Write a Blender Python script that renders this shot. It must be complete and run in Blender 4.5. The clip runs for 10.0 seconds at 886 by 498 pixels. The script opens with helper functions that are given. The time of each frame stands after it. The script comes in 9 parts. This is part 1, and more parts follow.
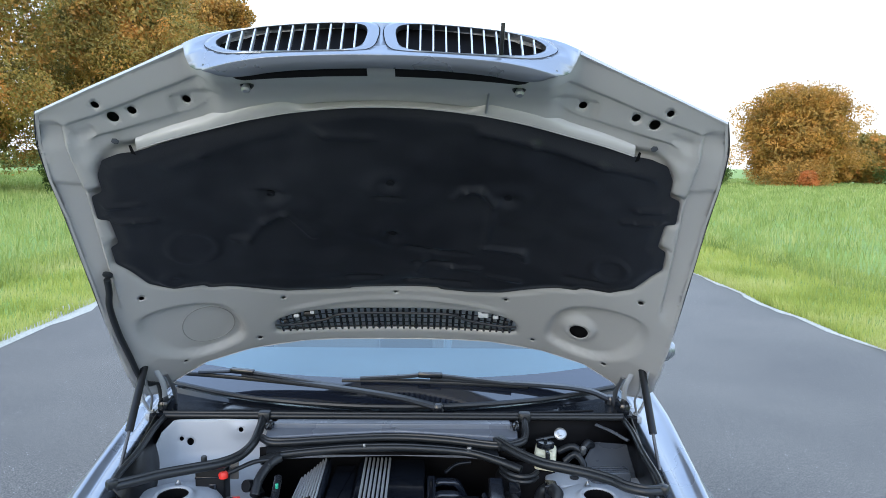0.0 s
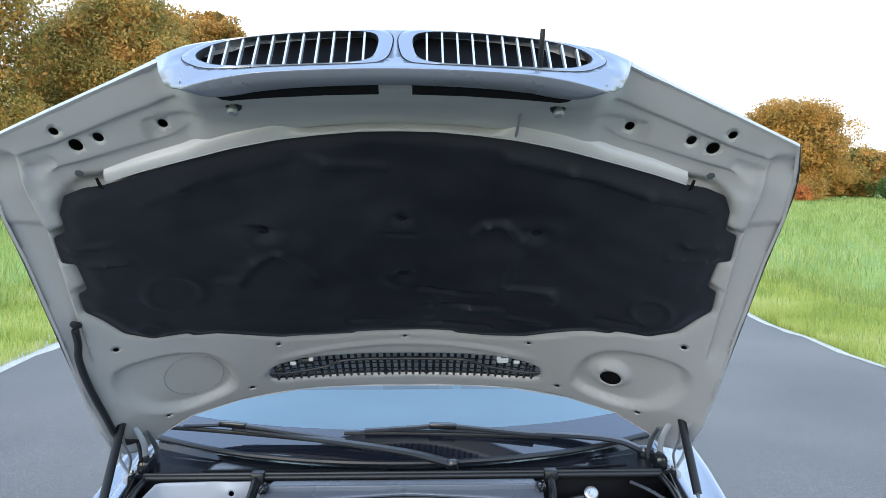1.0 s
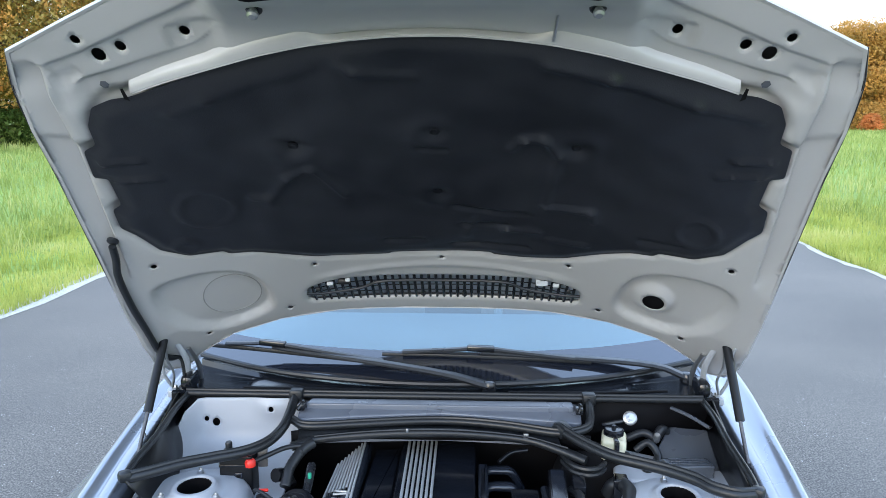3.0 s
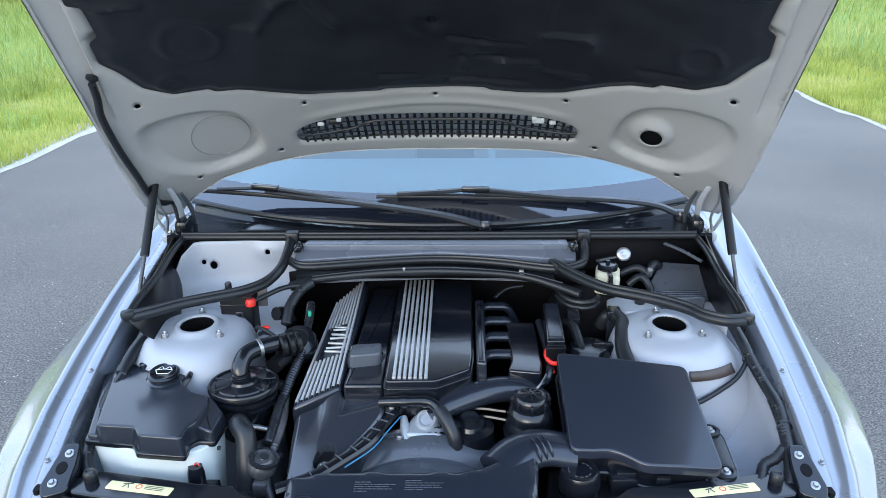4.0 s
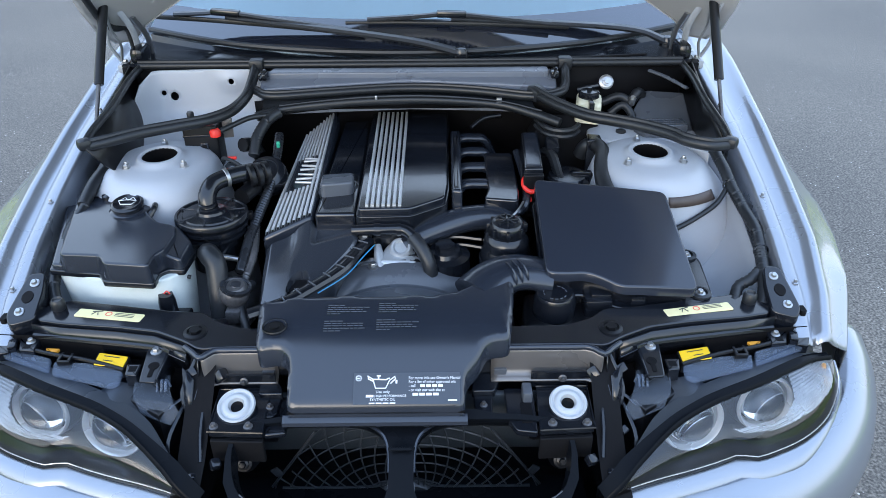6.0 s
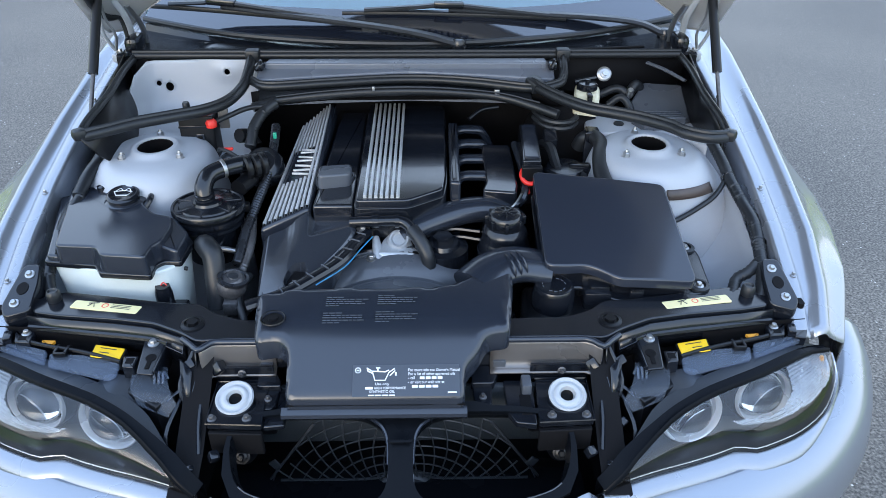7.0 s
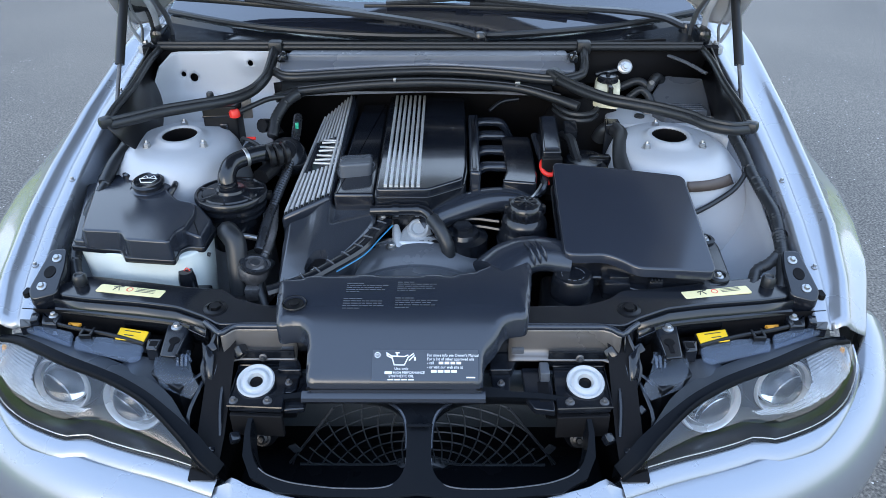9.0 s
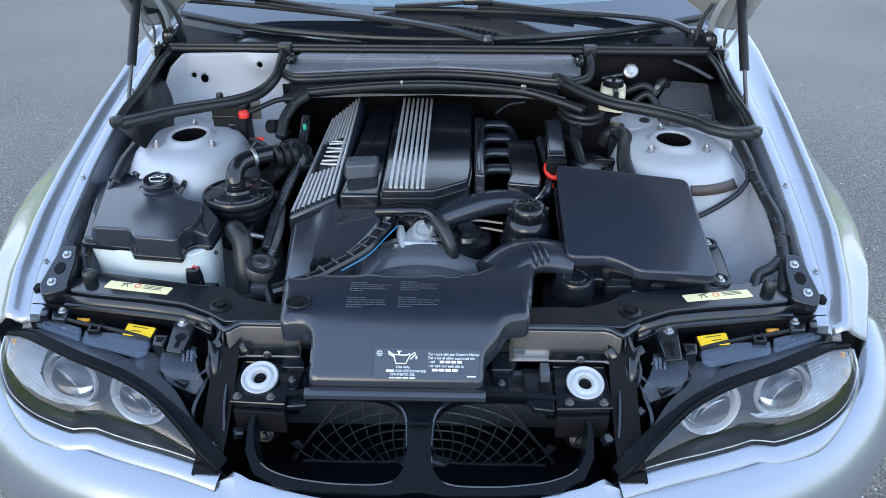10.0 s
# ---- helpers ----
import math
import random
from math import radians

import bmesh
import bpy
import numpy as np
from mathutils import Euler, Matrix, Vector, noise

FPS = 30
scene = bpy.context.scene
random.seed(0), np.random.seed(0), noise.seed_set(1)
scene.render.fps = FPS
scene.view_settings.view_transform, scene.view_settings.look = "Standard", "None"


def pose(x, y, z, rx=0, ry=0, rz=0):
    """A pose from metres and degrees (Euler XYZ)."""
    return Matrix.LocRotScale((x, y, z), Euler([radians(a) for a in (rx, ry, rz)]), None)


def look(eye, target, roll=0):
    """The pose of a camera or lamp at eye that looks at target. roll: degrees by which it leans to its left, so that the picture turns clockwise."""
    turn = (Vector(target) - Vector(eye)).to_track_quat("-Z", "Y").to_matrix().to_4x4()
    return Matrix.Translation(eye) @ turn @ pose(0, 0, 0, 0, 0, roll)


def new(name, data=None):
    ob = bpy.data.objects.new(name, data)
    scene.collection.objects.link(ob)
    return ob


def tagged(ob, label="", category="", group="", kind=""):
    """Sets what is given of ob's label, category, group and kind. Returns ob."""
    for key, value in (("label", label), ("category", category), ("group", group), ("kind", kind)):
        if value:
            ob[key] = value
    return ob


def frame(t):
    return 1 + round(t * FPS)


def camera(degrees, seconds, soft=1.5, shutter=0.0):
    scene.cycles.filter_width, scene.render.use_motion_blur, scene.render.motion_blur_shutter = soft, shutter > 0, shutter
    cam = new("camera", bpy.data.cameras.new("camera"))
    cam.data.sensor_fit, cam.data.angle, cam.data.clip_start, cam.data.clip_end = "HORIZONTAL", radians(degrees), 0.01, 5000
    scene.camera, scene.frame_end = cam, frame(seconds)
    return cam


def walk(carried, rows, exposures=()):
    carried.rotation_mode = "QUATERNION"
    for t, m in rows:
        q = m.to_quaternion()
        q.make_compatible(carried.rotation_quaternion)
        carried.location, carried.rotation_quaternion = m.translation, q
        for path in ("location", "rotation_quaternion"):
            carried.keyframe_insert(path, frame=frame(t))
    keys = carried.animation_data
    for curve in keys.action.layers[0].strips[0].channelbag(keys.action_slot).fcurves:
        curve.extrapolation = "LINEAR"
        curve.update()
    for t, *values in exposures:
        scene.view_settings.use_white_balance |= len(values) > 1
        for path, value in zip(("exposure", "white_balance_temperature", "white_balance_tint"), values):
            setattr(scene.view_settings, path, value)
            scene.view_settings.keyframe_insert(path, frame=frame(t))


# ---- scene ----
from mathutils import bvhtree, geometry

cam = camera(61.5, 10.0, 0.7)
PATH = [
    (0, (0.078, -0.982, 1.67), (0.128, 1.005, 1.444), 0.8),
    (0.5, (0.037, -0.828, 1.684), (0.113, 1.161, 1.488), 0.3),
    (1, (0.033, -0.753, 1.694), (0.099, 1.238, 1.516), 0.2),
    (1.5, (0.059, -0.72, 1.693), (0.061, 1.272, 1.515), 0.6),
    (2, (0.07, -0.717, 1.692), (0.015, 1.274, 1.514), 0.4),
    (2.2, (0.071, -0.717, 1.69), (0.0, 1.273, 1.509), 0.3),
    (3.3, (0.061, -0.705, 1.645), (-0.006, 1.238, 1.175), -0.1),
    (3.5, (0.052, -0.702, 1.633), (-0.004, 1.222, 1.09), -0.1),
    (4, (0.051, -0.699, 1.612), (0.012, 1.164, 0.885), -0.6),
    (4.5, (0.058, -0.691, 1.57), (0.032, 1.101, 0.682), -0.8),
    (5, (0.062, -0.683, 1.547), (0.051, 1.064, 0.574), -0.6),
    (5.5, (0.064, -0.681, 1.529), (0.064, 1.034, 0.501), -0.5),
    (7, (0.049, -0.676, 1.521), (0.083, 1.009, 0.445), 0.2),
    (7.5, (0.042, -0.683, 1.511), (0.074, 1.005, 0.44), 0.5),
    (8, (0.039, -0.693, 1.509), (0.053, 0.996, 0.437), 0.4),
    (8.5, (0.04, -0.697, 1.513), (0.038, 0.991, 0.44), 0.1),
    (9, (0.045, -0.696, 1.507), (0.032, 0.99, 0.432), -0.1),
    (9.5, (0.051, -0.701, 1.503), (0.029, 0.988, 0.431), -0.1),
    (10, (0.059, -0.711, 1.511), (0.017, 0.98, 0.443), 0.0),
]
walk(cam, [(t, look(eye, target, roll)) for t, eye, target, roll in PATH], [(0, 1.6), (0.6, 1.68), (1.6, 1.70), (2.2, 1.84), (3.4, 1.96), (4.0, 1.87), (5.0, 1.77), (5.5, 1.75), (8.0, 1.73), (10, 1.73)])

# ---- world and light ----
world = bpy.data.worlds.new("sky")
scene.world = world
world.use_nodes = True
wn = world.node_tree
wn.nodes.clear()
w_out = wn.nodes.new("ShaderNodeOutputWorld")
w_bg = wn.nodes.new("ShaderNodeBackground")
w_sky = wn.nodes.new("ShaderNodeTexSky")
w_sky.sky_type = "NISHITA"
w_sky.sun_disc = False
w_sky.sun_elevation = radians(15)
w_sky.sun_rotation = radians(200)
w_sky.air_density, w_sky.dust_density, w_sky.ozone_density = 1.0, 2.0, 1.5
w_co = wn.nodes.new("ShaderNodeTexCoord")
w_sep = wn.nodes.new("ShaderNodeSeparateXYZ")
w_ramp = wn.nodes.new("ShaderNodeValToRGB")
w_ramp.color_ramp.elements[0].position, w_ramp.color_ramp.elements[0].color = 0.0, (0.70, 0.74, 0.78, 1)
w_ramp.color_ramp.elements[1].position, w_ramp.color_ramp.elements[1].color = 0.75, (0.44, 0.62, 0.95, 1)
_e = w_ramp.color_ramp.elements.new(0.28)
_e.color = (0.66, 0.81, 1.0, 1)
w_noise = wn.nodes.new("ShaderNodeTexNoise")
w_noise.inputs["Scale"].default_value = 2.2
w_noise.inputs["Detail"].default_value = 5
w_map = wn.nodes.new("ShaderNodeMapping")
w_map.inputs["Scale"].default_value = (1, 1, 4)
w_add = wn.nodes.new("ShaderNodeMath")
w_add.operation = "MULTIPLY_ADD"
w_add.inputs[1].default_value = 0.16
w_sub = wn.nodes.new("ShaderNodeMath")
w_sub.operation = "SUBTRACT"
w_sub.inputs[1].default_value = 0.08
w_mix = wn.nodes.new("ShaderNodeMixRGB")
w_mix.inputs[0].default_value = 0.82
w_gain = wn.nodes.new("ShaderNodeMixRGB")
w_gain.blend_type = "MULTIPLY"
w_gain.inputs[0].default_value = 1.0
w_gain.inputs[2].default_value = (0.12, 0.12, 0.12, 1)
wl = wn.links.new
wl(w_co.outputs["Generated"], w_sep.inputs[0])
wl(w_co.outputs["Generated"], w_map.inputs[0])
wl(w_map.outputs[0], w_noise.inputs["Vector"])
wl(w_noise.outputs[0], w_add.inputs[0])
wl(w_sep.outputs[2], w_add.inputs[2])
wl(w_add.outputs[0], w_sub.inputs[0])
wl(w_sub.outputs[0], w_ramp.inputs[0])
wl(w_sky.outputs[0], w_gain.inputs[1])
wl(w_gain.outputs[0], w_mix.inputs[1])
wl(w_ramp.outputs[0], w_mix.inputs[2])
wl(w_mix.outputs[0], w_bg.inputs[0])
w_bg.inputs[1].default_value = 1.06
wl(w_bg.outputs[0], w_out.inputs[0])

sun_data = bpy.data.lights.new("sun", "SUN")
sun_data.energy, sun_data.angle, sun_data.color = 0.40, radians(40), (1.0, 0.92, 0.82)
sun = new("sun", sun_data)
sun.matrix_world = look((0, 0, 0), (0.36, 0.82, -0.15))


# ---- materials ----
def mat(name, color, rough=0.5, metal=0.0, grain=0.0, grain_scale=300.0, bump=0.0, patch_scale=6.0, patch_amt=0.12, coat=0.0,
        spec=0.5, trans=0.0, sss=0.0, rough_var=0.1):
    """A surface with variation at a large and a small scale, a fine relief and uneven gloss."""
    m = bpy.data.materials.new(name)
    m.use_nodes = True
    nt = m.node_tree
    b = nt.nodes["Principled BSDF"]
    b.inputs["Roughness"].default_value = rough
    b.inputs["Metallic"].default_value = metal
    b.inputs["Specular IOR Level"].default_value = spec
    b.inputs["Coat Weight"].default_value = coat
    b.inputs["Coat Roughness"].default_value = 0.06
    b.inputs["Transmission Weight"].default_value = trans
    if sss:
        b.inputs["Subsurface Weight"].default_value = sss
        b.inputs["Subsurface Radius"].default_value = (0.02, 0.02, 0.02)
    co = nt.nodes.new("ShaderNodeTexCoord")
    big = nt.nodes.new("ShaderNodeTexNoise")
    big.inputs["Scale"].default_value = patch_scale
    big.inputs["Detail"].default_value = 6
    fine = nt.nodes.new("ShaderNodeTexNoise")
    fine.inputs["Scale"].default_value = grain_scale
    fine.inputs["Detail"].default_value = 3
    nt.links.new(co.outputs["Object"], big.inputs["Vector"])
    nt.links.new(co.outputs["Object"], fine.inputs["Vector"])
    base = (*color, 1)
    lo = (*[c * (1 - patch_amt) for c in color], 1)
    hi = (*[min(1, c * (1 + patch_amt)) for c in color], 1)
    ramp = nt.nodes.new("ShaderNodeMixRGB")
    ramp.inputs[1].default_value, ramp.inputs[2].default_value = lo, hi
    nt.links.new(big.outputs[0], ramp.inputs[0])
    mul = nt.nodes.new("ShaderNodeMixRGB")
    mul.blend_type = "OVERLAY"
    mul.inputs[0].default_value = grain
    nt.links.new(ramp.outputs[0], mul.inputs[1])
    nt.links.new(fine.outputs[0], mul.inputs[2])
    nt.links.new(mul.outputs[0], b.inputs["Base Color"])
    mr = nt.nodes.new("ShaderNodeMapRange")
    mr.inputs[1].default_value, mr.inputs[2].default_value = 0.3, 0.7
    mr.inputs[3].default_value, mr.inputs[4].default_value = max(0.02, rough - rough_var), min(1, rough + rough_var)
    nt.links.new(big.outputs[0], mr.inputs[0])
    nt.links.new(mr.outputs[0], b.inputs["Roughness"])
    if bump:
        bn = nt.nodes.new("ShaderNodeBump")
        bn.inputs["Strength"].default_value = bump
        bn.inputs["Distance"].default_value = 0.002
        nt.links.new(fine.outputs[0], bn.inputs["Height"])
        nt.links.new(bn.outputs[0], b.inputs["Normal"])
    return m


PAINT = mat("silver_paint", (0.262, 0.285, 0.322), 0.28, 0.62, grain=0.05, grain_scale=1500, coat=0.5, patch_amt=0.03, rough_var=0.03)
INNER = mat("inner_panel_paint", (0.44, 0.44, 0.445), 0.42, 0.15, grain=0.05, grain_scale=900, coat=0.1, patch_amt=0.06, rough_var=0.06)
BAY = mat("bay_paint", (0.37, 0.395, 0.435), 0.48, 0.12, grain=0.06, grain_scale=900, coat=0.0, patch_amt=0.08, patch_scale=9, rough_var=0.06, spec=0.45)
PLASTIC = mat("black_plastic", (0.007, 0.0085, 0.012), 0.17, grain=0.2, grain_scale=900, bump=0.02, patch_amt=0.2, rough_var=0.05, spec=0.55)
SATIN = mat("satin_cover", (0.016, 0.020, 0.029), 0.20, grain=0.12, grain_scale=1400, bump=0.010, patch_amt=0.15, rough_var=0.05, spec=0.65)
LIDBLACK = mat("air_box_lid", (0.018, 0.022, 0.032), 0.15, grain=0.1, grain_scale=1400, bump=0.006, patch_amt=0.12, rough_var=0.04, spec=0.65)
GLOSSCOVER = mat("gloss_engine_cover", (0.008, 0.010, 0.015), 0.17, grain=0.1, grain_scale=1400, bump=0.004, patch_amt=0.15, rough_var=0.03, spec=0.6, coat=0.3)
MATTE = mat("matte_dark_plastic", (0.004, 0.0045, 0.006), 0.34, grain=0.3, grain_scale=700, bump=0.05, patch_amt=0.3, spec=0.35)
WIPERARM = mat("wiper_arm_paint", (0.020, 0.023, 0.028), 0.36, grain=0.2, grain_scale=600, patch_amt=0.15, spec=0.5)
RUBBER = mat("rubber", (0.012, 0.014, 0.017), 0.40, grain=0.3, grain_scale=500, bump=0.04, patch_amt=0.3, rough_var=0.08, spec=0.45)
# Near-black: shade of gaps, holes and deep corners put into colour; also dark parts.
DEEP = mat("shade_black", (0.004, 0.004, 0.005), 0.7, grain=0.3, patch_amt=0.4, spec=0.15)
FELT = mat("insulation_felt", (0.0105, 0.0120, 0.0165), 0.42, grain=0.4, grain_scale=420, bump=0.20, patch_scale=5, patch_amt=0.55, rough_var=0.1, spec=0.42)
CARRIER = mat("carrier_plastic", (0.0045, 0.0055, 0.0075), 0.30, grain=0.2, grain_scale=800, bump=0.03, patch_amt=0.25, spec=0.06)
STEEL = mat("zinc_steel", (0.40, 0.41, 0.42), 0.36, 0.9, grain=0.15, patch_amt=0.15)
ALU = mat("cast_aluminium", (0.42, 0.45, 0.48), 0.40, 0.45, grain=0.15, grain_scale=400, bump=0.12, patch_amt=0.15)
SILVERPLASTIC = mat("silver_stripe", (0.62, 0.64, 0.66), 0.36, 0.55, patch_amt=0.04)
DARKPIPE = mat("dark_corrugated_pipe", (0.045, 0.05, 0.06), 0.30, 0.6, grain=0.3, grain_scale=250, bump=0.1, patch_scale=30, patch_amt=0.4)
GRIME = mat("grimy_metal", (0.10, 0.10, 0.105), 0.42, 0.5, grain=0.4, grain_scale=200, bump=0.2, patch_scale=25, patch_amt=0.5)
GLOSSBLACK = mat("gloss_black_band", (0.010, 0.013, 0.022), 0.07, patch_amt=0.1, rough_var=0.02, coat=1.0, spec=0.8)
CHROME = mat("chrome", (0.8, 0.8, 0.8), 0.08, 1.0, patch_amt=0.03, rough_var=0.03)
TANK = mat("translucent_tank", (0.55, 0.61, 0.61), 0.45, grain=0.08, sss=0.25, patch_amt=0.08)
CREAM = mat("cream_plastic", (0.74, 0.70, 0.52), 0.42, sss=0.2, patch_amt=0.08)
WHITEP = mat("white_plastic", (0.38, 0.40, 0.42), 0.5, patch_amt=0.12, patch_scale=40)
RED = mat("red_plastic", (0.72, 0.03, 0.02), 0.4)
BLUE = mat("blue_edge_plastic", (0.03, 0.22, 0.42), 0.4)
YELLOW = mat("yellow_tab", (0.85, 0.52, 0.01), 0.5, patch_amt=0.04)
AMBER = mat("amber_plastic", (0.70, 0.30, 0.03), 0.35)
STICKER = mat("pale_yellow_sticker", (0.74, 0.66, 0.36), 0.5, patch_amt=0.06)
LABELGREY = mat("grey_label", (0.040, 0.048, 0.062), 0.35, patch_amt=0.05)
BRONZE = mat("worn_brown_label", (0.060, 0.046, 0.040), 0.45, 0.0, patch_scale=30, patch_amt=0.5)
PRINT = mat("white_print", (0.72, 0.74, 0.76), 0.55, patch_amt=0.03)
GREYLINE = mat("groove_shade_grey", (0.25, 0.25, 0.25), 0.5, patch_amt=0.05)
PRINTDIM = mat("grey_moulded_print", (0.09, 0.10, 0.115), 0.5, patch_amt=0.1)
INK = mat("dark_print", (0.04, 0.04, 0.04), 0.6)
LAMPRING = mat("lamp_ring_satin", (0.74, 0.77, 0.80), 0.26, 0.45, patch_amt=0.06)
LAMPGREY = mat("lamp_bezel", (0.055, 0.060, 0.068), 0.36, 0.1, patch_amt=0.06)
GREYPLASTIC = mat("grey_deflector", (0.070, 0.078, 0.092), 0.30, grain=0.1, patch_amt=0.12, spec=0.55)
COWLPLASTIC = mat("cowl_plastic", (0.120, 0.136, 0.168), 0.28, grain=0.03, grain_scale=1200, patch_amt=0.10, spec=0.6)
FRONTCOVER = mat("front_cover_plastic", (0.022, 0.026, 0.034), 0.19, grain=0.1, grain_scale=1200, bump=0.01, patch_amt=0.12, spec=1.0)
CONDENSER = mat("condenser_fins", (0.045, 0.054, 0.064), 0.45, 0.2, grain=0.4, grain_scale=900, bump=0.15, patch_amt=0.35)
GUARD = mat("fan_guard_plastic", (0.028, 0.032, 0.038), 0.42, patch_amt=0.3)
# Warm grey holds a reflection on the glossy black wall; also the cable lug.
WARMGREY = mat("warm_grey_panel", (0.17, 0.158, 0.150), 0.32, 0.5, patch_amt=0.16)
TYRE = mat("tyre_rubber", (0.02, 0.02, 0.021), 0.75, bump=0.2)
SEAT = mat("grey_leather", (0.30, 0.32, 0.34), 0.5, patch_amt=0.1)
# Pale blue-grey puts the sky haze on the windscreen into the dashboard's colour.
DASH = mat("dashboard", (0.30, 0.36, 0.40), 0.55, bump=0.2)


def thin_glass(name, tint, gloss=(1, 1, 1), rough=0.0, ior=1.52):
    """A thin clear sheet: what lies behind shows through it, with the sky's gloss on top."""
    m = bpy.data.materials.new(name)
    m.use_nodes = True
    nt = m.node_tree
    nt.nodes.remove(nt.nodes["Principled BSDF"])
    tr = nt.nodes.new("ShaderNodeBsdfTransparent")
    tr.inputs[0].default_value = (*tint, 1)
    gs = nt.nodes.new("ShaderNodeBsdfGlossy")
    gs.inputs["Roughness"].default_value = rough
    gs.inputs[0].default_value = (*gloss, 1)
    fr = nt.nodes.new("ShaderNodeFresnel")
    fr.inputs[0].default_value = ior
    mx = nt.nodes.new("ShaderNodeMixShader")
    nt.links.new(fr.outputs[0], mx.inputs[0])
    nt.links.new(tr.outputs[0], mx.inputs[1])
    nt.links.new(gs.outputs[0], mx.inputs[2])
    nt.links.new(mx.outputs[0], nt.nodes["Material Output"].inputs["Surface"])
    return m


WINDOW = thin_glass("windscreen_glass", (0.70, 0.86, 0.90), (0.90, 1.0, 0.98), 0.0, 2.15)
CLEAR = thin_glass("lamp_glass", (0.95, 0.965, 0.98), (1, 1, 1), 0.01, 1.55)
THICKGLASS = bpy.data.materials.new("projector_glass")
THICKGLASS.use_nodes = True
_pb = THICKGLASS.node_tree.nodes["Principled BSDF"]
_pb.inputs["Base Color"].default_value = (0.96, 0.98, 1.0, 1)
_pb.inputs["Roughness"].default_value = 0.02
_pb.inputs["IOR"].default_value = 1.52
_pb.inputs["Transmission Weight"].default_value = 1.0
FROST = bpy.data.materials.new("clear_lamp_plastic")
FROST.use_nodes = True
_nt = FROST.node_tree
_pb = _nt.nodes["Principled BSDF"]
_pb.inputs["Base Color"].default_value = (0.30, 0.36, 0.45, 1)
_pb.inputs["Roughness"].default_value = 0.16
_tr = _nt.nodes.new("ShaderNodeBsdfTransparent")
_tr.inputs[0].default_value = (0.80, 0.86, 0.95, 1)
_mx = _nt.nodes.new("ShaderNodeMixShader")
_mx.inputs[0].default_value = 0.15
_nt.links.new(_tr.outputs[0], _mx.inputs[1])
_nt.links.new(_pb.outputs[0], _mx.inputs[2])
_nt.links.new(_mx.outputs[0], _nt.nodes["Material Output"].inputs["Surface"])


# ---- mesh helpers ----
def part(name, bm, material, parent=None, label="", smooth=40):
    me = bpy.data.meshes.new(name)
    bmesh.ops.recalc_face_normals(bm, faces=bm.faces[:])
    bm.to_mesh(me)
    bm.free()
    me.materials.append(material)
    if smooth:
        me.shade_smooth()
        me.set_sharp_from_angle(angle=radians(smooth))
    ob = new(name, me)
    if parent and parent.parent and parent.parent.parent:
        parent = parent.parent
    if parent:
        ob.parent = parent
    if label:
        tagged(ob, label)
    return ob


def merge(*bms):
    """One bmesh out of several."""
    out = bms[0]
    for other in bms[1:]:
        me = bpy.data.meshes.new("tmp")
        other.to_mesh(me)
        other.free()
        out.from_mesh(me)
        bpy.data.meshes.remove(me)
    return out


def moved(bm, m):
    bmesh.ops.transform(bm, matrix=m, verts=bm.verts[:])
    return bm


def rounded(poly, r, n=4):
    """A closed outline with each corner rounded."""
    out = []
    k = len(poly)
    for i, p in enumerate(poly):
        p = Vector(p)
        a, b = Vector(poly[i - 1]), Vector(poly[(i + 1) % k])
        da, db = (a - p), (b - p)
        la, lb = min(r, da.length * 0.48), min(r, db.length * 0.48)
        pa, pb = p + da.normalized() * la, p + db.normalized() * lb
        for j in range(n + 1):
            t = j / n
            out.append((pa * (1 - t) ** 2 + p * 2 * t * (1 - t) + pb * t * t)[:])
    return out


def offset_loop(pts, d):
    """A closed plane outline moved inwards by d."""
    area = sum(a[0] * b[1] - b[0] * a[1] for a, b in zip(pts, pts[1:] + pts[:1]))
    sg = 1 if area > 0 else -1
    out = []
    k = len(pts)
    for i in range(k):
        a, p, b = Vector(pts[i - 1]), Vector(pts[i]), Vector(pts[(i + 1) % k])
        e1, e2 = (p - a), (b - p)
        if e1.length < 1e-7 or e2.length < 1e-7:
            e1 = e2 = (b - a)
        n1 = Vector((-e1.y, e1.x)).normalized()
        n2 = Vector((-e2.y, e2.x)).normalized()
        n = n1 + n2
        if n.length < 1e-6:
            n = n1
        n.normalize()
        c = max(0.5, n.dot(n1))
        out.append((p + n * (sg * d / c))[:])
    return out


def prism(poly, z0, top, bev=0.003, r=0.0, seg=3, skirt=0.0):
    """A solid over an outline, from z0 up to top (a height or a function of x, y), with a rounded upper edge. skirt: how far its foot spreads."""
    pts = [tuple(p[:2]) for p in (rounded(poly, r) if r else poly)]
    f = top if callable(top) else (lambda x, y: top)
    g = z0 if callable(z0) else (lambda x, y: z0)
    bm = bmesh.new()
    rings = [[bm.verts.new((*q, g(*q))) for q in (offset_loop(pts, -skirt) if skirt else pts)]]
    for i in range(seg + 1):
        a = math.pi / 2 * i / seg
        loop = offset_loop(pts, bev * (1 - math.cos(a))) if i else pts
        rings.append([bm.verts.new((*q, f(*q) - bev * (1 - math.sin(a)))) for q in loop])
    # a flat rim keeps the shading of the top even
    rings.append([bm.verts.new((*q, f(*q))) for q in offset_loop(pts, bev + 0.0012)])
    for lo, hi in zip(rings, rings[1:]):
        for i in range(len(lo)):
            j = (i + 1) % len(lo)
            bm.faces.new((lo[i], lo[j], hi[j], hi[i]))
    for ring in (rings[0], rings[-1]):
        try:
            bm.faces.new(ring)
        except ValueError:
            pass
    return bm


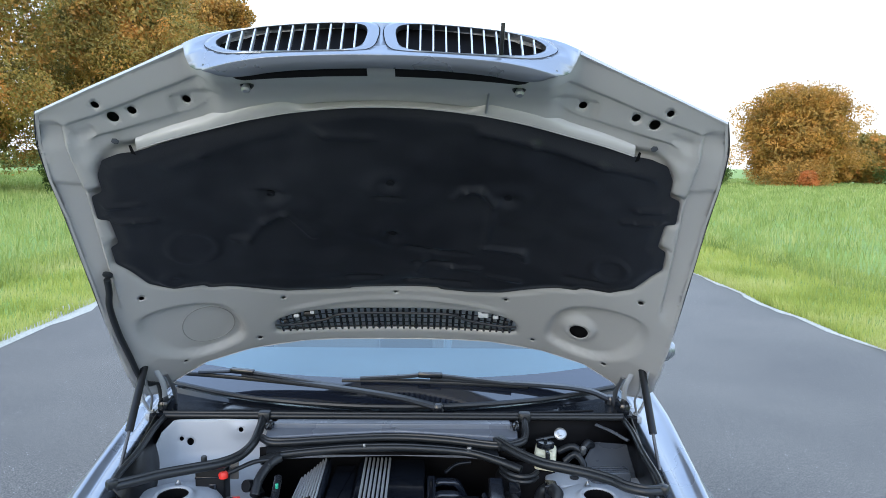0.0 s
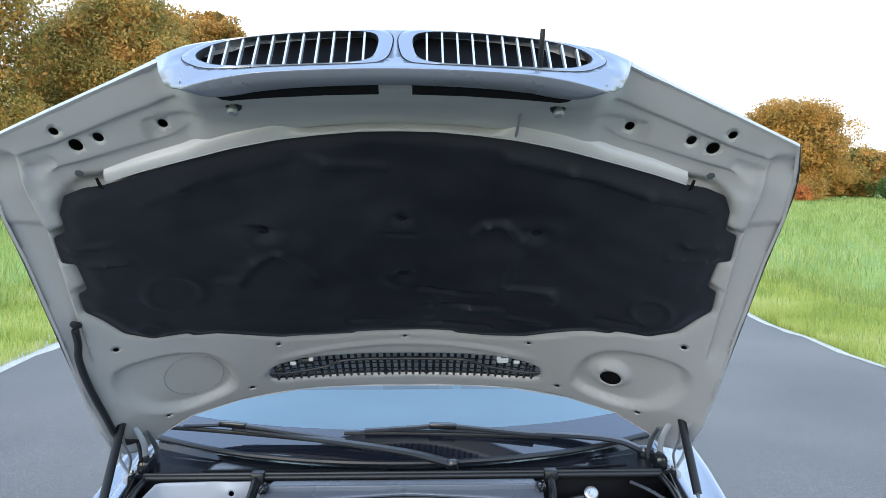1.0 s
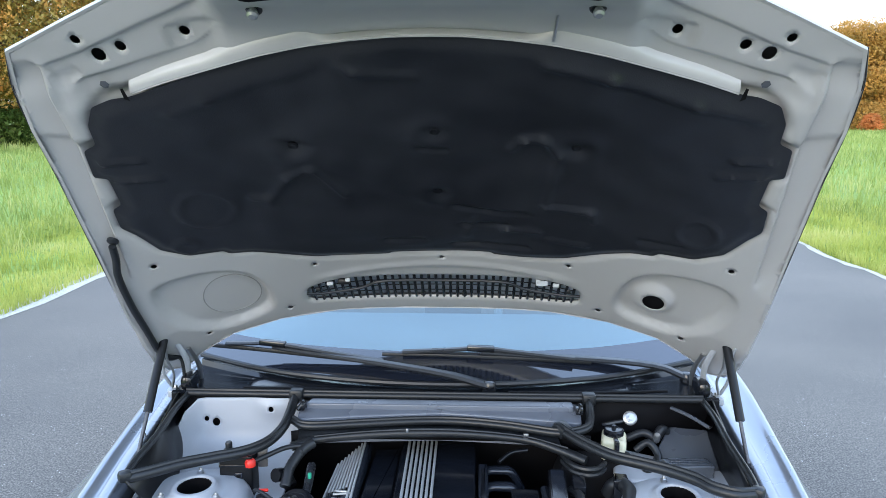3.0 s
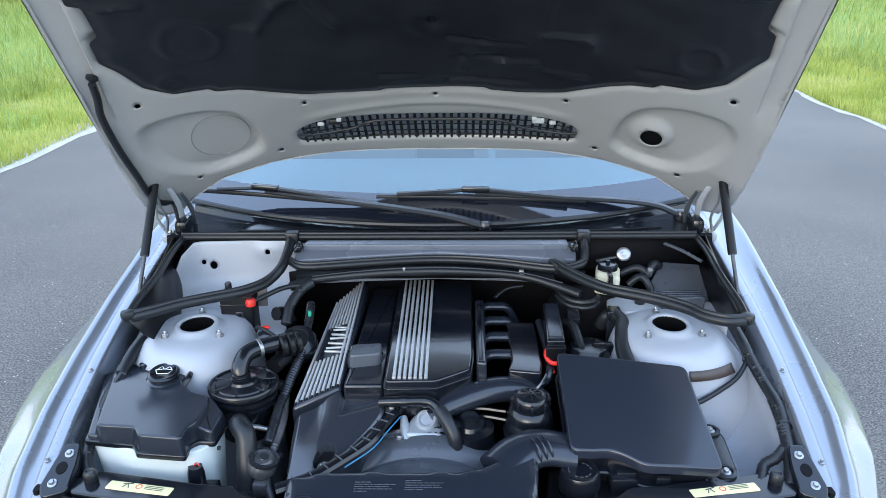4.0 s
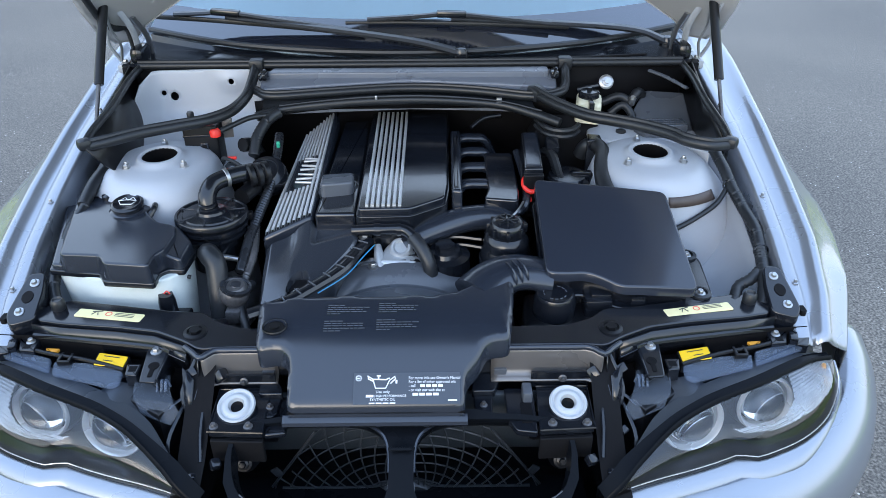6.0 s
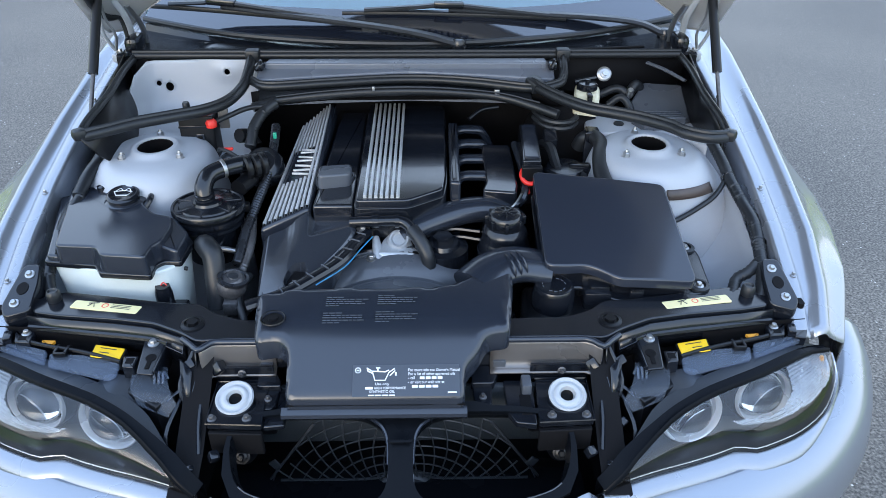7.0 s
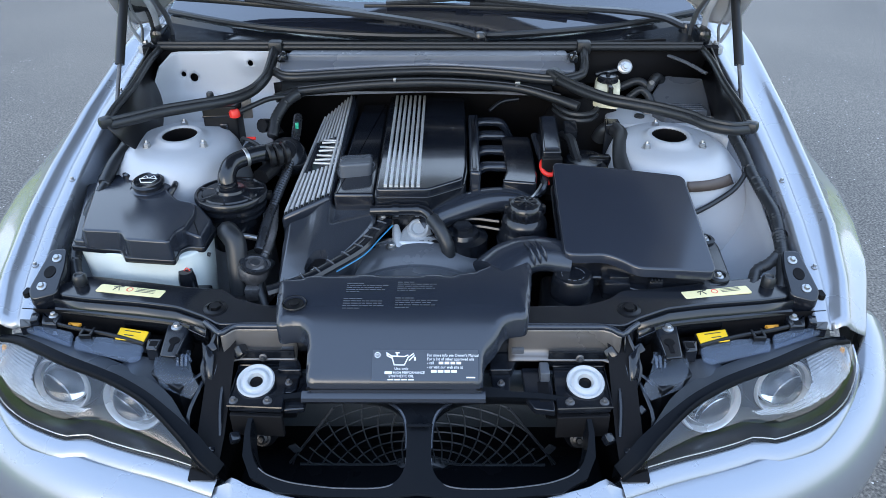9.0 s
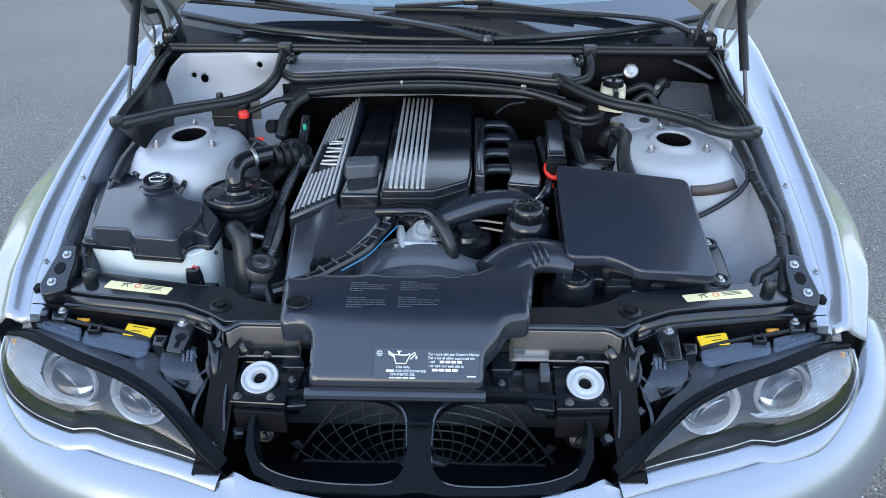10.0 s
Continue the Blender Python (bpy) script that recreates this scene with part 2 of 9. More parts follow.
def catmull(pts, per=6, closed=False):
    pts = [Vector(p) for p in pts]
    out = []
    k = len(pts)
    for i in range(k if closed else k - 1):
        p0 = pts[i - 1] if (closed or i) else pts[0] * 2 - pts[1]
        p1, p2 = pts[i], pts[(i + 1) % k]
        p3 = pts[(i + 2) % k] if (closed or i + 2 < k) else p2 * 2 - p1
        for j in range(per):
            t = j / per
            out.append(0.5 * (2 * p1 + (p2 - p0) * t + (2 * p0 - 5 * p1 + 4 * p2 - p3) * t * t + (3 * p1 - p0 - 3 * p2 + p3) * t ** 3))
    if not closed:
        out.append(pts[-1])
    return out


def tube(pts, r, n=10, per=6, ribs=0.0, rib_len=0.008, flat=1.0, smooth=True):
    """A hose or rod along pts; r may change along it; ribs makes it corrugated; flat squashes its height."""
    path = catmull(pts, per) if smooth and len(pts) > 2 else [Vector(p) for p in pts]
    if ribs:
        fine = [path[0]]
        for a, b in zip(path, path[1:]):
            m = max(1, int((b - a).length / (rib_len / 2)))
            fine += [a.lerp(b, (j + 1) / m) for j in range(m)]
        path = fine
    rr = r if callable(r) else (lambda t: r)
    bm = bmesh.new()
    rings = []
    side = None
    for i, p in enumerate(path):
        d = (path[min(i + 1, len(path) - 1)] - path[max(i - 1, 0)]).normalized()
        if side is None:
            side = d.cross(Vector((0, 0, 1)))
            if side.length < 0.1:
                side = d.cross(Vector((1, 0, 0)))
        side = (side - d * side.dot(d)).normalized()
        up = side.cross(d)
        q = rr(i / max(1, len(path) - 1)) + (ribs if (ribs and i % 2) else 0)
        rings.append([bm.verts.new(p + side * (q * math.cos(2 * math.pi * j / n)) + up * (q * flat * math.sin(2 * math.pi * j / n))) for j in range(n)])
    for a, b in zip(rings, rings[1:]):
        for j in range(n):
            bm.faces.new((a[j], a[(j + 1) % n], b[(j + 1) % n], b[j]))
    bm.faces.new(rings[0])
    bm.faces.new(rings[-1])
    return bm


def lathe(profile, n=28, m=None):
    """A turned shape about z from (radius, height) pairs."""
    bm = bmesh.new()
    rings = []
    for r, z in profile:
        if r < 1e-6:
            rings.append([bm.verts.new((0, 0, z))])
        else:
            rings.append([bm.verts.new((r * math.cos(2 * math.pi * j / n), r * math.sin(2 * math.pi * j / n), z)) for j in range(n)])
    for a, b in zip(rings, rings[1:]):
        for j in range(n):
            k = (j + 1) % n
            if len(a) == 1 and len(b) == 1:
                continue
            if len(a) == 1:
                bm.faces.new((a[0], b[j], b[k]))
            elif len(b) == 1:
                bm.faces.new((a[j], a[k], b[0]))
            else:
                bm.faces.new((a[j], a[k], b[k], b[j]))
    return moved(bm, m) if m else bm


def block(sx, sy, sz, bev=0.003, m=None, seg=2):
    """A box with rounded edges, standing on its base centre."""
    bm = bmesh.new()
    bmesh.ops.create_cube(bm, size=1)
    bmesh.ops.transform(bm, matrix=Matrix.Diagonal((sx, sy, sz, 1)), verts=bm.verts[:])
    bmesh.ops.translate(bm, vec=(0, 0, sz / 2), verts=bm.verts[:])
    if bev:
        bmesh.ops.bevel(bm, geom=bm.edges[:], offset=min(bev, sx * 0.45, sy * 0.45, sz * 0.45), segments=seg, affect="EDGES", profile=0.5)
    return moved(bm, m) if m else bm


def loft(sections, closed=False, caps=False):
    """A skin over rows of points."""
    bm = bmesh.new()
    rows = [[bm.verts.new(p) for p in row] for row in sections]
    k = len(rows[0])
    for a, b in zip(rows, rows[1:]):
        for j in range(k if closed else k - 1):
            bm.faces.new((a[j], a[(j + 1) % k], b[(j + 1) % k], b[j]))
    if caps:
        bm.faces.new(rows[0])
        bm.faces.new(rows[-1])
    return bm


def inside(p, poly):
    x, y = p
    hit = False
    for (x1, y1), (x2, y2) in zip(poly, poly[1:] + poly[:1]):
        if (y1 > y) != (y2 > y) and x < (x2 - x1) * (y - y1) / (y2 - y1) + x1:
            hit = not hit
    return hit


def dist_poly(p, poly):
    p = Vector(p)
    best = 9.0
    for a, b in zip(poly, poly[1:] + poly[:1]):
        a, b = Vector(a), Vector(b)
        d = b - a
        t = max(0, min(1, (p - a).dot(d) / max(1e-9, d.dot(d))))
        best = min(best, (a + d * t - p).length)
    return best


def sheet(outline, place, spacing=0.02, holes=(), thick=0.0, along=None, extra=()):
    """A curved sheet over a plane outline with holes; place maps (u, v) to the world. thick: a second skin along the vector along."""
    loops = [[tuple(p[:2]) for p in outline]] + [[tuple(p[:2]) for p in h] for h in holes]
    verts, edges = [], []
    for loop in loops:
        dense = []
        for a, b in zip(loop, loop[1:] + loop[:1]):
            m = max(1, int((Vector(b) - Vector(a)).length / spacing))
            dense += [Vector(a).lerp(Vector(b), j / m) for j in range(m)]
        base = len(verts)
        verts += dense
        edges += [(base + j, base + (j + 1) % len(dense)) for j in range(len(dense))]
    verts += [Vector(q) for q in extra if inside(q, loops[0]) and not any(inside(q, h) for h in loops[1:])]
    us, vs = [p[0] for p in loops[0]], [p[1] for p in loops[0]]
    edge = np.array([v[:] for v in verts])
    u = min(us) + spacing * 0.5
    while u < max(us):
        v = min(vs) + spacing * 0.5
        while v < max(vs):
            if inside((u, v), loops[0]) and not any(inside((u, v), h) for h in loops[1:]):
                if ((edge - (u, v)) ** 2).sum(1).min() > (spacing * 0.45) ** 2:
                    verts.append(Vector((u, v)))
            v += spacing
        u += spacing
    vo, _, fo, *_ = geometry.delaunay_2d_cdt(verts, edges, [], 0, 1e-6)
    bm = bmesh.new()
    made = [bm.verts.new(place(v.x, v.y)) for v in vo]
    for f in fo:
        c = sum((vo[i] for i in f), Vector((0, 0))) / len(f)
        if inside(c, loops[0]) and not any(inside(c, h) for h in loops[1:]):
            bm.faces.new([made[i] for i in f])
    bmesh.ops.delete(bm, geom=[v for v in bm.verts if not v.link_faces], context="VERTS")
    if thick:
        old = bm.faces[:]
        rim = [e for e in bm.edges if len(e.link_faces) == 1]
        got = bmesh.ops.duplicate(bm, geom=bm.verts[:] + bm.edges[:] + old)
        vm = got["vert_map"]
        for v in [g for g in got["geom"] if isinstance(g, bmesh.types.BMVert)]:
            v.co += along * thick
        for e in rim:
            a, b = e.verts
            bm.faces.new((a, b, vm[b], vm[a]))
    return bm


def ellipse(cx, cy, rx, ry, n=24, power=2.0):
    out = []
    for j in range(n):
        c, s = math.cos(2 * math.pi * j / n), math.sin(2 * math.pi * j / n)
        out.append((cx + rx * math.copysign(abs(c) ** (2 / power), c), cy + ry * math.copysign(abs(s) ** (2 / power), s)))
    return out


def bolt(name, place, parent, r=0.008, mat_=None, axis=(0, 0, 1)):
    m = Matrix.Translation(place) @ Vector((0, 0, 1)).rotation_difference(Vector(axis)).to_matrix().to_4x4()
    a = lathe([(r * 1.6, -0.002), (r * 1.6, 0.001), (r * 1.2, 0.002), (0, 0.002)], 16, m)
    b = lathe([(r, 0.001), (r, 0.006), (r * 0.8, 0.0075), (0, 0.0075)], 6, m)
    return part(name, merge(a, b), mat_ or STEEL, parent)


def smooth01(x):
    x = max(0.0, min(1.0, x))
    return x * x * (3 - 2 * x)


def lerp_table(t, xs):
    """Piecewise straight look-up in rows of (t, value)."""
    if t <= xs[0][0]:
        return xs[0][1]
    for (a, va), (b, vb) in zip(xs, xs[1:]):
        if t <= b:
            return va + (vb - va) * (t - a) / (b - a)
    return xs[-1][1]


def writing(name, text, size, m, material, parent, depth=0.0003, align="LEFT", wide=1.0):
    c = bpy.data.curves.new(name, "FONT")
    c.body, c.size, c.extrude, c.align_x = text, size, depth, align
    c.resolution_u = 2
    tmp = bpy.data.objects.new(name, c)
    scene.collection.objects.link(tmp)
    dg = bpy.context.evaluated_depsgraph_get()
    me = bpy.data.meshes.new_from_object(tmp.evaluated_get(dg))
    bpy.data.objects.remove(tmp)
    bpy.data.curves.remove(c)
    me.materials.clear()
    me.materials.append(material)
    me.transform(m @ Matrix.Diagonal((wide, 1, 1, 1)))
    me.name = name
    ob = new(name, me)
    if parent.parent and parent.parent.parent:
        parent = parent.parent
    ob.parent = parent
    return ob

# ---- ground, road, grass, trees ----
def ground_mat():
    m = mat("field_soil_green", (0.21, 0.30, 0.055), 0.9, grain=0.5, grain_scale=18, patch_scale=0.35, patch_amt=0.35, bump=0.4)
    return m


def asphalt_mat():
    """Worn asphalt: dark binder, grey chippings, pale specks, broad stains."""
    m = bpy.data.materials.new("asphalt")
    m.use_nodes = True
    nt = m.node_tree
    b = nt.nodes["Principled BSDF"]
    b.inputs["Roughness"].default_value = 0.75
    co = nt.nodes.new("ShaderNodeTexCoord")

    def tex(kind, scale, detail=4):
        n = nt.nodes.new(kind)
        n.inputs["Scale"].default_value = scale
        if kind == "ShaderNodeTexNoise":
            n.inputs["Detail"].default_value = detail
        nt.links.new(co.outputs["Object"], n.inputs["Vector"])
        return n

    def ramp(src, stops):
        r = nt.nodes.new("ShaderNodeValToRGB")
        r.color_ramp.elements[0].position, r.color_ramp.elements[0].color = stops[0][0], (*stops[0][1], 1)
        r.color_ramp.elements[1].position, r.color_ramp.elements[1].color = stops[-1][0], (*stops[-1][1], 1)
        for pos, c in stops[1:-1]:
            r.color_ramp.elements.new(pos).color = (*c, 1)
        nt.links.new(src, r.inputs[0])
        return r

    def mix(a, c, fac, kind="MULTIPLY"):
        x = nt.nodes.new("ShaderNodeMixRGB")
        x.blend_type = kind
        if isinstance(fac, float):
            x.inputs[0].default_value = fac
        else:
            nt.links.new(fac, x.inputs[0])
        nt.links.new(a, x.inputs[1])
        if isinstance(c, tuple):
            x.inputs[2].default_value = (*c, 1)
        else:
            nt.links.new(c, x.inputs[2])
        return x.outputs[0]

    stones = ramp(tex("ShaderNodeTexNoise", 120, 4).outputs[0], ((0.34, (0.050, 0.045, 0.039)), (0.5, (0.126, 0.113, 0.097)), (0.66, (0.225, 0.203, 0.174))))
    stains = ramp(tex("ShaderNodeTexNoise", 0.7, 6).outputs[0], ((0.3, (0.78, 0.78, 0.79)), (0.7, (1.18, 1.16, 1.13))))
    mid = ramp(tex("ShaderNodeTexNoise", 30, 4).outputs[0], ((0.3, (0.82, 0.82, 0.82)), (0.7, (1.16, 1.16, 1.16))))
    v = tex("ShaderNodeTexVoronoi", 38)
    speck = ramp(v.outputs["Distance"], ((0.09, (1, 1, 1)), (0.14, (0, 0, 0))))
    pick = ramp(tex("ShaderNodeTexNoise", 9, 2).outputs[0], ((0.53, (0, 0, 0)), (0.58, (1, 1, 1))))
    c = mix(stones.outputs[0], stains.outputs[0], 1.0)
    c = mix(c, mid.outputs[0], 1.0)
    s = mix(speck.outputs[0], pick.outputs[0], 1.0)
    c = mix(c, (0.62, 0.59, 0.54), s, "MIX")
    nt.links.new(c, b.inputs["Base Color"])
    bp = nt.nodes.new("ShaderNodeBump")
    bp.inputs["Strength"].default_value = 0.3
    bp.inputs["Distance"].default_value = 0.003
    nt.links.new(stones.outputs[0], bp.inputs["Height"])
    nt.links.new(bp.outputs[0], b.inputs["Normal"])
    return m


ROAD_L, ROAD_R = -3.75, 4.35


gbm = bmesh.new()
_g = 1500
for quad in (((-_g, -_g), (_g, -_g), (_g, _g), (-_g, _g)),):
    gbm.faces.new([gbm.verts.new((x, y, -0.03)) for x, y in quad])
tagged(part("ground", gbm, ground_mat()), "green meadow ground beyond the road", "ground", kind="structure")


def road_edge(y, side):
    base = ROAD_L if side < 0 else ROAD_R
    return base + 0.05 * math.sin(y * 1.3 + side) + 0.03 * math.sin(y * 3.7) + 0.02 * noise.noise(Vector((y * 4, side, 0)))


rows = []
for j in range(0, 901):
    y = -60 + j * 0.25
    a, b = road_edge(y, -1), road_edge(y, 1)
    rows.append([(a, y, -0.028)] + [(a + (b - a) * i / 8, y, 0.0) for i in range(9)] + [(b, y, -0.028)])
tagged(part("road", loft(rows), asphalt_mat()), "worn grey asphalt country road with pale edges", "road", kind="structure")

# pale sand and broken edge along the asphalt
SAND = mat("sandy_edge", (0.46, 0.43, 0.36), 0.9, grain=0.6, grain_scale=60, patch_scale=3, patch_amt=0.3, bump=0.5)
for side in (-1, 1):
    rows = []
    for j in range(0, 500):
        y = -30 + j * 0.25
        e = road_edge(y, side)
        w = (0.08 if side > 0 else 0.34) * (0.5 + 0.9 * noise.noise(Vector((y * 0.6, side * 5, 2))) ** 2 + 0.5 * abs(noise.noise(Vector((y * 2.3, side * 5, 7)))))
        inn = e - side * 0.06 * (1 + noise.noise(Vector((y * 3, side * 9, 1))))
        rows.append([(inn, y, 0.003), (e, y, 0.006), (e + side * w, y, -0.012), (e + side * (w + 0.1), y, -0.04)])
    tagged(part("verge_edge", loft(rows), SAND), "pale sandy strip at the road edge", "verge", kind="structure")


def leaf_mat(name, a, b, c, rough=0.6):
    """Foliage whose pieces vary one by one between three colours."""
    m = bpy.data.materials.new(name)
    m.use_nodes = True
    nt = m.node_tree
    p = nt.nodes["Principled BSDF"]
    g = nt.nodes.new("ShaderNodeNewGeometry")
    r = nt.nodes.new("ShaderNodeValToRGB")
    r.color_ramp.elements[0].color, r.color_ramp.elements[1].color = (*a, 1), (*c, 1)
    e = r.color_ramp.elements.new(0.5)
    e.color = (*b, 1)
    co = nt.nodes.new("ShaderNodeTexCoord")
    n = nt.nodes.new("ShaderNodeTexNoise")
    n.inputs["Scale"].default_value = 0.8
    n.inputs["Detail"].default_value = 4
    add = nt.nodes.new("ShaderNodeMath")
    add.operation = "MULTIPLY_ADD"
    add.inputs[1].default_value = 0.22
    sc = nt.nodes.new("ShaderNodeMapRange")
    sc.inputs[1].default_value, sc.inputs[2].default_value = 0.3, 0.7
    sc.inputs[3].default_value, sc.inputs[4].default_value = -0.05, 0.82
    nt.links.new(co.outputs["Object"], n.inputs["Vector"])
    nt.links.new(n.outputs[0], sc.inputs[0])
    nt.links.new(g.outputs["Random Per Island"], add.inputs[0])
    nt.links.new(sc.outputs[0], add.inputs[2])
    nt.links.new(add.outputs[0], r.inputs[0])
    nt.links.new(r.outputs[0], p.inputs["Base Color"])
    p.inputs["Roughness"].default_value = rough
    p.inputs["Specular IOR Level"].default_value = 0.25
    tr = nt.nodes.new("ShaderNodeBsdfTranslucent")
    nt.links.new(r.outputs[0], tr.inputs["Color"])
    mx = nt.nodes.new("ShaderNodeMixShader")
    mx.inputs[0].default_value = 0.3
    out = nt.nodes["Material Output"]
    nt.links.new(p.outputs[0], mx.inputs[1])
    nt.links.new(tr.outputs[0], mx.inputs[2])
    nt.links.new(mx.outputs[0], out.inputs["Surface"])
    return m


GRASS = leaf_mat("tall_grass", (0.15, 0.21, 0.05), (0.30, 0.37, 0.10), (0.49, 0.50, 0.20))
VERGE = leaf_mat("short_verge_grass", (0.24, 0.29, 0.06), (0.43, 0.46, 0.11), (0.60, 0.57, 0.24))
BARK = mat("bark", (0.10, 0.075, 0.055), 0.9, grain=0.6, grain_scale=12, bump=0.6, patch_amt=0.3)


def from_arrays(name, verts, faces, material, smooth=False):
    me = bpy.data.meshes.new(name)
    me.from_pydata(verts.tolist() if hasattr(verts, "tolist") else verts, [], faces.tolist() if hasattr(faces, "tolist") else faces)
    me.materials.append(material)
    return new(name, me)


def blades(name, material, n, pick, h0, h1, wide, seed):
    """Many single grass blades, each a bent tapering strip."""
    rng = np.random.default_rng(seed)
    x, y = pick(rng, n)
    dist = np.hypot(x, y + 1)
    clump = np.array([noise.noise(Vector((a * 0.35, b * 0.35, seed))) for a, b in zip(x, y)])
    fine = np.array([noise.noise(Vector((a * 1.7, b * 1.7, seed + 9))) for a, b in zip(x, y)])
    h = (h0 + (h1 - h0) * rng.random(n)) * (1 + 0.55 * clump + 0.35 * fine)
    w = wide * (0.7 + 0.6 * rng.random(n)) * np.clip(dist / 9, 0.8, 7)
    ang = rng.random(n) * 2 * np.pi
    lean = rng.normal(0, 0.32, (n, 2)) * h[:, None]
    dx, dy = np.cos(ang) * w / 2, np.sin(ang) * w / 2
    z0 = np.full(n, -0.03)
    v = np.stack([
        np.stack([x - dx, y - dy, z0], 1), np.stack([x + dx, y + dy, z0], 1),
        np.stack([x + dx * 0.8 + lean[:, 0] * 0.35, y + dy * 0.8 + lean[:, 1] * 0.35, h * 0.55], 1),
        np.stack([x - dx * 0.8 + lean[:, 0] * 0.35, y - dy * 0.8 + lean[:, 1] * 0.35, h * 0.55], 1),
        np.stack([x + lean[:, 0], y + lean[:, 1], h], 1)], 1).reshape(-1, 3)
    i = np.arange(n)[:, None] * 5
    faces = (i + np.array([0, 1, 2, 3])).tolist() + (i + np.array([3, 2, 4])).tolist()
    return from_arrays(name, v, faces, material)


def pick_side(side, gap, depth, ymin, ymax, power=2.0):
    def f(rng, n):
        y = ymin + (ymax - ymin) * rng.random(n) ** power
        x = (ROAD_L if side < 0 else ROAD_R) + side * (gap + depth * rng.random(n) ** 1.5)
        return x, y
    return f


for side in (-1, 1):
    tagged(blades("verge_grass", VERGE, 60000, pick_side(side, 0.03, 2.8, 2.0, 45, 1.8), 0.04, 0.13, 0.008, 11 + side), "short yellow-green mown grass along the road", "grass", kind="stuff")
    tagged(blades("meadow_grass", GRASS, 100000, pick_side(side, 1.7, 45, 3, 110, 1.6), 0.14, 0.36, 0.0095, 21 + side), "tall bright green meadow grass", "grass", kind="stuff")


for side in (-1, 1):
    tagged(blades("verge_grass", VERGE, 14000, pick_side(side, 0.03, 3.0, 2.2, -14, 1.0), 0.04, 0.13, 0.010, 41 + side), "short yellow-green mown grass along the road", "grass", kind="stuff")


def tree(x, y, height, radius, material, seed, squat=0.5, leaves=9000, size=0.16, lean=0.0, base=0.12):
    """A tree: a tapered trunk with limbs and a crown of many small leaf pieces set in clumps."""
    rng = np.random.default_rng(seed)
    top = new("tree")
    top.location = (x, y, -0.03)
    trunk = tube([(0, 0, 0), (lean * 0.2, 0.05, height * 0.25), (lean * 0.5, -0.05, height * 0.5), (lean, 0, height * 0.85)], lambda t: height * 0.024 * (1.15 - t), 8)
    limbs = []
    clumps = []
    n_cl = int(34 + radius * 7)
    for k in range(n_cl):
        u = rng.random() ** 0.8
        zc = height * (base + (0.97 - base) * u)
        prof = (1 - abs((zc / height - squat) / (1.02 - squat if zc / height > squat else squat + 0.15)) ** 2.2)
        rad = radius * max(0.12, prof) ** 0.6 * (0.45 + 0.6 * rng.random())
        a = rng.random() * 2 * np.pi
        c = np.array([math.cos(a) * rad + lean * u, math.sin(a) * rad, zc])
        clumps.append((c, radius * (0.16 + 0.16 * rng.random())))
        if k % 3 == 0:
            s = height * (0.2 + 0.5 * u) * 0.9
            limbs.append(tube([(lean * 0.3, 0, s), (c[0] * 0.5, c[1] * 0.5, (s + zc) / 2 + 0.2), tuple(c)], lambda t: height * 0.009 * (1.1 - t), 5, 4))
    part("trunk", merge(trunk, *limbs), BARK, top)
    cs = np.array([c for c, _ in clumps])
    rs = np.array([r for _, r in clumps])
    w = rs ** 2 / (rs ** 2).sum()
    idx = rng.choice(len(cs), leaves, p=w)
    d = rng.normal(size=(leaves, 3))
    d /= np.linalg.norm(d, axis=1)[:, None]
    out_f = rng.random(leaves) ** 0.5
    pos = cs[idx] + d * (rs[idx] * (0.35 + 0.75 * out_f))[:, None] * np.array([1.1, 1.1, 0.8])
    # the heart of the crown, behind the clumps
    core = rng.random(leaves) < 0.26
    zz = height * (base + 0.04 + (0.88 - base) * rng.random(leaves))
    mid = 0.5 * (base + 0.97)
    prof = np.sqrt(np.clip(1 - ((zz / height - mid) / (0.5 * (0.97 - base) + 0.02)) ** 2, 0.02, 1))
    ca, cr = rng.random(leaves) * 2 * np.pi, radius * 0.86 * prof * rng.random(leaves) ** 0.5 * (0.9 + 0.2 * rng.random(leaves))
    pos[core] = np.stack([np.cos(ca) * cr + lean * 0.5, np.sin(ca) * cr, zz], 1)[core]
    pos[:, 2] = np.maximum(pos[:, 2], 0.15)
    a1 = rng.normal(size=(leaves, 3))
    a1 /= np.linalg.norm(a1, axis=1)[:, None]
    a2 = np.cross(a1, rng.normal(size=(leaves, 3)))
    a2 /= np.linalg.norm(a2, axis=1)[:, None]
    s = (size * (0.5 + rng.random(leaves)) * np.where(core, 1.7, 1.0))[:, None]
    v = np.stack([pos - a1 * s, pos - a2 * s * 0.5, pos + a1 * s, pos + a2 * s * 0.5], 1).reshape(-1, 3)
    f = np.arange(leaves)[:, None] * 4 + np.arange(4)
    crown = from_arrays("crown", v, f, material)
    crown.parent = top
    return top


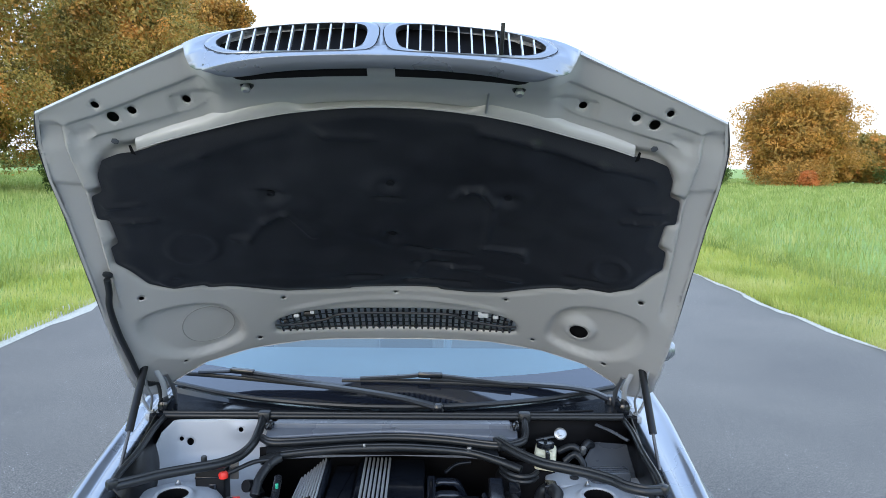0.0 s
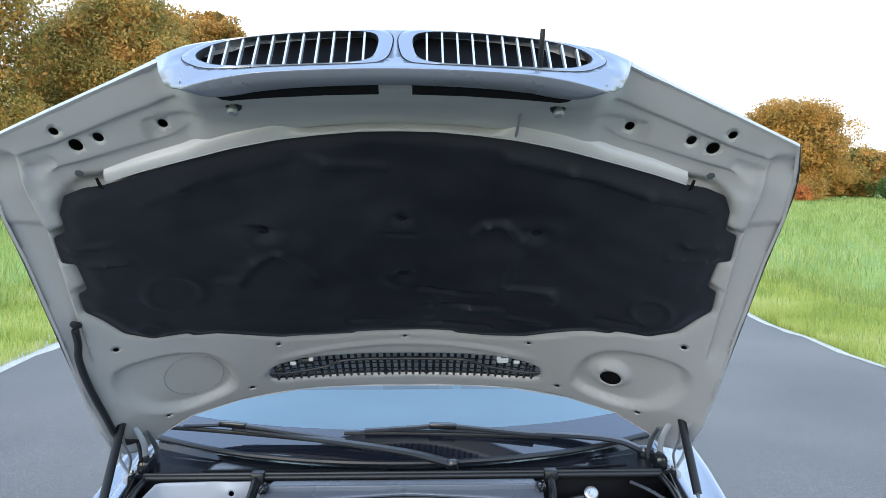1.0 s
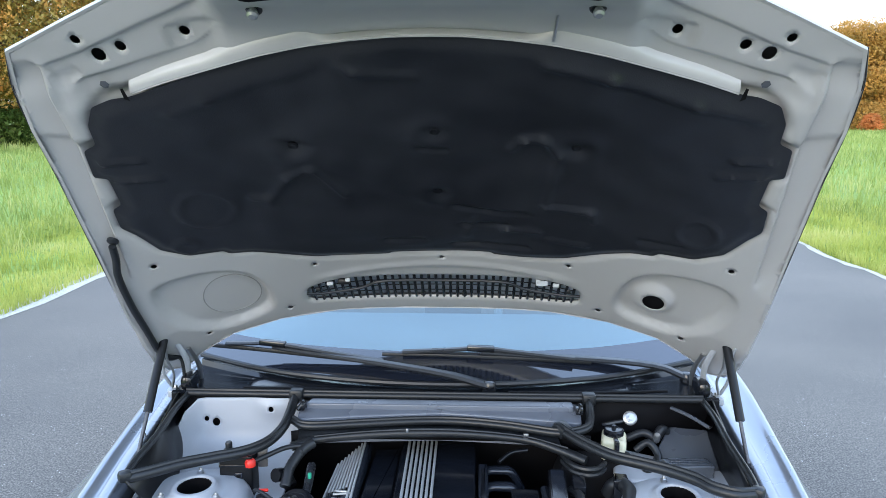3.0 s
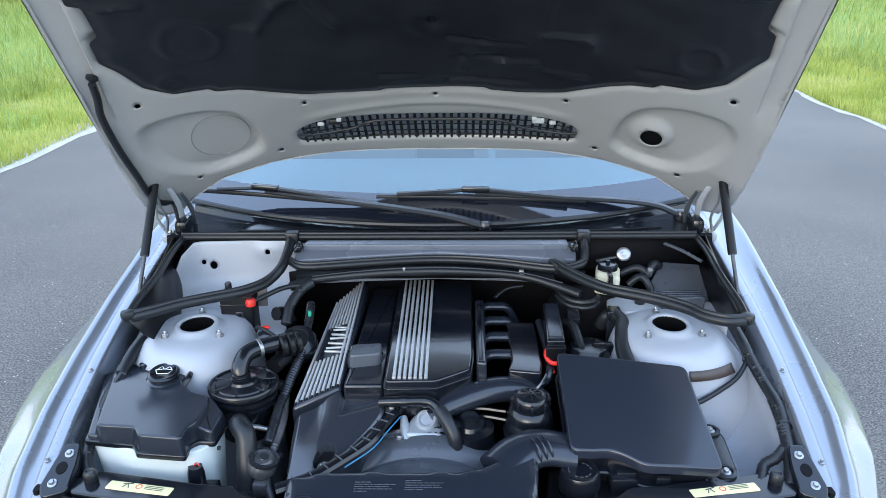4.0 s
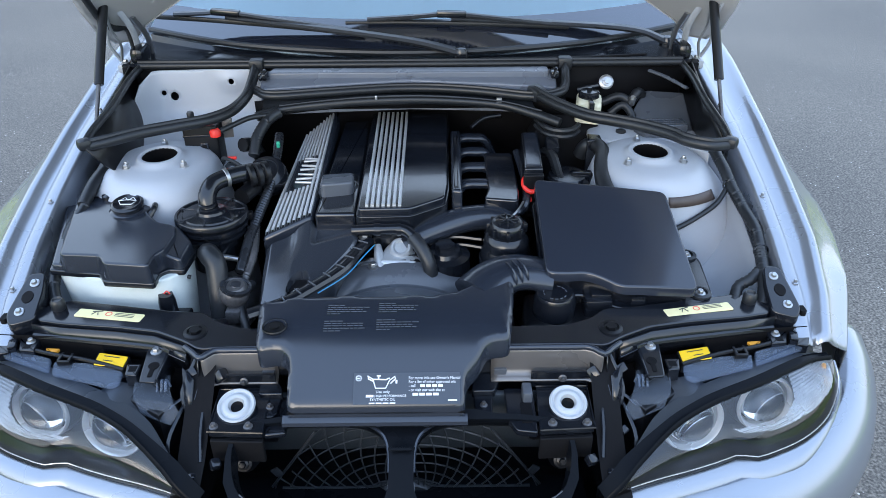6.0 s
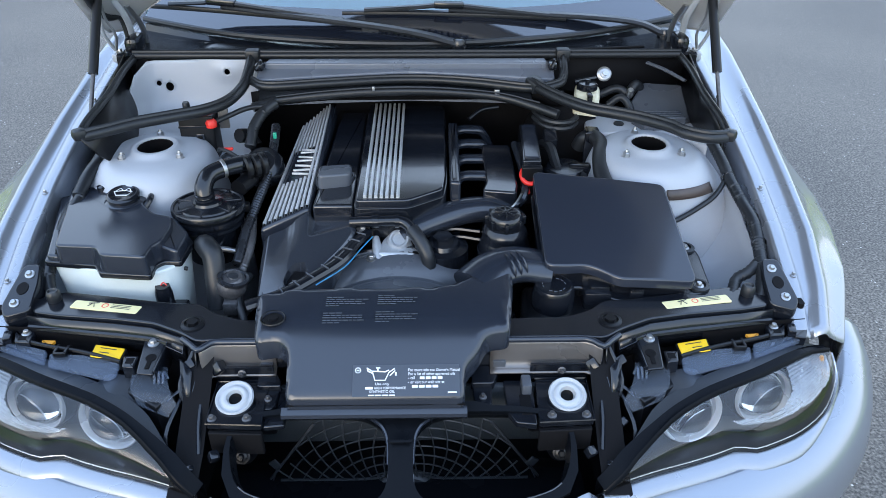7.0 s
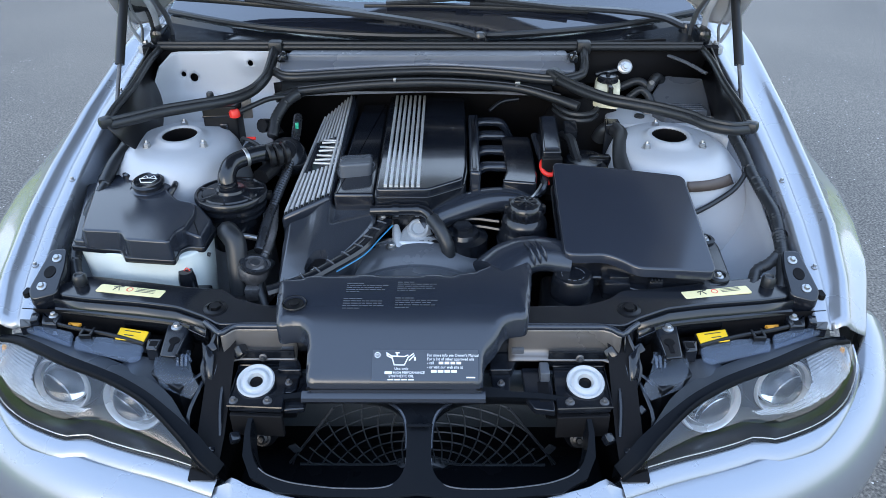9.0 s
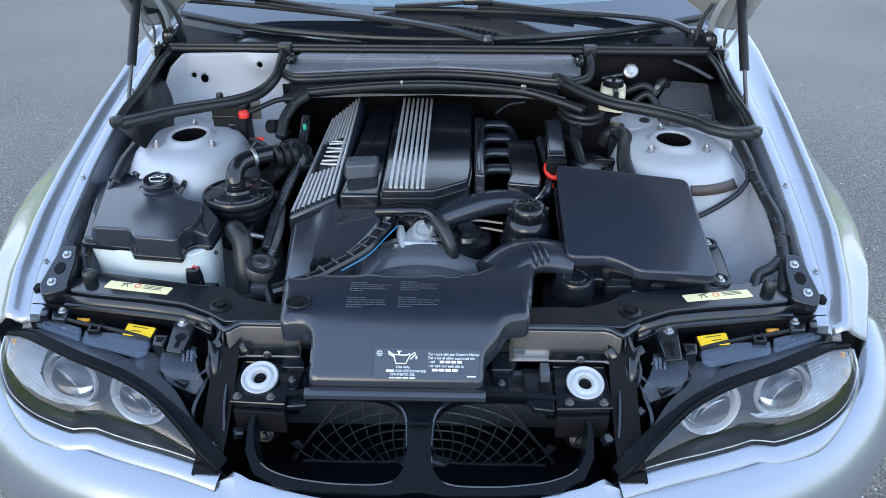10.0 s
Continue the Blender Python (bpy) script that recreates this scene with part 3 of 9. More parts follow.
# Autumn tones, with the low sun's warmth added to the leaf colours.
AUTUMN = leaf_mat("autumn_leaves", (0.11, 0.13, 0.045), (0.38, 0.27, 0.07), (0.80, 0.34, 0.09))
AUTUMN2 = leaf_mat("russet_leaves", (0.16, 0.12, 0.033), (0.44, 0.25, 0.06), (0.76, 0.38, 0.10))
OLIVE = leaf_mat("olive_leaves", (0.06, 0.10, 0.03), (0.20, 0.21, 0.06), (0.44, 0.31, 0.08))
BUSHY = leaf_mat("bush_leaves", (0.03, 0.07, 0.02), (0.08, 0.14, 0.03), (0.20, 0.24, 0.06))
for x, y, h, r, mt, seed, lv, size in (
        (-22.4, 34, 14.5, 6.0, AUTUMN, 3, 150000, 0.070), (-30, 38, 15, 6.5, AUTUMN2, 4, 95000, 0.095), (-15.5, 40, 12.0, 4.4, AUTUMN, 5, 100000, 0.066),
        (-39, 42, 15, 6.5, AUTUMN, 6, 20000, 0.16)):
    tagged(tree(x, y, h, r, mt, seed, leaves=lv, size=size, squat=0.45), "tall broad-leaved tree with green and orange autumn leaves", "tree", group="roadside trees")
for x, y, h, r, mt, seed in ((-26.5, 78, 20, 5.5, AUTUMN2, 7), (-22.5, 84, 20.5, 4.5, AUTUMN2, 8), (-36, 80, 18, 6, OLIVE, 9)):
    tagged(tree(x, y, h, r, mt, seed, leaves=36000, size=0.17), "far russet tree behind the meadow", "tree", group="far trees")
tagged(tree(35.9, 71, 9.4, 5.5, AUTUMN2, 12, squat=0.40, leaves=110000, size=0.095, base=0.02), "round golden-brown tree standing in the meadow", "tree")
for x, y, h, r, mt, seed in ((46.5, 84, 5.2, 3.4, AUTUMN2, 18), (51.2, 86, 5.8, 3.6, AUTUMN, 19), (56, 84, 5.4, 4.0, AUTUMN2, 13), (63, 86, 6.6, 4.6, AUTUMN2, 14), (70, 88, 6.2, 4.6, AUTUMN, 15), (79, 88, 6.6, 5, AUTUMN2, 16), (88, 92, 7, 5, AUTUMN, 17)):
    tagged(tree(x, y, h, r, mt, seed, leaves=12000, size=0.17, base=0.02), "far orange-leaved tree at the meadow's edge", "tree", group="far trees")
for x, y, h, r, seed in ((-26, 33, 1.6, 1.6, 31), (-22, 34, 1.9, 1.8, 32), (-17.5, 37, 1.6, 1.6, 33), (-33, 37, 2.0, 2.2, 34), (52, 78, 2.6, 3.0, 35), (57, 80, 2.2, 2.6, 36), (28, 72, 2.2, 2.4, 37), (-12.5, 44, 1.9, 1.9, 38)):
    b = tree(x, y, h, r, BUSHY, seed, leaves=6000, size=0.07, base=0.02)
    b.name = "bush"
    tagged(b, "low dark green bush at the meadow's edge", "bush", group="bushes")

RED_LEAF = leaf_mat("red_leaves", (0.30, 0.14, 0.04), (0.60, 0.20, 0.06), (0.75, 0.30, 0.09))
for x, y, h, r, seed in ((34.0, 64.5, 1.5, 0.9, 41), (-25.2, 28.5, 2.1, 0.5, 42)):
    b = tree(x, y, h, r, RED_LEAF, seed, leaves=2600, size=0.07, base=0.02)
    b.name = "shrub"
    tagged(b, "low red-leaved shrub before the trees", "shrub", group="red shrubs")

# a far belt of woods closing the view all round
rng = np.random.default_rng(77)
n = 60000
ang = rng.random(n) * 2 * np.pi
keep = ~((np.abs(ang - np.pi / 2) < 0.42))
ang = ang[keep]
n = len(ang)
dist = 150 + 30 * rng.random(n)
hmax = np.array([4.0 + 3.0 * noise.noise(Vector((math.cos(a) * 9, math.sin(a) * 9, 3))) + 2.0 * noise.noise(Vector((math.cos(a) * 40, math.sin(a) * 40, 5))) for a in ang])
hz = hmax * rng.random(n) ** 0.8
pos = np.stack([np.cos(ang) * dist, np.sin(ang) * dist, hz], 1)
a1 = rng.normal(size=(n, 3))
a1 /= np.linalg.norm(a1, axis=1)[:, None]
a2 = np.cross(a1, rng.normal(size=(n, 3)))
a2 /= np.linalg.norm(a2, axis=1)[:, None]
s = (0.55 * (0.5 + rng.random(n)))[:, None]
v = np.stack([pos - a1 * s, pos - a2 * s * 0.6, pos + a1 * s, pos + a2 * s * 0.6], 1).reshape(-1, 3)
tagged(from_arrays("far_woods", v, np.arange(n)[:, None] * 4 + np.arange(4), OLIVE), "far belt of olive and russet woods", "woods", kind="stuff")

# an unseen wood added behind the viewer to cut the bright horizon's light
rng = np.random.default_rng(78)
n = 26000
wx = -75 + 150 * rng.random(n)
wy = -62 - 16 * rng.random(n)
top_h = np.array([8.0 + 3.0 * noise.noise(Vector((x * 0.09, 2, 3))) + 2.5 * noise.noise(Vector((x * 0.4, 7, 5))) for x in wx])
pos = np.stack([wx, wy, top_h * rng.random(n) ** 0.8], 1)
a1 = rng.normal(size=(n, 3))
a1 /= np.linalg.norm(a1, axis=1)[:, None]
a2 = np.cross(a1, rng.normal(size=(n, 3)))
a2 /= np.linalg.norm(a2, axis=1)[:, None]
s = (0.5 * (0.5 + rng.random(n)))[:, None]
v = np.stack([pos - a1 * s, pos - a2 * s * 0.6, pos + a1 * s, pos + a2 * s * 0.6], 1).reshape(-1, 3)
tagged(from_arrays("unseen_rear_wood", v, np.arange(n)[:, None] * 4 + np.arange(4), OLIVE), "unseen belt of olive wood added behind the camera to dim the horizon", "woods", kind="stuff")

# ---- the car: body ----
car = tagged(new("car"), "silver two-door saloon car parked on the road with its bonnet open", "car")


def ridge(y, side=-1):
    """Half width and height of the wing's upper ridge; the right wing is widened to fit the camera's view."""
    left = [(0.30, 0.752), (0.42, 0.769), (0.6, 0.775), (0.9, 0.779), (1.2, 0.783), (1.5, 0.79)]
    right = [(0.30, 0.742), (0.345, 0.749), (0.42, 0.766), (0.54, 0.783), (0.72, 0.792), (0.86, 0.800), (1.1, 0.814), (1.26, 0.822), (1.5, 0.83)]
    z = lerp_table(y, [(0.30, 0.665), (0.36, 0.70), (0.43, 0.738), (0.55, 0.785), (0.70, 0.827), (0.9, 0.872), (1.2, 0.925), (1.5, 0.955)])
    return lerp_table(y, left if side < 0 else right), z


def outer(y):
    return lerp_table(y, [(0.30, 0.770), (0.36, 0.795), (0.45, 0.828), (0.52, 0.848), (0.62, 0.874), (0.74, 0.893), (0.95, 0.890), (1.2, 0.880), (1.5, 0.874)])


def arch(y):
    d = 0.36 ** 2 - (y - 0.77) ** 2
    return 0.31 + math.sqrt(d) if d > 0 else 0.22


def fender(side):
    rows = []
    for j in range(61):
        y = 0.34 + 1.12 * j / 60
        x, z = ridge(y, side)
        o = outer(y)
        a = arch(y)
        zo = lerp_table(y, [(0.34, 0.665), (0.49, 0.725), (0.62, 0.735), (0.8, 0.745), (1.0, 0.76), (1.46, 0.80)])
        xi = lerp_table(y, [(0.34, 0.692), (0.40, 0.699), (0.50, 0.703), (0.58, 0.706), (0.70, 0.711), (0.83, 0.715), (1.46, 0.725)])
        # flange, step, shallow valley, crisp ridge, then the flank down to the arch
        pts = [(xi - 0.003, z - 0.16), (xi, z - 0.014), (xi + 0.002, z - 0.0085), (xi + 0.006, z - 0.007), (xi + 0.026, z - 0.0075), (xi + 0.0285, z - 0.0095), (xi + 0.034, z - 0.0125), (x - 0.026, z - 0.0115), (x - 0.017, z - 0.0075),
               (x - 0.0125, z - 0.0030), (x - 0.008, z - 0.0006), (x - 0.002, z), (x + 0.0035, z - 0.0018), (x + 0.008, z - 0.0068)]
        for f, g in ((0.18, 0.22), (0.42, 0.46), (0.68, 0.68), (0.86, 0.84), (0.96, 0.94), (1.0, 1.0)):
            pts.append((x + 0.008 + (o - x - 0.008) * f, z - 0.0068 + (zo - z + 0.0068) * g))
        low = max(a, 0.2)
        for k in range(1, 6):
            zz = zo + (low - zo) * k / 5
            flare = 0.012 * math.exp(-((zz - a) / 0.05) ** 2) if a > 0.25 else 0
            pts.append((o + flare - 0.02 * max(0, (0.45 - zz)), zz))
        rows.append([(side * px, y, pz) for px, pz in pts])
    f = part("fender", loft(rows), PAINT, car, "silver front wing with a flanged inner edge", 60)
    md = f.modifiers.new("thickness", "SOLIDIFY")
    md.thickness, md.offset = 0.003, -1
    for y in (0.45, 0.66, 0.98, 1.16):
        x, z = ridge(y, side)
        bolt("bolt", (side * (0.722 + 0.01 * (y - 0.5)), y, z - 0.0075), f, 0.0038, PAINT)
    # near-black block for the shade in a slot near the lamp
    x, z = ridge(0.40, side)
    part("slot", prism(rounded([(side * 0.712, 0.388), (side * 0.724, 0.388), (side * 0.724, 0.410), (side * 0.712, 0.410)], 0.005), z - 0.02, z - 0.0035, 0.0005), DEEP, f)
    return f


for s_ in (-1, 1):
    fender(s_)


# doors, sides and tail behind the wings
for s_ in (-1, 1):
    rows = []
    for y, w, zt in ((1.465, 0.866, 0.955), (1.8, 0.872, 0.965), (2.4, 0.875, 0.975), (2.9, 0.872, 0.98)):
        rows.append([(s_ * (w - 0.075), y, zt), (s_ * (w - 0.02), y, zt - 0.03), (s_ * w, y, zt - 0.14), (s_ * w, y, 0.6), (s_ * (w - 0.004), y, 0.4), (s_ * (w - 0.03), y, 0.22)])
    d = part("door", loft(rows), PAINT, car, "silver car door", 50)
    d.modifiers.new("thickness", "SOLIDIFY").thickness = 0.02
    part("door_handle", block(0.02, 0.16, 0.025, 0.008, Matrix.Translation((s_ * 0.885, 2.6, 0.80))), PAINT, d)
    rows = []
    for y, w, zt in ((2.905, 0.872, 0.98), (3.4, 0.870, 0.985), (3.8, 0.855, 0.985), (4.2, 0.81, 0.975), (4.42, 0.70, 0.94)):
        d2 = 0.36 ** 2 - (y - 3.5) ** 2
        zl = max(0.22, 0.31 + math.sqrt(d2)) if d2 > 0 else 0.22
        rows.append([(s_ * (w - 0.09), y, zt), (s_ * (w - 0.02), y, zt - 0.03), (s_ * w, y, zt - 0.14), (s_ * w, y, max(0.7, zl + .02)), (s_ * (w - 0.01), y, zl)])
    q = part("rear_wing", loft(rows), PAINT, car, "silver rear wing", 50)
    q.modifiers.new("thickness", "SOLIDIFY").thickness = 0.015
    # wheels
    for yw in (0.77, 3.50):
        tw = Matrix.Translation((s_ * 0.755, yw, 0.31)) @ pose(0, 0, 0, 0, 90, 0)
        wheel = part("wheel", lathe([(0.19, -0.1), (0.20, 0.09), (0.23, 0.1), (0.23, -0.1), (0.19, -0.1)], 40, tw), ALU, car, "alloy wheel")
        part("tyre", lathe([(0.23, -0.098), (0.29, -0.105), (0.308, -0.085), (0.312, 0), (0.308, 0.085), (0.29, 0.105), (0.23, 0.098)], 48, tw), TYRE, wheel)
        sp = []
        for k in range(5):
            sp.append(block(0.05, 0.03, 0.2, 0.01, tw @ pose(0, 0, 0.05 * s_) @ pose(0, 0, 0, 0, 0, 72 * k) @ pose(0, 0, 0, 90, 0, 0)))
        part("spokes", merge(*sp), ALU, wheel)
    # door mirror
    mm = Matrix.Translation((s_ * 0.925, 1.70, 1.00)) @ Matrix.Diagonal((0.8, 0.8, 0.8, 1))
    mi = part("door_mirror", moved(lathe([(0, -0.11), (0.05, -0.1), (0.075, -0.06), (0.08, 0), (0.07, 0.07), (0.04, 0.1), (0, 0.105)], 24, pose(0, 0, 0, 0, 90, 0)), mm @ Matrix.Diagonal((1, 0.7, 0.78, 1))), PAINT, car, "silver door mirror")
    part("mirror_stalk", block(0.12, 0.05, 0.03, 0.012, Matrix.Translation((s_ * 0.88, 1.66, 0.97))), PLASTIC, mi)

# cabin: roof, pillars, tail
part("roof", loft([[(x * w, y, zc - 0.10 * x * x) for x in (-1, -0.8, -0.5, 0, 0.5, 0.8, 1)] for y, w, zc in ((2.02, 0.52, 1.345), (2.1, 0.545, 1.372), (2.5, 0.56, 1.385), (2.9, 0.55, 1.365), (3.15, 0.53, 1.33))]), PAINT, car, "silver roof").modifiers.new("t", "SOLIDIFY").thickness = 0.03
for s_ in (-1, 1):
    part("windscreen_pillar", tube([(s_ * 0.735, 1.36, 0.975), (s_ * 0.66, 1.72, 1.17), (s_ * 0.545, 2.08, 1.30)], 0.032, 10, flat=0.7), PAINT, car)
    part("rear_pillar", tube([(s_ * 0.53, 3.1, 1.27), (s_ * 0.65, 3.5, 1.1), (s_ * 0.74, 3.75, 0.98)], 0.06, 10, flat=0.6), PAINT, car)
    part("side_glass", loft([[(s_ * 0.79, y, 0.97) for y in (1.42, 2.2, 3.0, 3.6)], [(s_ * 0.555, y, 1.27) for y in (2.1, 2.4, 2.9, 3.1)]]), WINDOW, car)
part("rear_screen", loft([[(x, 3.74, 0.985) for x in (-0.6, 0, 0.6)], [(x, 3.16, 1.28) for x in (-0.5, 0, 0.5)]]), WINDOW, car)
part("boot_lid", prism(rounded([(-0.7, 3.76), (0.7, 3.76), (0.66, 4.4), (-0.66, 4.4)], 0.06), 0.45, lambda x, y: 0.985 - 0.05 * (y - 3.76), 0.03), PAINT, car, "silver boot lid")
part("floor_pan", block(1.5, 2.9, 0.1, 0.03, Matrix.Translation((0, 2.9, 0.2))), DEEP, car)


def bump_path():
    return catmull([(0, -0.012, 0.530), (0.15, 0.002, 0.533), (0.27, 0.036, 0.545), (0.32, 0.060, 0.550), (0.44, 0.088, 0.556), (0.575, 0.125, 0.566), (0.70, 0.19, 0.574), (0.80, 0.29, 0.590), (0.852, 0.40, 0.610), (0.868, 0.47, 0.62)], 6)


rows = []
pth = bump_path()
full = [Vector((-p.x, p.y, p.z)) for p in pth[:0:-1]] + pth
for i, p in enumerate(full):
    d = (full[min(i + 1, len(full) - 1)] - full[max(i - 1, 0)])
    d.z = 0
    d.normalize()
    o = Vector((d.y, -d.x, 0))
    mid = smooth01((0.335 - abs(p.x)) / 0.03)
    e = 0.040 + 0.030 * max(0.0, 1 - abs(p.x) / 0.30)
    rows.append([p - o * (0.060 * (1 - mid) + (e + 0.002) * mid) + Vector((0, 0, -0.012 + 0.022 * mid)), p - o * (0.034 * (1 - mid) + e * mid) + Vector((0, 0, -0.004 + 0.035 * mid)), p - o * (0.024 * (1 - mid) + (e - 0.010) * mid) + Vector((0, 0, 0.0065 + 0.0225 * mid)), p - o * 0.018 + Vector((0, 0, 0.0075)), p + o * 0.002 + Vector((0, 0, 0.001)), p + o * 0.024 - Vector((0, 0, 0.018)), p + o * 0.042 - Vector((0, 0, 0.05)), p + o * 0.052 - Vector((0, 0, 0.10)),
                 p + o * 0.05 - Vector((0, 0, 0.16)), p + o * 0.03 - Vector((0, 0, 0.26)), p + o * 0.0 - Vector((0, 0, 0.36))])
bumper = part("bumper", loft(rows), PAINT, car, "silver front bumper with washer covers", 50)
bumper.modifiers.new("t", "SOLIDIFY").thickness = 0.004
bump_tree = bvhtree.BVHTree.FromPolygons([v.co for v in bumper.data.vertices], [list(f.vertices) for f in bumper.data.polygons])

# ---- the bonnet, raised ----
H_O = Vector((0, 1.10, 1.165))
H_U = Vector((0, -math.cos(radians(40)), math.sin(radians(40))))
H_N = Vector((0, -math.sin(radians(40)), -math.cos(radians(40))))


def HW(x, s, n):
    """A point of the bonnet: across, up along it from the hinge end, and out of its inner face."""
    return Vector((x, 0, 0)) + H_O + H_U * s + H_N * n


def hn(x, s):
    c = 0.35 - 0.26 * max(0.0, min(s, 0.85)) / 0.85
    return -0.095 + c * x * x - 0.25 * max(0.0, s - 0.86) ** 1.2 * 0.6


def sym(half):
    """A closed outline from its half with x >= 0."""
    return half + [(-x, y) for x, y in half[::-1] if x > 1e-6]


HOOD = sym([(0, -0.165), (0.15, -0.15), (0.28, -0.125), (0.43, -0.105), (0.56, -0.108), (0.65, -0.15), (0.70, -0.195), (0.735, -0.17), (0.745, -0.09), (0.735, 0.12), (0.722, 0.36), (0.708, 0.57),
            (0.702, 0.69), (0.692, 0.78), (0.668, 0.855), (0.55, 0.907), (0.44, 0.954), (0.36, 0.991), (0.30, 1.012), (0.15, 1.028), (0, 1.033)])
BLANKET = sym([(0, 0.152), (0.118, 0.158), (0.125, 0.15), (0.20, 0.155), (0.29, 0.172), (0.38, 0.215), (0.43, 0.238), (0.475, 0.247), (0.485, 0.262), (0.555, 0.272), (0.605, 0.312), (0.632, 0.375), (0.652, 0.41), (0.645, 0.47),
               (0.625, 0.48), (0.622, 0.555), (0.644, 0.565), (0.635, 0.635), (0.610, 0.645), (0.606, 0.69), (0.586, 0.728), (0.548, 0.742), (0.515, 0.745), (0.39, 0.782), (0.285, 0.813), (0.204, 0.837), (0.09, 0.849), (0, 0.852)])
VENT = catmull([(-0.347, -0.012), (-0.334, 0.018), (-0.26, 0.036), (-0.14, 0.027), (0, 0.020), (0.14, 0.027), (0.26, 0.036), (0.334, 0.018), (0.347, -0.012), (0.335, -0.050), (0.2, -0.082), (0, -0.100), (-0.2, -0.082), (-0.335, -0.050)], 3, True)
VENT = [(p.x, p.y) for p in [Vector((*q[:2], 0)) for q in VENT]]
OVAL = catmull([(0.435, 0.02), (0.452, 0.115), (0.50, 0.165), (0.58, 0.185), (0.655, 0.175), (0.672, 0.10), (0.635, 0.0), (0.575, -0.055), (0.50, -0.055), (0.45, -0.03)], 4, True)
OVAL = [(p.x, p.y) for p in [Vector((*q[:2], 0)) for q in OVAL]]


def sd(p, poly):
    d = dist_poly(p, poly)
    return -d if inside(p, poly) else d


LINE1 = [(0.30, 0.955), (0.345, 0.938), (0.357, 0.926), (0.393, 0.910), (0.447, 0.889), (0.502, 0.866), (0.560, 0.842), (0.621, 0.824), (0.66, 0.815)]
LINE2 = [(0.29, 0.905), (0.315, 0.896), (0.332, 0.881), (0.355, 0.854), (0.382, 0.838), (0.418, 0.828), (0.472, 0.812), (0.527, 0.796), (0.577, 0.785), (0.607, 0.770), (0.65, 0.75)]
LINE3 = [(0.18, 0.868), (0.279, 0.842), (0.337, 0.821), (0.392, 0.801), (0.48, 0.767), (0.518, 0.755)]
FOLD = [(0.2, 0.69), (0.45, 0.665), (0.657, 0.642), (0.765, 0.640), (0.80, 0.634), (0.822, 0.631), (0.84, 0.65)]


def panel_relief(x, s):
    """Pressed shape of the inner panel, out of its face."""
    ax = abs(x)
    d = 0.0
    b = sd((ax, s), BLANKET)
    d += -0.016 * smooth01(0.5 - (b - 0.004) / 0.02) if s > 0.2 else -0.012 * smooth01(0.5 - (b - 0.012) / 0.03)
    o = sd((ax, s), OVAL)
    d += -0.020 * smooth01(0.5 - o / 0.024)
    if x > 0:
        r = math.hypot(x - 0.515, (s - 0.052) * 0.8)
        d += 0.016 * smooth01(1 - (r - 0.026) / 0.03)
    else:
        r = math.hypot(x + 0.52, (s - 0.055) * 0.8)
        d += 0.0015 * math.exp(-((r - 0.066) / 0.008) ** 2)
    v = sd((ax, s), [(a, c) for a, c in VENT])
    d += -0.010 * smooth01(0.6 - v / 0.02)
    # long swage above the vent and the rolled rear lip
    d += 0.005 * math.exp(-((s - (0.088 - 0.25 * ax * ax)) / 0.010) ** 2) * smooth01((0.36 - ax) / 0.1)
    # front corner: a rounded outer rail, a flat carrying the holes, a step down to the blanket's lip
    l1 = lerp_table(ax, LINE1)
    l2 = lerp_table(ax, LINE2)
    l3 = lerp_table(ax, LINE3)
    far = smooth01((ax - 0.315) / 0.04)
    plate = smooth01((l1 + 0.003 - s) / 0.010) * far * smooth01((0.640 - ax) / 0.02) * smooth01((s - 0.72) / 0.03)
    d += -0.006 * plate
    d += -0.006 * smooth01((l2 + 0.003 - s) / 0.010) * far * smooth01((0.600 - ax) / 0.02) * smooth01((s - 0.72) / 0.03)
    tongue = 0.898 - 0.215 * (ax - 0.318)
    d += -0.0045 * smooth01((s - l2 + 0.004) / 0.008) * smooth01((0.418 - ax) / 0.006) * smooth01((tongue - s) / 0.006) * smooth01((ax - 0.315) / 0.02)
    d += -0.0045 * smooth01((ax - 0.574) / 0.006) * smooth01((0.628 - ax) / 0.008) * smooth01((0.811 - 0.19 * (ax - 0.574) - s) / 0.006) * smooth01((s - l2) / 0.008)
    # side rails: a fold running up to the corner
    fold = lerp_table(s, FOLD)
    d += (-0.010 * smooth01((ax - fold) / 0.006) + 0.003 * math.exp(-((ax - fold + 0.005) / 0.005) ** 2)) * smooth01((0.84 - s) / 0.03) * smooth01((s - 0.20) / 0.1)
    edge = 0.745 - 0.045 * s
    d += 0.004 * smooth01((ax - edge + 0.022) / 0.012) * smooth01((0.84 - s) / 0.04)
    # cup behind the front edge in the middle
    d += (0.062 * smooth01((s - 0.858) / 0.125) * smooth01((1.018 - s) / 0.03)) * smooth01((0.37 - ax) / 0.07)
    # stepped seam on the side rails
    d += 0.005 * smooth01((s - 0.655 - 0.3 * (ax - 0.65)) / 0.006) * smooth01((ax - 0.60) / 0.01) * smooth01((0.80 - s) / 0.05)
    return d


def panel_place(x, s):
    return HW(x, s, hn(x, s) + panel_relief(x, s))


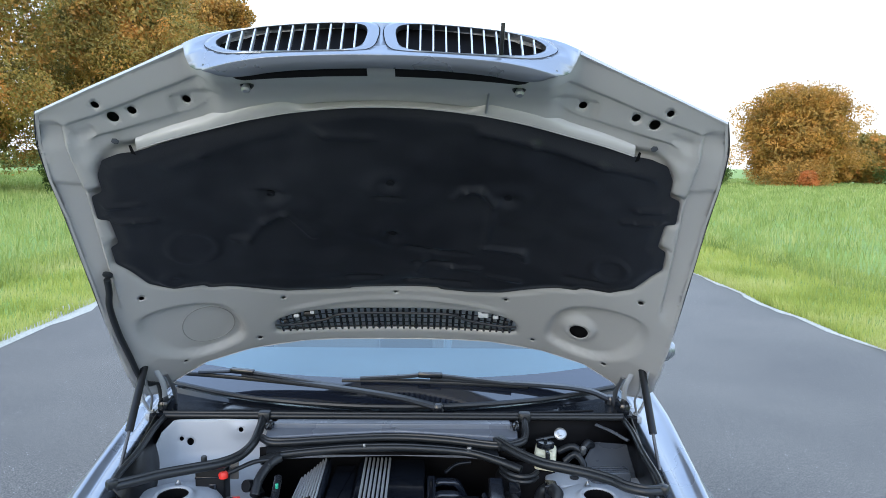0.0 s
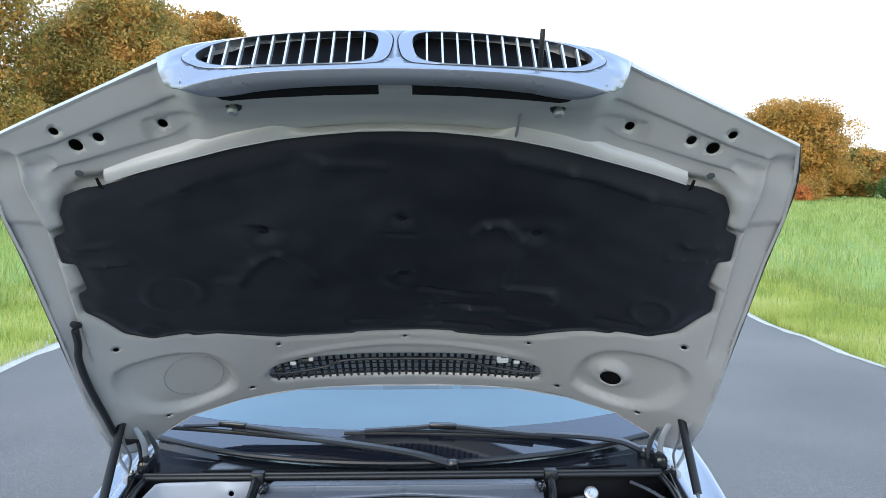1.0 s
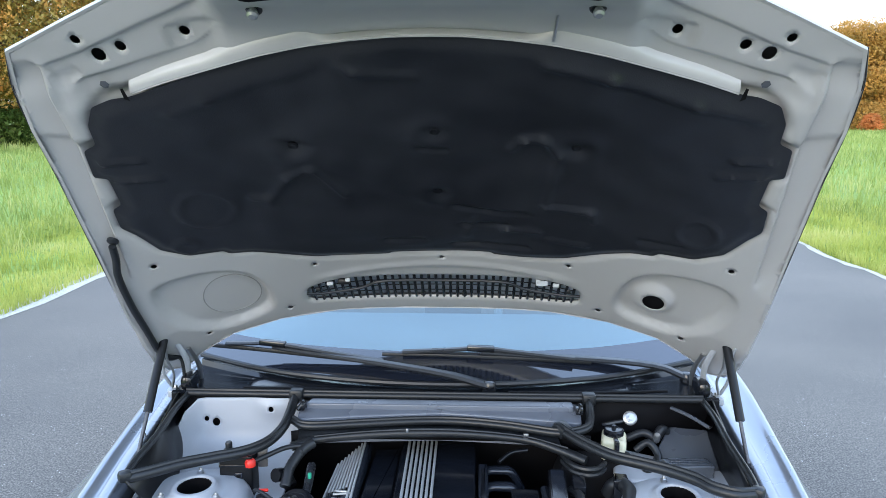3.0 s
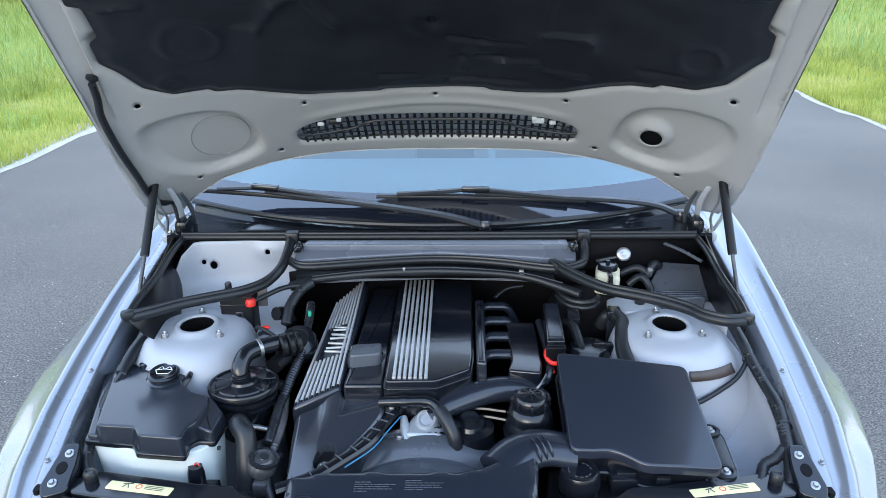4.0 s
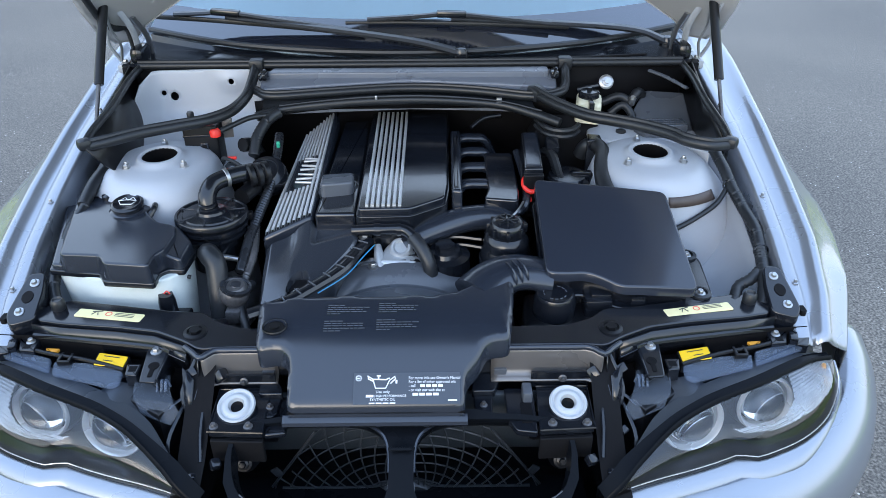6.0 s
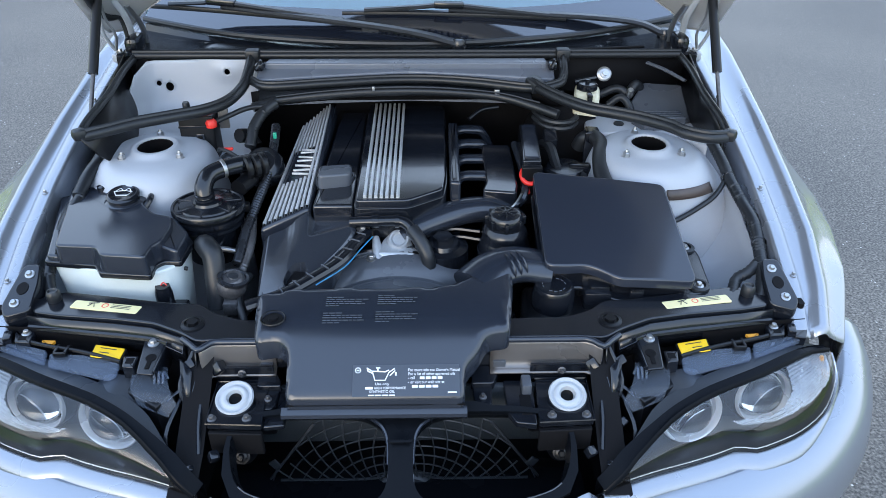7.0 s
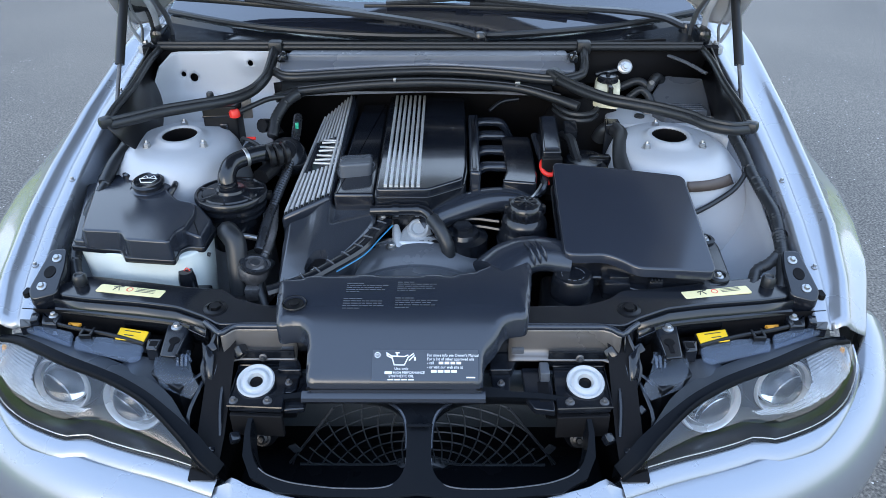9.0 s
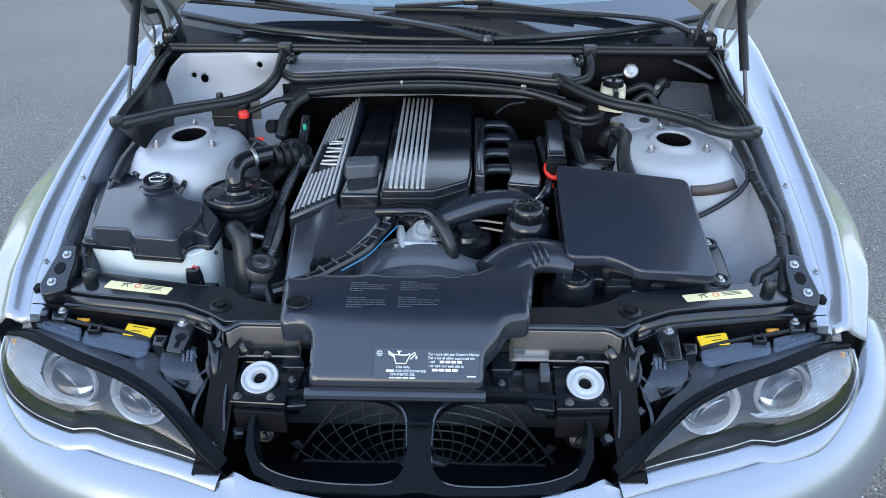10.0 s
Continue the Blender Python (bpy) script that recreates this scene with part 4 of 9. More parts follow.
HOLES = [(-0.555, 0.863, 0.009), (-0.535, 0.825, 0.0135), (-0.495, 0.839, 0.0105), (-0.387, 0.858, 0.010)]
HOLES += [(-x, s, r) for x, s, r in HOLES]
HOLES += [(0.0, 0.122, 0.0065), (-0.306, 0.133, 0.0065), (0.304, 0.133, 0.0065), (-0.40, -0.055, 0.008), (0.40, -0.055, 0.008), (0.605, -0.065, 0.008), (-0.605, -0.065, 0.006), (0.635, 0.262, 0.0075), (-0.635, 0.262, 0.0075)]
hole_loops = [ellipse(x, s + (0.004 if s > 0.8 else 0), r * 0.84, r * 1.02, 12) for x, s, r in HOLES] + [ellipse(0.515, 0.052, 0.025, 0.030, 24), VENT]


def skin_gap(x, s):
    """How far the outer skin lies behind the inner panel: thin towards the edges."""
    e = min(0.12, max(0.0, dist_poly((x, s), HOOD)))
    return 0.004 + 0.045 * smooth01(e / 0.06)


bonnet = part("bonnet", sheet([(x * 1.001, s * 1.0005) for x, s in HOOD], lambda x, s: HW(x, s, hn(x, s) + min(0.0, panel_relief(x, s)) - skin_gap(x, s)), 0.03), PAINT, car, "open silver bonnet, propped up by gas struts", 50)
bonnet.modifiers.new("t", "SOLIDIFY").thickness = 0.0025
CREASE = []
for sg in (-1, 1):
    for k in range(52):
        ax = 0.33 + 0.315 * k / 51
        for dd in (-0.009, -0.0055, -0.002, 0.0015, 0.005):
            CREASE.append((sg * ax, lerp_table(ax, LINE1) + dd))
            if ax < 0.60:
                CREASE.append((sg * ax, lerp_table(ax, LINE2) + dd))
    for k in range(70):
        sv = 0.25 + 0.575 * k / 69
        for dd in (-0.002, 0.002, 0.006):
            CREASE.append((sg * (lerp_table(sv, FOLD) + dd), sv))
    for k in range(16):
        ax = 0.320 + 0.096 * k / 15
        CREASE += [(sg * ax, 0.8985 - 0.215 * (ax - 0.318)), (sg * ax, 0.8935 - 0.215 * (ax - 0.318))]
    for k in range(8):
        CREASE += [(sg * 0.413, 0.838 + 0.005 * k), (sg * 0.4175, 0.838 + 0.005 * k)]
    for k in range(40):
        a = 2 * math.pi * k / 40
        for q in (0.9, 1.0, 1.1):
            CREASE.append((sg * (0.555 + 0.115 * q * math.cos(a)), 0.055 + 0.118 * q * math.sin(a)))
inner = part("inner_panel", sheet(HOOD, panel_place, 0.0092, hole_loops, extra=CREASE), INNER, bonnet, "pale grey pressed inner panel with holes", 60)
md = inner.modifiers.new("t", "SOLIDIFY")
md.thickness, md.offset = 0.002, 0
# rim closing the two skins
rim_rows = []
for (x, s) in HOOD + HOOD[:1]:
    rim_rows.append([HW(x * 1.002, s * 1.001, hn(x, s) - 0.0045), HW(x * 1.003, s * 1.0015, hn(x, s) - 0.002), HW(x * 1.0015, s * 1.001, hn(x, s) + 0.003 + panel_relief(x, s)), HW(x * 0.994, s * 0.997, hn(x, s) + 0.002 + panel_relief(x, s))])
part("hem", loft(rim_rows), INNER, bonnet, "", 60)
# Grey bead over the pressed ring puts its groove's shade into colour.
circ = [(-0.52 + 0.066 * math.cos(a), 0.055 + 0.0825 * math.sin(a)) for a in [2 * math.pi * k / 40 for k in range(41)]]
part("ring_groove_shade", tube([panel_place(x, s) + H_N * 0.0006 for x, s in circ], 0.0016, 6, 1), GREYLINE, inner)
# dark rubber edge strip along both sides
for s_ in (-1, 1):
    part("edge_seal", tube([HW(s_ * x * 1.004, s, hn(x, s) - 0.004) for x, s in HOOD[8:15]], 0.0022, 6, 3), RUBBER, bonnet)

# felt blanket with heat-pressed dimples
DIMPLES = [(0, 0.620, 0.016, -0.008), (0, 0.415, 0.016, -0.008), (-0.27, 0.58, 0.016, -0.008), (0.268, 0.58, 0.016, -0.008)]


CREASES = [(-0.455, 0.705, -0.388, 0.734, 0.003, 0.012), (-0.388, 0.734, -0.20, 0.790, 0.003, 0.012), (-0.151, 0.798, -0.130, 0.780, 0.004, 0.008), (-0.130, 0.780, -0.03, 0.762, 0.003, 0.009),
           (-0.345, 0.425, -0.295, 0.496, 0.004, 0.010), (-0.295, 0.496, -0.246, 0.518, 0.005, 0.009), (-0.246, 0.518, -0.191, 0.421, 0.005, 0.008), (-0.375, 0.442, -0.345, 0.436, 0.005, 0.008),
           (0.145, 0.575, 0.165, 0.600, 0.005, 0.008), (0.165, 0.600, 0.205, 0.605, 0.006, 0.008), (0.205, 0.605, 0.235, 0.565, 0.005, 0.009), (0.235, 0.565, 0.225, 0.395, 0.004, 0.008), (0.222, 0.390, 0.321, 0.385, 0.006, 0.008),
           (0.321, 0.385, 0.33, 0.35, 0.004, 0.009), (0.529, 0.553, 0.607, 0.566, 0.005, 0.006), (0.545, 0.600, 0.61, 0.608, 0.005, 0.006), (-0.529, 0.545, -0.61, 0.556, 0.005, 0.006), (-0.545, 0.598, -0.61, 0.606, 0.005, 0.006),
           (0.034, 0.368, 0.107, 0.351, -0.005, 0.007), (0.107, 0.351, 0.19, 0.350, -0.005, 0.007), (-0.029, 0.572, 0.02, 0.563, -0.005, 0.007), (0.05, 0.300, 0.15, 0.296, -0.005, 0.007), (0.14, 0.281, 0.222, 0.286, 0.005, 0.007),
           (0.245, 0.257, 0.326, 0.253, 0.005, 0.007), (0.19, 0.800, 0.30, 0.772, 0.005, 0.010), (0.30, 0.772, 0.45, 0.722, 0.005, 0.010), (0.45, 0.722, 0.56, 0.700, 0.004, 0.010), (0.08, 0.325, 0.06, 0.255, 0.004, 0.009),
           (-0.12, 0.232, -0.04, 0.228, -0.005, 0.008), (0.03, 0.205, 0.20, 0.208, -0.005, 0.006), (0.44, 0.300, 0.52, 0.312, -0.004, 0.008), (-0.30, 0.60, -0.235, 0.585, -0.003, 0.010)]


def felt(x, s):
    edge = dist_poly((x, s), BLANKET)
    n = hn(x, s) + 0.004 + 0.009 * smooth01(edge / 0.03)
    n += 0.008 * noise.noise(Vector((x * 5, s * 6, 1.7))) + 0.0050 * noise.noise(Vector((x * 13, s * 15, 4.2))) * smooth01(edge / 0.06)
    for cx, cs, r, dd in DIMPLES:
        q = math.hypot(x - cx, s - cs)
        n += dd * math.exp(-(q / r) ** 2) + 0.004 * math.exp(-((q - 0.035) / 0.018) ** 2)
    # pressed creases
    for xa, sa, xb, sb, amp, wd in CREASES:
        ex, es = xb - xa, sb - sa
        t = max(0.0, min(1.0, ((x - xa) * ex + (s - sa) * es) / (ex * ex + es * es)))
        q = math.hypot(x - xa - t * ex, s - sa - t * es)
        if q < 3 * wd:
            n += 1.5 * amp * math.exp(-(q / wd) ** 2)
    for cx, cs, r in ((0.535, 0.372, 0.040), (-0.47, 0.43, 0.055), (-0.545, 0.315, 0.022)):
        n += 0.0045 * math.exp(-((math.hypot(x - cx, s - cs) - r) / 0.008) ** 2)
    return n


blanket = part("insulation_blanket", sheet([tuple(q[:2]) for q in rounded(BLANKET, 0.007, 3)], lambda x, s: HW(x, s, felt(x, s)), 0.0072), FELT, bonnet, "black pressed felt heat blanket", 70)
for cx, cs, r, dd in DIMPLES:
    part("clip", lathe([(0.011, 0), (0.011, 0.003), (0.007, 0.0045), (0.003, 0.003), (0, 0.003)], 14, Matrix.Translation(HW(cx, cs, felt(cx, cs))) @ Vector((0, 0, 1)).rotation_difference(H_N).to_matrix().to_4x4()), MATTE, blanket)

# vent grid at the rear of the bonnet
gl = []
def vent_top(x):
    return 0.020 + 0.27 * min(abs(x), 0.25) ** 2 - 0.20 * max(0, abs(x) - 0.25)


for k in range(37):
    x = -0.332 + 0.664 * k / 36
    top = vent_top(x)
    bot = -0.102 + 0.46 * x * x
    n0 = hn(x, 0) - 0.004
    gl.append(tube([HW(x, bot, n0), HW(x, (top + bot) / 2, n0 + 0.001), HW(x, top, n0)], 0.0040, 6, 2))
for q in range(5):
    f = q / 4
    gl.append(tube([HW(x, (-0.102 + 0.46 * x * x) * (1 - f) + f * vent_top(x), hn(x, 0) - 0.008) for x in [-0.33 + 0.66 * k / 16 for k in range(17)]], 0.0014, 5, 1))
vent = part("vent_grille", merge(*gl), PLASTIC, bonnet, "black plastic air intake grid")
# Pale blue sheet puts the daylight showing through the grid into its colour.
VENTBLUE = mat("vent_daylight", (0.42, 0.49, 0.58), 0.5)
part("vent_light_sheet", sheet([(x * 1.05, s * 1.05 + 0.001) for x, s in VENT], lambda x, s: HW(x, s, hn(x, s) - 0.015), 0.05), VENTBLUE, vent)
for s_ in (-1, 1):
    part("washer_hose", tube([HW(s_ * x, y, hn(x, 0) + 0.009) for x, y in ((0.345, 0.012), (0.30, -0.003), (0.21, -0.002), (0.165, 0.020), (0.10, 0.019), (0, 0.014))], 0.0036, 8), RUBBER, bonnet)
    for x, y, w in ((0.285, 0.026, 0.016), (0.240, 0.032, 0.012), (0.318, 0.006, 0.010)):
        part("hose_clip", block(w, 0.010, 0.010, 0.002, Matrix.Translation(HW(s_ * x, y, hn(x, 0) + 0.004))), WHITEP if w > 0.011 else MATTE, bonnet)
    part("washer_jet", block(0.03, 0.02, 0.014, 0.003, Matrix.Translation(HW(s_ * 0.25, 0.022, hn(.25, 0) + 0.004))), WHITEP if s_ > 0 else MATTE, bonnet)
    part("grille_clip", block(0.012, 0.012, 0.012, 0.002, Matrix.Translation(HW(s_ * 0.055, -0.088, hn(0, 0) + 0.002))), PLASTIC, bonnet)

# striker pins and rubber stops at the front
for s_ in (-1, 1):
    m = Matrix.Translation(HW(s_ * 0.249, 0.945, -0.056)) @ Vector((0, 0, 1)).rotation_difference(H_N).to_matrix().to_4x4()
    pin = part("striker", lathe([(0.011, 0), (0.011, 0.005), (0.006, 0.007), (0.006, 0.015), (0.0085, 0.017), (0.0085, 0.022), (0.005, 0.025), (0, 0.025)], 18, m), STEEL, bonnet, "steel latch pin")
    part("rubber_ring", lathe([(0.0115, 0.004), (0.013, 0.008), (0.010, 0.011), (0.006, 0.011)], 18, m), RUBBER, pin)
part("catch_lever", tube([HW(0.196, 0.85, hn(.2, .85) + 0.012), HW(0.197, 0.90, hn(.2, .9) + 0.02), HW(0.198, 0.965, hn(.2, .93) + 0.034)], 0.0026, 8), STEEL, bonnet)
part("catch_hook", tube([HW(0.205, 1.03, -0.02), HW(0.206, 1.07, -0.045), HW(0.207, 1.086, -0.059)], lambda t: 0.0038, 8), MATTE, bonnet, "black safety catch handle")

# front rail under the nose: a folded lip that overlaps the blanket's front edge
LIP = [(0, 0.861), (0.06, 0.860), (0.13, 0.853), (0.20, 0.843), (0.28, 0.825), (0.38, 0.795), (0.45, 0.774), (0.512, 0.752)]


def lip(x):
    return lerp_table(abs(x), LIP) - 0.006


LX = [-0.512 + 1.024 * k / 64 for k in range(65)]
THIN = ((0.0035, 0.006), (0.0, 0.008), (0.0004, 0.0098), (0.0022, 0.0102), (0.0030, 0.0095), (0.0032, 0.007), (0.0034, 0.004), (0.0037, -0.001), (0.004, -0.006))
WIDE = ((0.0035, 0.006), (0.0, 0.008), (0.0004, 0.0098), (0.0022, 0.0102), (0.0045, 0.0096), (0.012, 0.0080), (0.021, 0.0050), (0.026, 0.0), (0.033, -0.012))
spread = {x: smooth01((abs(x) - 0.15) / 0.06) * (1 - 0.4 * smooth01((abs(x) - 0.31) / 0.06)) for x in LX}
part("front_rail", loft([[HW(x, lip(x) + a + (c - a) * spread[x], hn(x, 0.85) + b + (d - b) * spread[x]) for x in LX] for (a, b), (c, d) in zip(THIN, WIDE)]), INNER, bonnet, "pale folded lip along the blanket", 60)
part("rail_edge", tube([HW(x, lip(x), hn(x, 0.85) + 0.0100) for x in LX], 0.0013, 6, 1), INNER, bonnet)
for s_ in (-1, 1):
    # Near-black patch for the shade in the rail's end notch.
    part("rail_notch", sheet([(s_ * x, s) for x, s in ((0.512, 0.742), (0.520, 0.748), (0.519, 0.770), (0.514, 0.772))], lambda x, s: HW(x, s, hn(x, s) + 0.0135), 0.01), DEEP, bonnet)
    part("blanket_clip", lathe([(0.008, 0), (0.008, 0.0022), (0.004, 0.003), (0, 0.003)], 6, Matrix.Translation(HW(s_ * 0.548, 0.770, hn(.548, .77) - 0.002)) @ Vector((0, 0, 1)).rotation_difference(H_N).to_matrix().to_4x4()), GREYPLASTIC, bonnet)


def nose(x, w):
    """The front face of the bonnet: w from its upper edge (0) to its lower lip (1)."""
    prof = [(0.0, 1.033, -0.116), (0.06, 1.044, -0.108), (0.2, 1.050, -0.097), (0.72, 1.055, -0.024), (0.85, 1.058, -0.012), (0.95, 1.058, -0.003), (1.0, 1.052, 0.001)]
    s = lerp_table(w, [(a, b) for a, b, _ in prof])
    n = lerp_table(w, [(a, c) for a, _, c in prof])
    droop = lerp_table(abs(x), [(0, 0), (0.2, 0), (0.25, 0.005), (0.305, 0.0145), (0.36, 0.020)]) * smooth01((w - 0.5) / 0.4)
    return HW(x, s - droop - 0.26 * x * x - 1.2 * max(0, abs(x) - 0.30) ** 1.6, n + 0.10 * x * x * (1 - w))


def kidney(side, grow=0.0):
    pts = [(0.026, 0.30), (0.045, 0.215), (0.10, 0.185), (0.20, 0.195), (0.262, 0.25), (0.287, 0.38), (0.278, 0.52), (0.24, 0.64), (0.15, 0.715), (0.07, 0.72), (0.036, 0.66), (0.026, 0.5)]
    c = (0.155, 0.45)
    out = [(side * p.x, p.y) for p in [Vector((*q[:2], 0)) for q in catmull([(x + (x - c[0]) / 0.13 * grow, y + (y - c[1]) / 0.27 * grow * 2.2, 0) for x, y in pts], 4, True)]]
    return out


NOSE = sym([(0, 0.0), (0.2, 0.0), (0.30, 0.0), (0.345, 0.02), (0.362, 0.08), (0.352, 0.30), (0.341, 0.55), (0.328, 0.74), (0.316, 0.85), (0.305, 0.90), (0.28, 0.90), (0.22, 0.90), (0.15, 0.90), (0, 0.90)])
part("nose_panel", sheet(NOSE, nose, 0.02, [kidney(-1, 0.0215), kidney(1, 0.0215)]), PAINT, bonnet, "silver nose with two kidney openings", 60).modifiers.new("t", "SOLIDIFY").thickness = 0.002
UX = [-0.305 + 0.61 * k / 48 for k in range(49)]
BAND = [(0, 0.031), (0.15, 0.033), (0.22, 0.037), (0.25, 0.0355), (0.275, 0.027), (0.295, 0.010), (0.305, 0.002)]
under = [[nose(x, 0.9) - H_U * (f * lerp_table(abs(x), BAND) + g) + H_N * n2 for x in UX] for f, g, n2 in ((0, 0.0004, 0.0), (0.03, 0.001, 0.0012), (0.5, 0.0, 0.0022), (0.97, -0.001, 0.0012), (1.0, 0.0, -0.0005), (1.0, 0.0005, -0.004), (1.0, -0.006, -0.010))]
part("nose_underside", loft(under), PAINT, bonnet, "", 50)
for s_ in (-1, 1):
    # near-black strips stand in for the shade in the slots between the nose and the rail
    part("slot_shade_strip", loft([[HW(s_ * x, 1.022 + (sv - 1.022) * (1.0 if x < 0.24 else max(0.05, 1 - ((x - 0.24) / 0.027) ** 2)) - 0.26 * x * x, nv) for x in (0.024, 0.03, 0.1, 0.18, 0.22, 0.24, 0.252, 0.26, 0.266)] for sv, nv in ((1.034, -0.0095), (1.016, -0.011), (1.003, -0.014))]), DEEP, bonnet)
    ring_a = kidney(s_, 0.0200)
    ring_b = kidney(s_, 0.0)
    rr = []
    for k in range(len(ring_a) + 1):
        a, b = ring_a[k % len(ring_a)], ring_b[k % len(ring_b)]
        mid = ((a[0] + b[0]) / 2, (a[1] + b[1]) / 2)
        f = Vector((0, -0.985, 0.17))
        rr.append([nose(*a) - f * 0.012, nose(*a) + f * 0.001, nose(*mid) + f * 0.003, nose(*b) + f * 0.001, nose(*b) - f * 0.025])
    g = part("kidney_grille", loft(rr), PAINT, bonnet, "silver kidney grille ring with upright slats", 60)
    part("grille_gap", loft([[nose(*a) - Vector((0, -0.985, 0.17)) * 0.002, nose(*b) - Vector((0, -0.985, 0.17)) * 0.002] for a, b in zip([kidney(s_, 0.0225)[k % 48] for k in range(49)], [kidney(s_, 0.0190)[k % 48] for k in range(49)])]), DEEP, g)
    f = Vector((0, -0.985, 0.17))
    for k in range(11):
        x = s_ * (0.045 + 0.222 * k / 10)
        ys = [p[1] for p in kidney(s_) if abs(p[0] - x) < 0.014]
        lo, hi = (min(ys), max(ys)) if len(ys) > 1 else (0.3, 0.6)
        a, b = nose(x, lo - 0.02), nose(x, hi + 0.02)
        m = (a + b) / 2
        sl = bmesh.new()
        vs = []
        for dx, dn in ((-0.0014, 0.0), (0.0014, 0.0), (0.0008, -0.014), (-0.0008, -0.014)):
            vs.append([sl.verts.new(q + Vector((dx, 0, 0)) + f * dn) for q in (a, m, b)])
        for i in range(4):
            for j in range(2):
                sl.faces.new((vs[i][j], vs[(i + 1) % 4][j], vs[(i + 1) % 4][j + 1], vs[i][j + 1]))
        part("slat", sl, SILVERPLASTIC, g, "", 0)
    # Near-black sheet stands in for the shade behind the slats.
    part("grille_shade_sheet", loft([[nose(s_ * x, w) - f * 0.024 for x in (0.015, 0.1, 0.2, 0.30)] for w in (0.12, 0.45, 0.80)]), DEEP, g)

# hinges, gas struts, cable and brackets
for s_ in (-1, 1):
    strut = part("gas_strut", tube([(s_ * 0.700, 1.068, 1.098), (s_ * 0.705, 0.958, 0.950)], 0.0105, 14, smooth=False), MATTE, car, "black gas strut")
    part("rod", tube([(s_ * 0.705, 0.958, 0.950), (s_ * 0.708, 0.90, 0.872)], 0.0045, 10, smooth=False), GRIME, strut)
    part("ball_joint", lathe([(0, -0.012), (0.011, -0.008), (0.013, 0), (0.011, 0.008), (0, 0.012)], 14, Matrix.Translation((s_ * 0.70, 1.072, 1.104)) @ pose(0, 0, 0, 0, 90, 0)), STEEL, strut)
    arm = part("hinge", tube([(s_ * 0.69, 1.18, 0.93), (s_ * 0.675, 1.15, 0.99), (s_ * 0.672, 1.12, 1.04), (s_ * 0.69, 1.09, 1.10), (s_ * 0.70, 1.05, 1.15)], 0.0075, 8, flat=0.5), BAY, car, "pale painted bonnet hinge")
    part("hinge_bracket", block(0.03, 0.10, 0.02, 0.004, Matrix.Translation((s_ * 0.705, 1.16, 0.925))), BAY, arm)
    part("hinge_link", tube([(s_ * 0.665, 1.21, 0.935), (s_ * 0.655, 1.17, 1.0), (s_ * 0.665, 1.13, 1.055)], 0.007, 8, flat=0.5), STEEL, arm)
    for dy in (-0.03, 0.03):
        bolt("bolt", (s_ * 0.705, 1.16 + dy, 0.946), arm, 0.006)
    part("hinge_spring", tube([(s_ * 0.700, 1.10, 0.96), (s_ * 0.690, 1.09, 1.00), (s_ * 0.698, 1.075, 1.04), (s_ * 0.694, 1.06, 1.08)], 0.0035, 8), STEEL, arm)
    part("hinge_cable", tube([(s_ * 0.715, 1.13, 0.95), (s_ * 0.722, 1.10, 1.0), (s_ * 0.712, 1.08, 1.05), (s_ * 0.716, 1.05, 1.10)], 0.0045, 8), BAY, arm)
    part("hinge_plate", block(0.022, 0.012, 0.12, 0.003, Matrix.Translation((s_ * 0.70, 1.05, 1.12)) @ pose(0, 0, 0, -50, 0, 0)), STEEL, bonnet)
part("wiring_sleeve", tube([HW(-0.68, 0.373, 0.026), HW(-0.688, 0.328, 0.035), HW(-0.702, 0.274, 0.048), HW(-0.71, 0.17, 0.067), HW(-0.711, 0.062, 0.084), HW(-0.714, -0.036, 0.096), HW(-0.71, -0.10, 0.09), (-0.695, 1.16, 1.02), (-0.69, 1.17, 0.95)], 0.0075, 10, ribs=0.0010, rib_len=0.006), RUBBER, car, "black corrugated wiring sleeve")
# Near-black sheet for the shade inside the bonnet panel's large hole.
part("hole_shade_sheet", sheet(ellipse(0.515, 0.052, 0.044, 0.050, 20), lambda x, s: HW(x, s, hn(x, s) - 0.014), 0.02), DEEP, bonnet)
part("sleeve_grommet", lathe([(0.012, 0), (0.012, 0.005), (0.008, 0.008), (0, 0.008)], 14, Matrix.Translation(HW(-0.678, 0.380, hn(.678, .38) + 0.002)) @ Vector((0, 0, 1)).rotation_difference(H_N).to_matrix().to_4x4()), RUBBER, bonnet)

# ---- engine bay: walls, towers, bulkhead ----
def up(x, y, z, rx=0, ry=0, rz=0):
    return pose(x, y, z, rx, ry, rz)


# Added near-black sheet: blocks light from below and holds the bay's shade.
part("bay_shade_sheet", sheet([(-0.74, 0.16), (0.74, 0.16), (0.74, 1.3), (-0.74, 1.3)], lambda x, y: Vector((x, y, 0.40 + 0.02 * noise.noise(Vector((x * 8, y * 8, 0))))), 0.08), DEEP, car, "added near-black sheet closing the engine bay from below")
# The bulkhead's near-black colour carries the deep shade at the bay's rear.
part("bulkhead", loft([[(x, yy, zz) for x in (-0.70, -0.35, 0, 0.35, 0.70)] for yy, zz in ((1.15, 0.40), (1.15, 0.845), (1.085, 0.86), (1.085, 0.90), (1.09, 0.945), (1.16, 0.945))]), DEEP, car, "engine bulkhead, blackened for the bay's shade").modifiers.new("t", "SOLIDIFY").thickness = 0.006

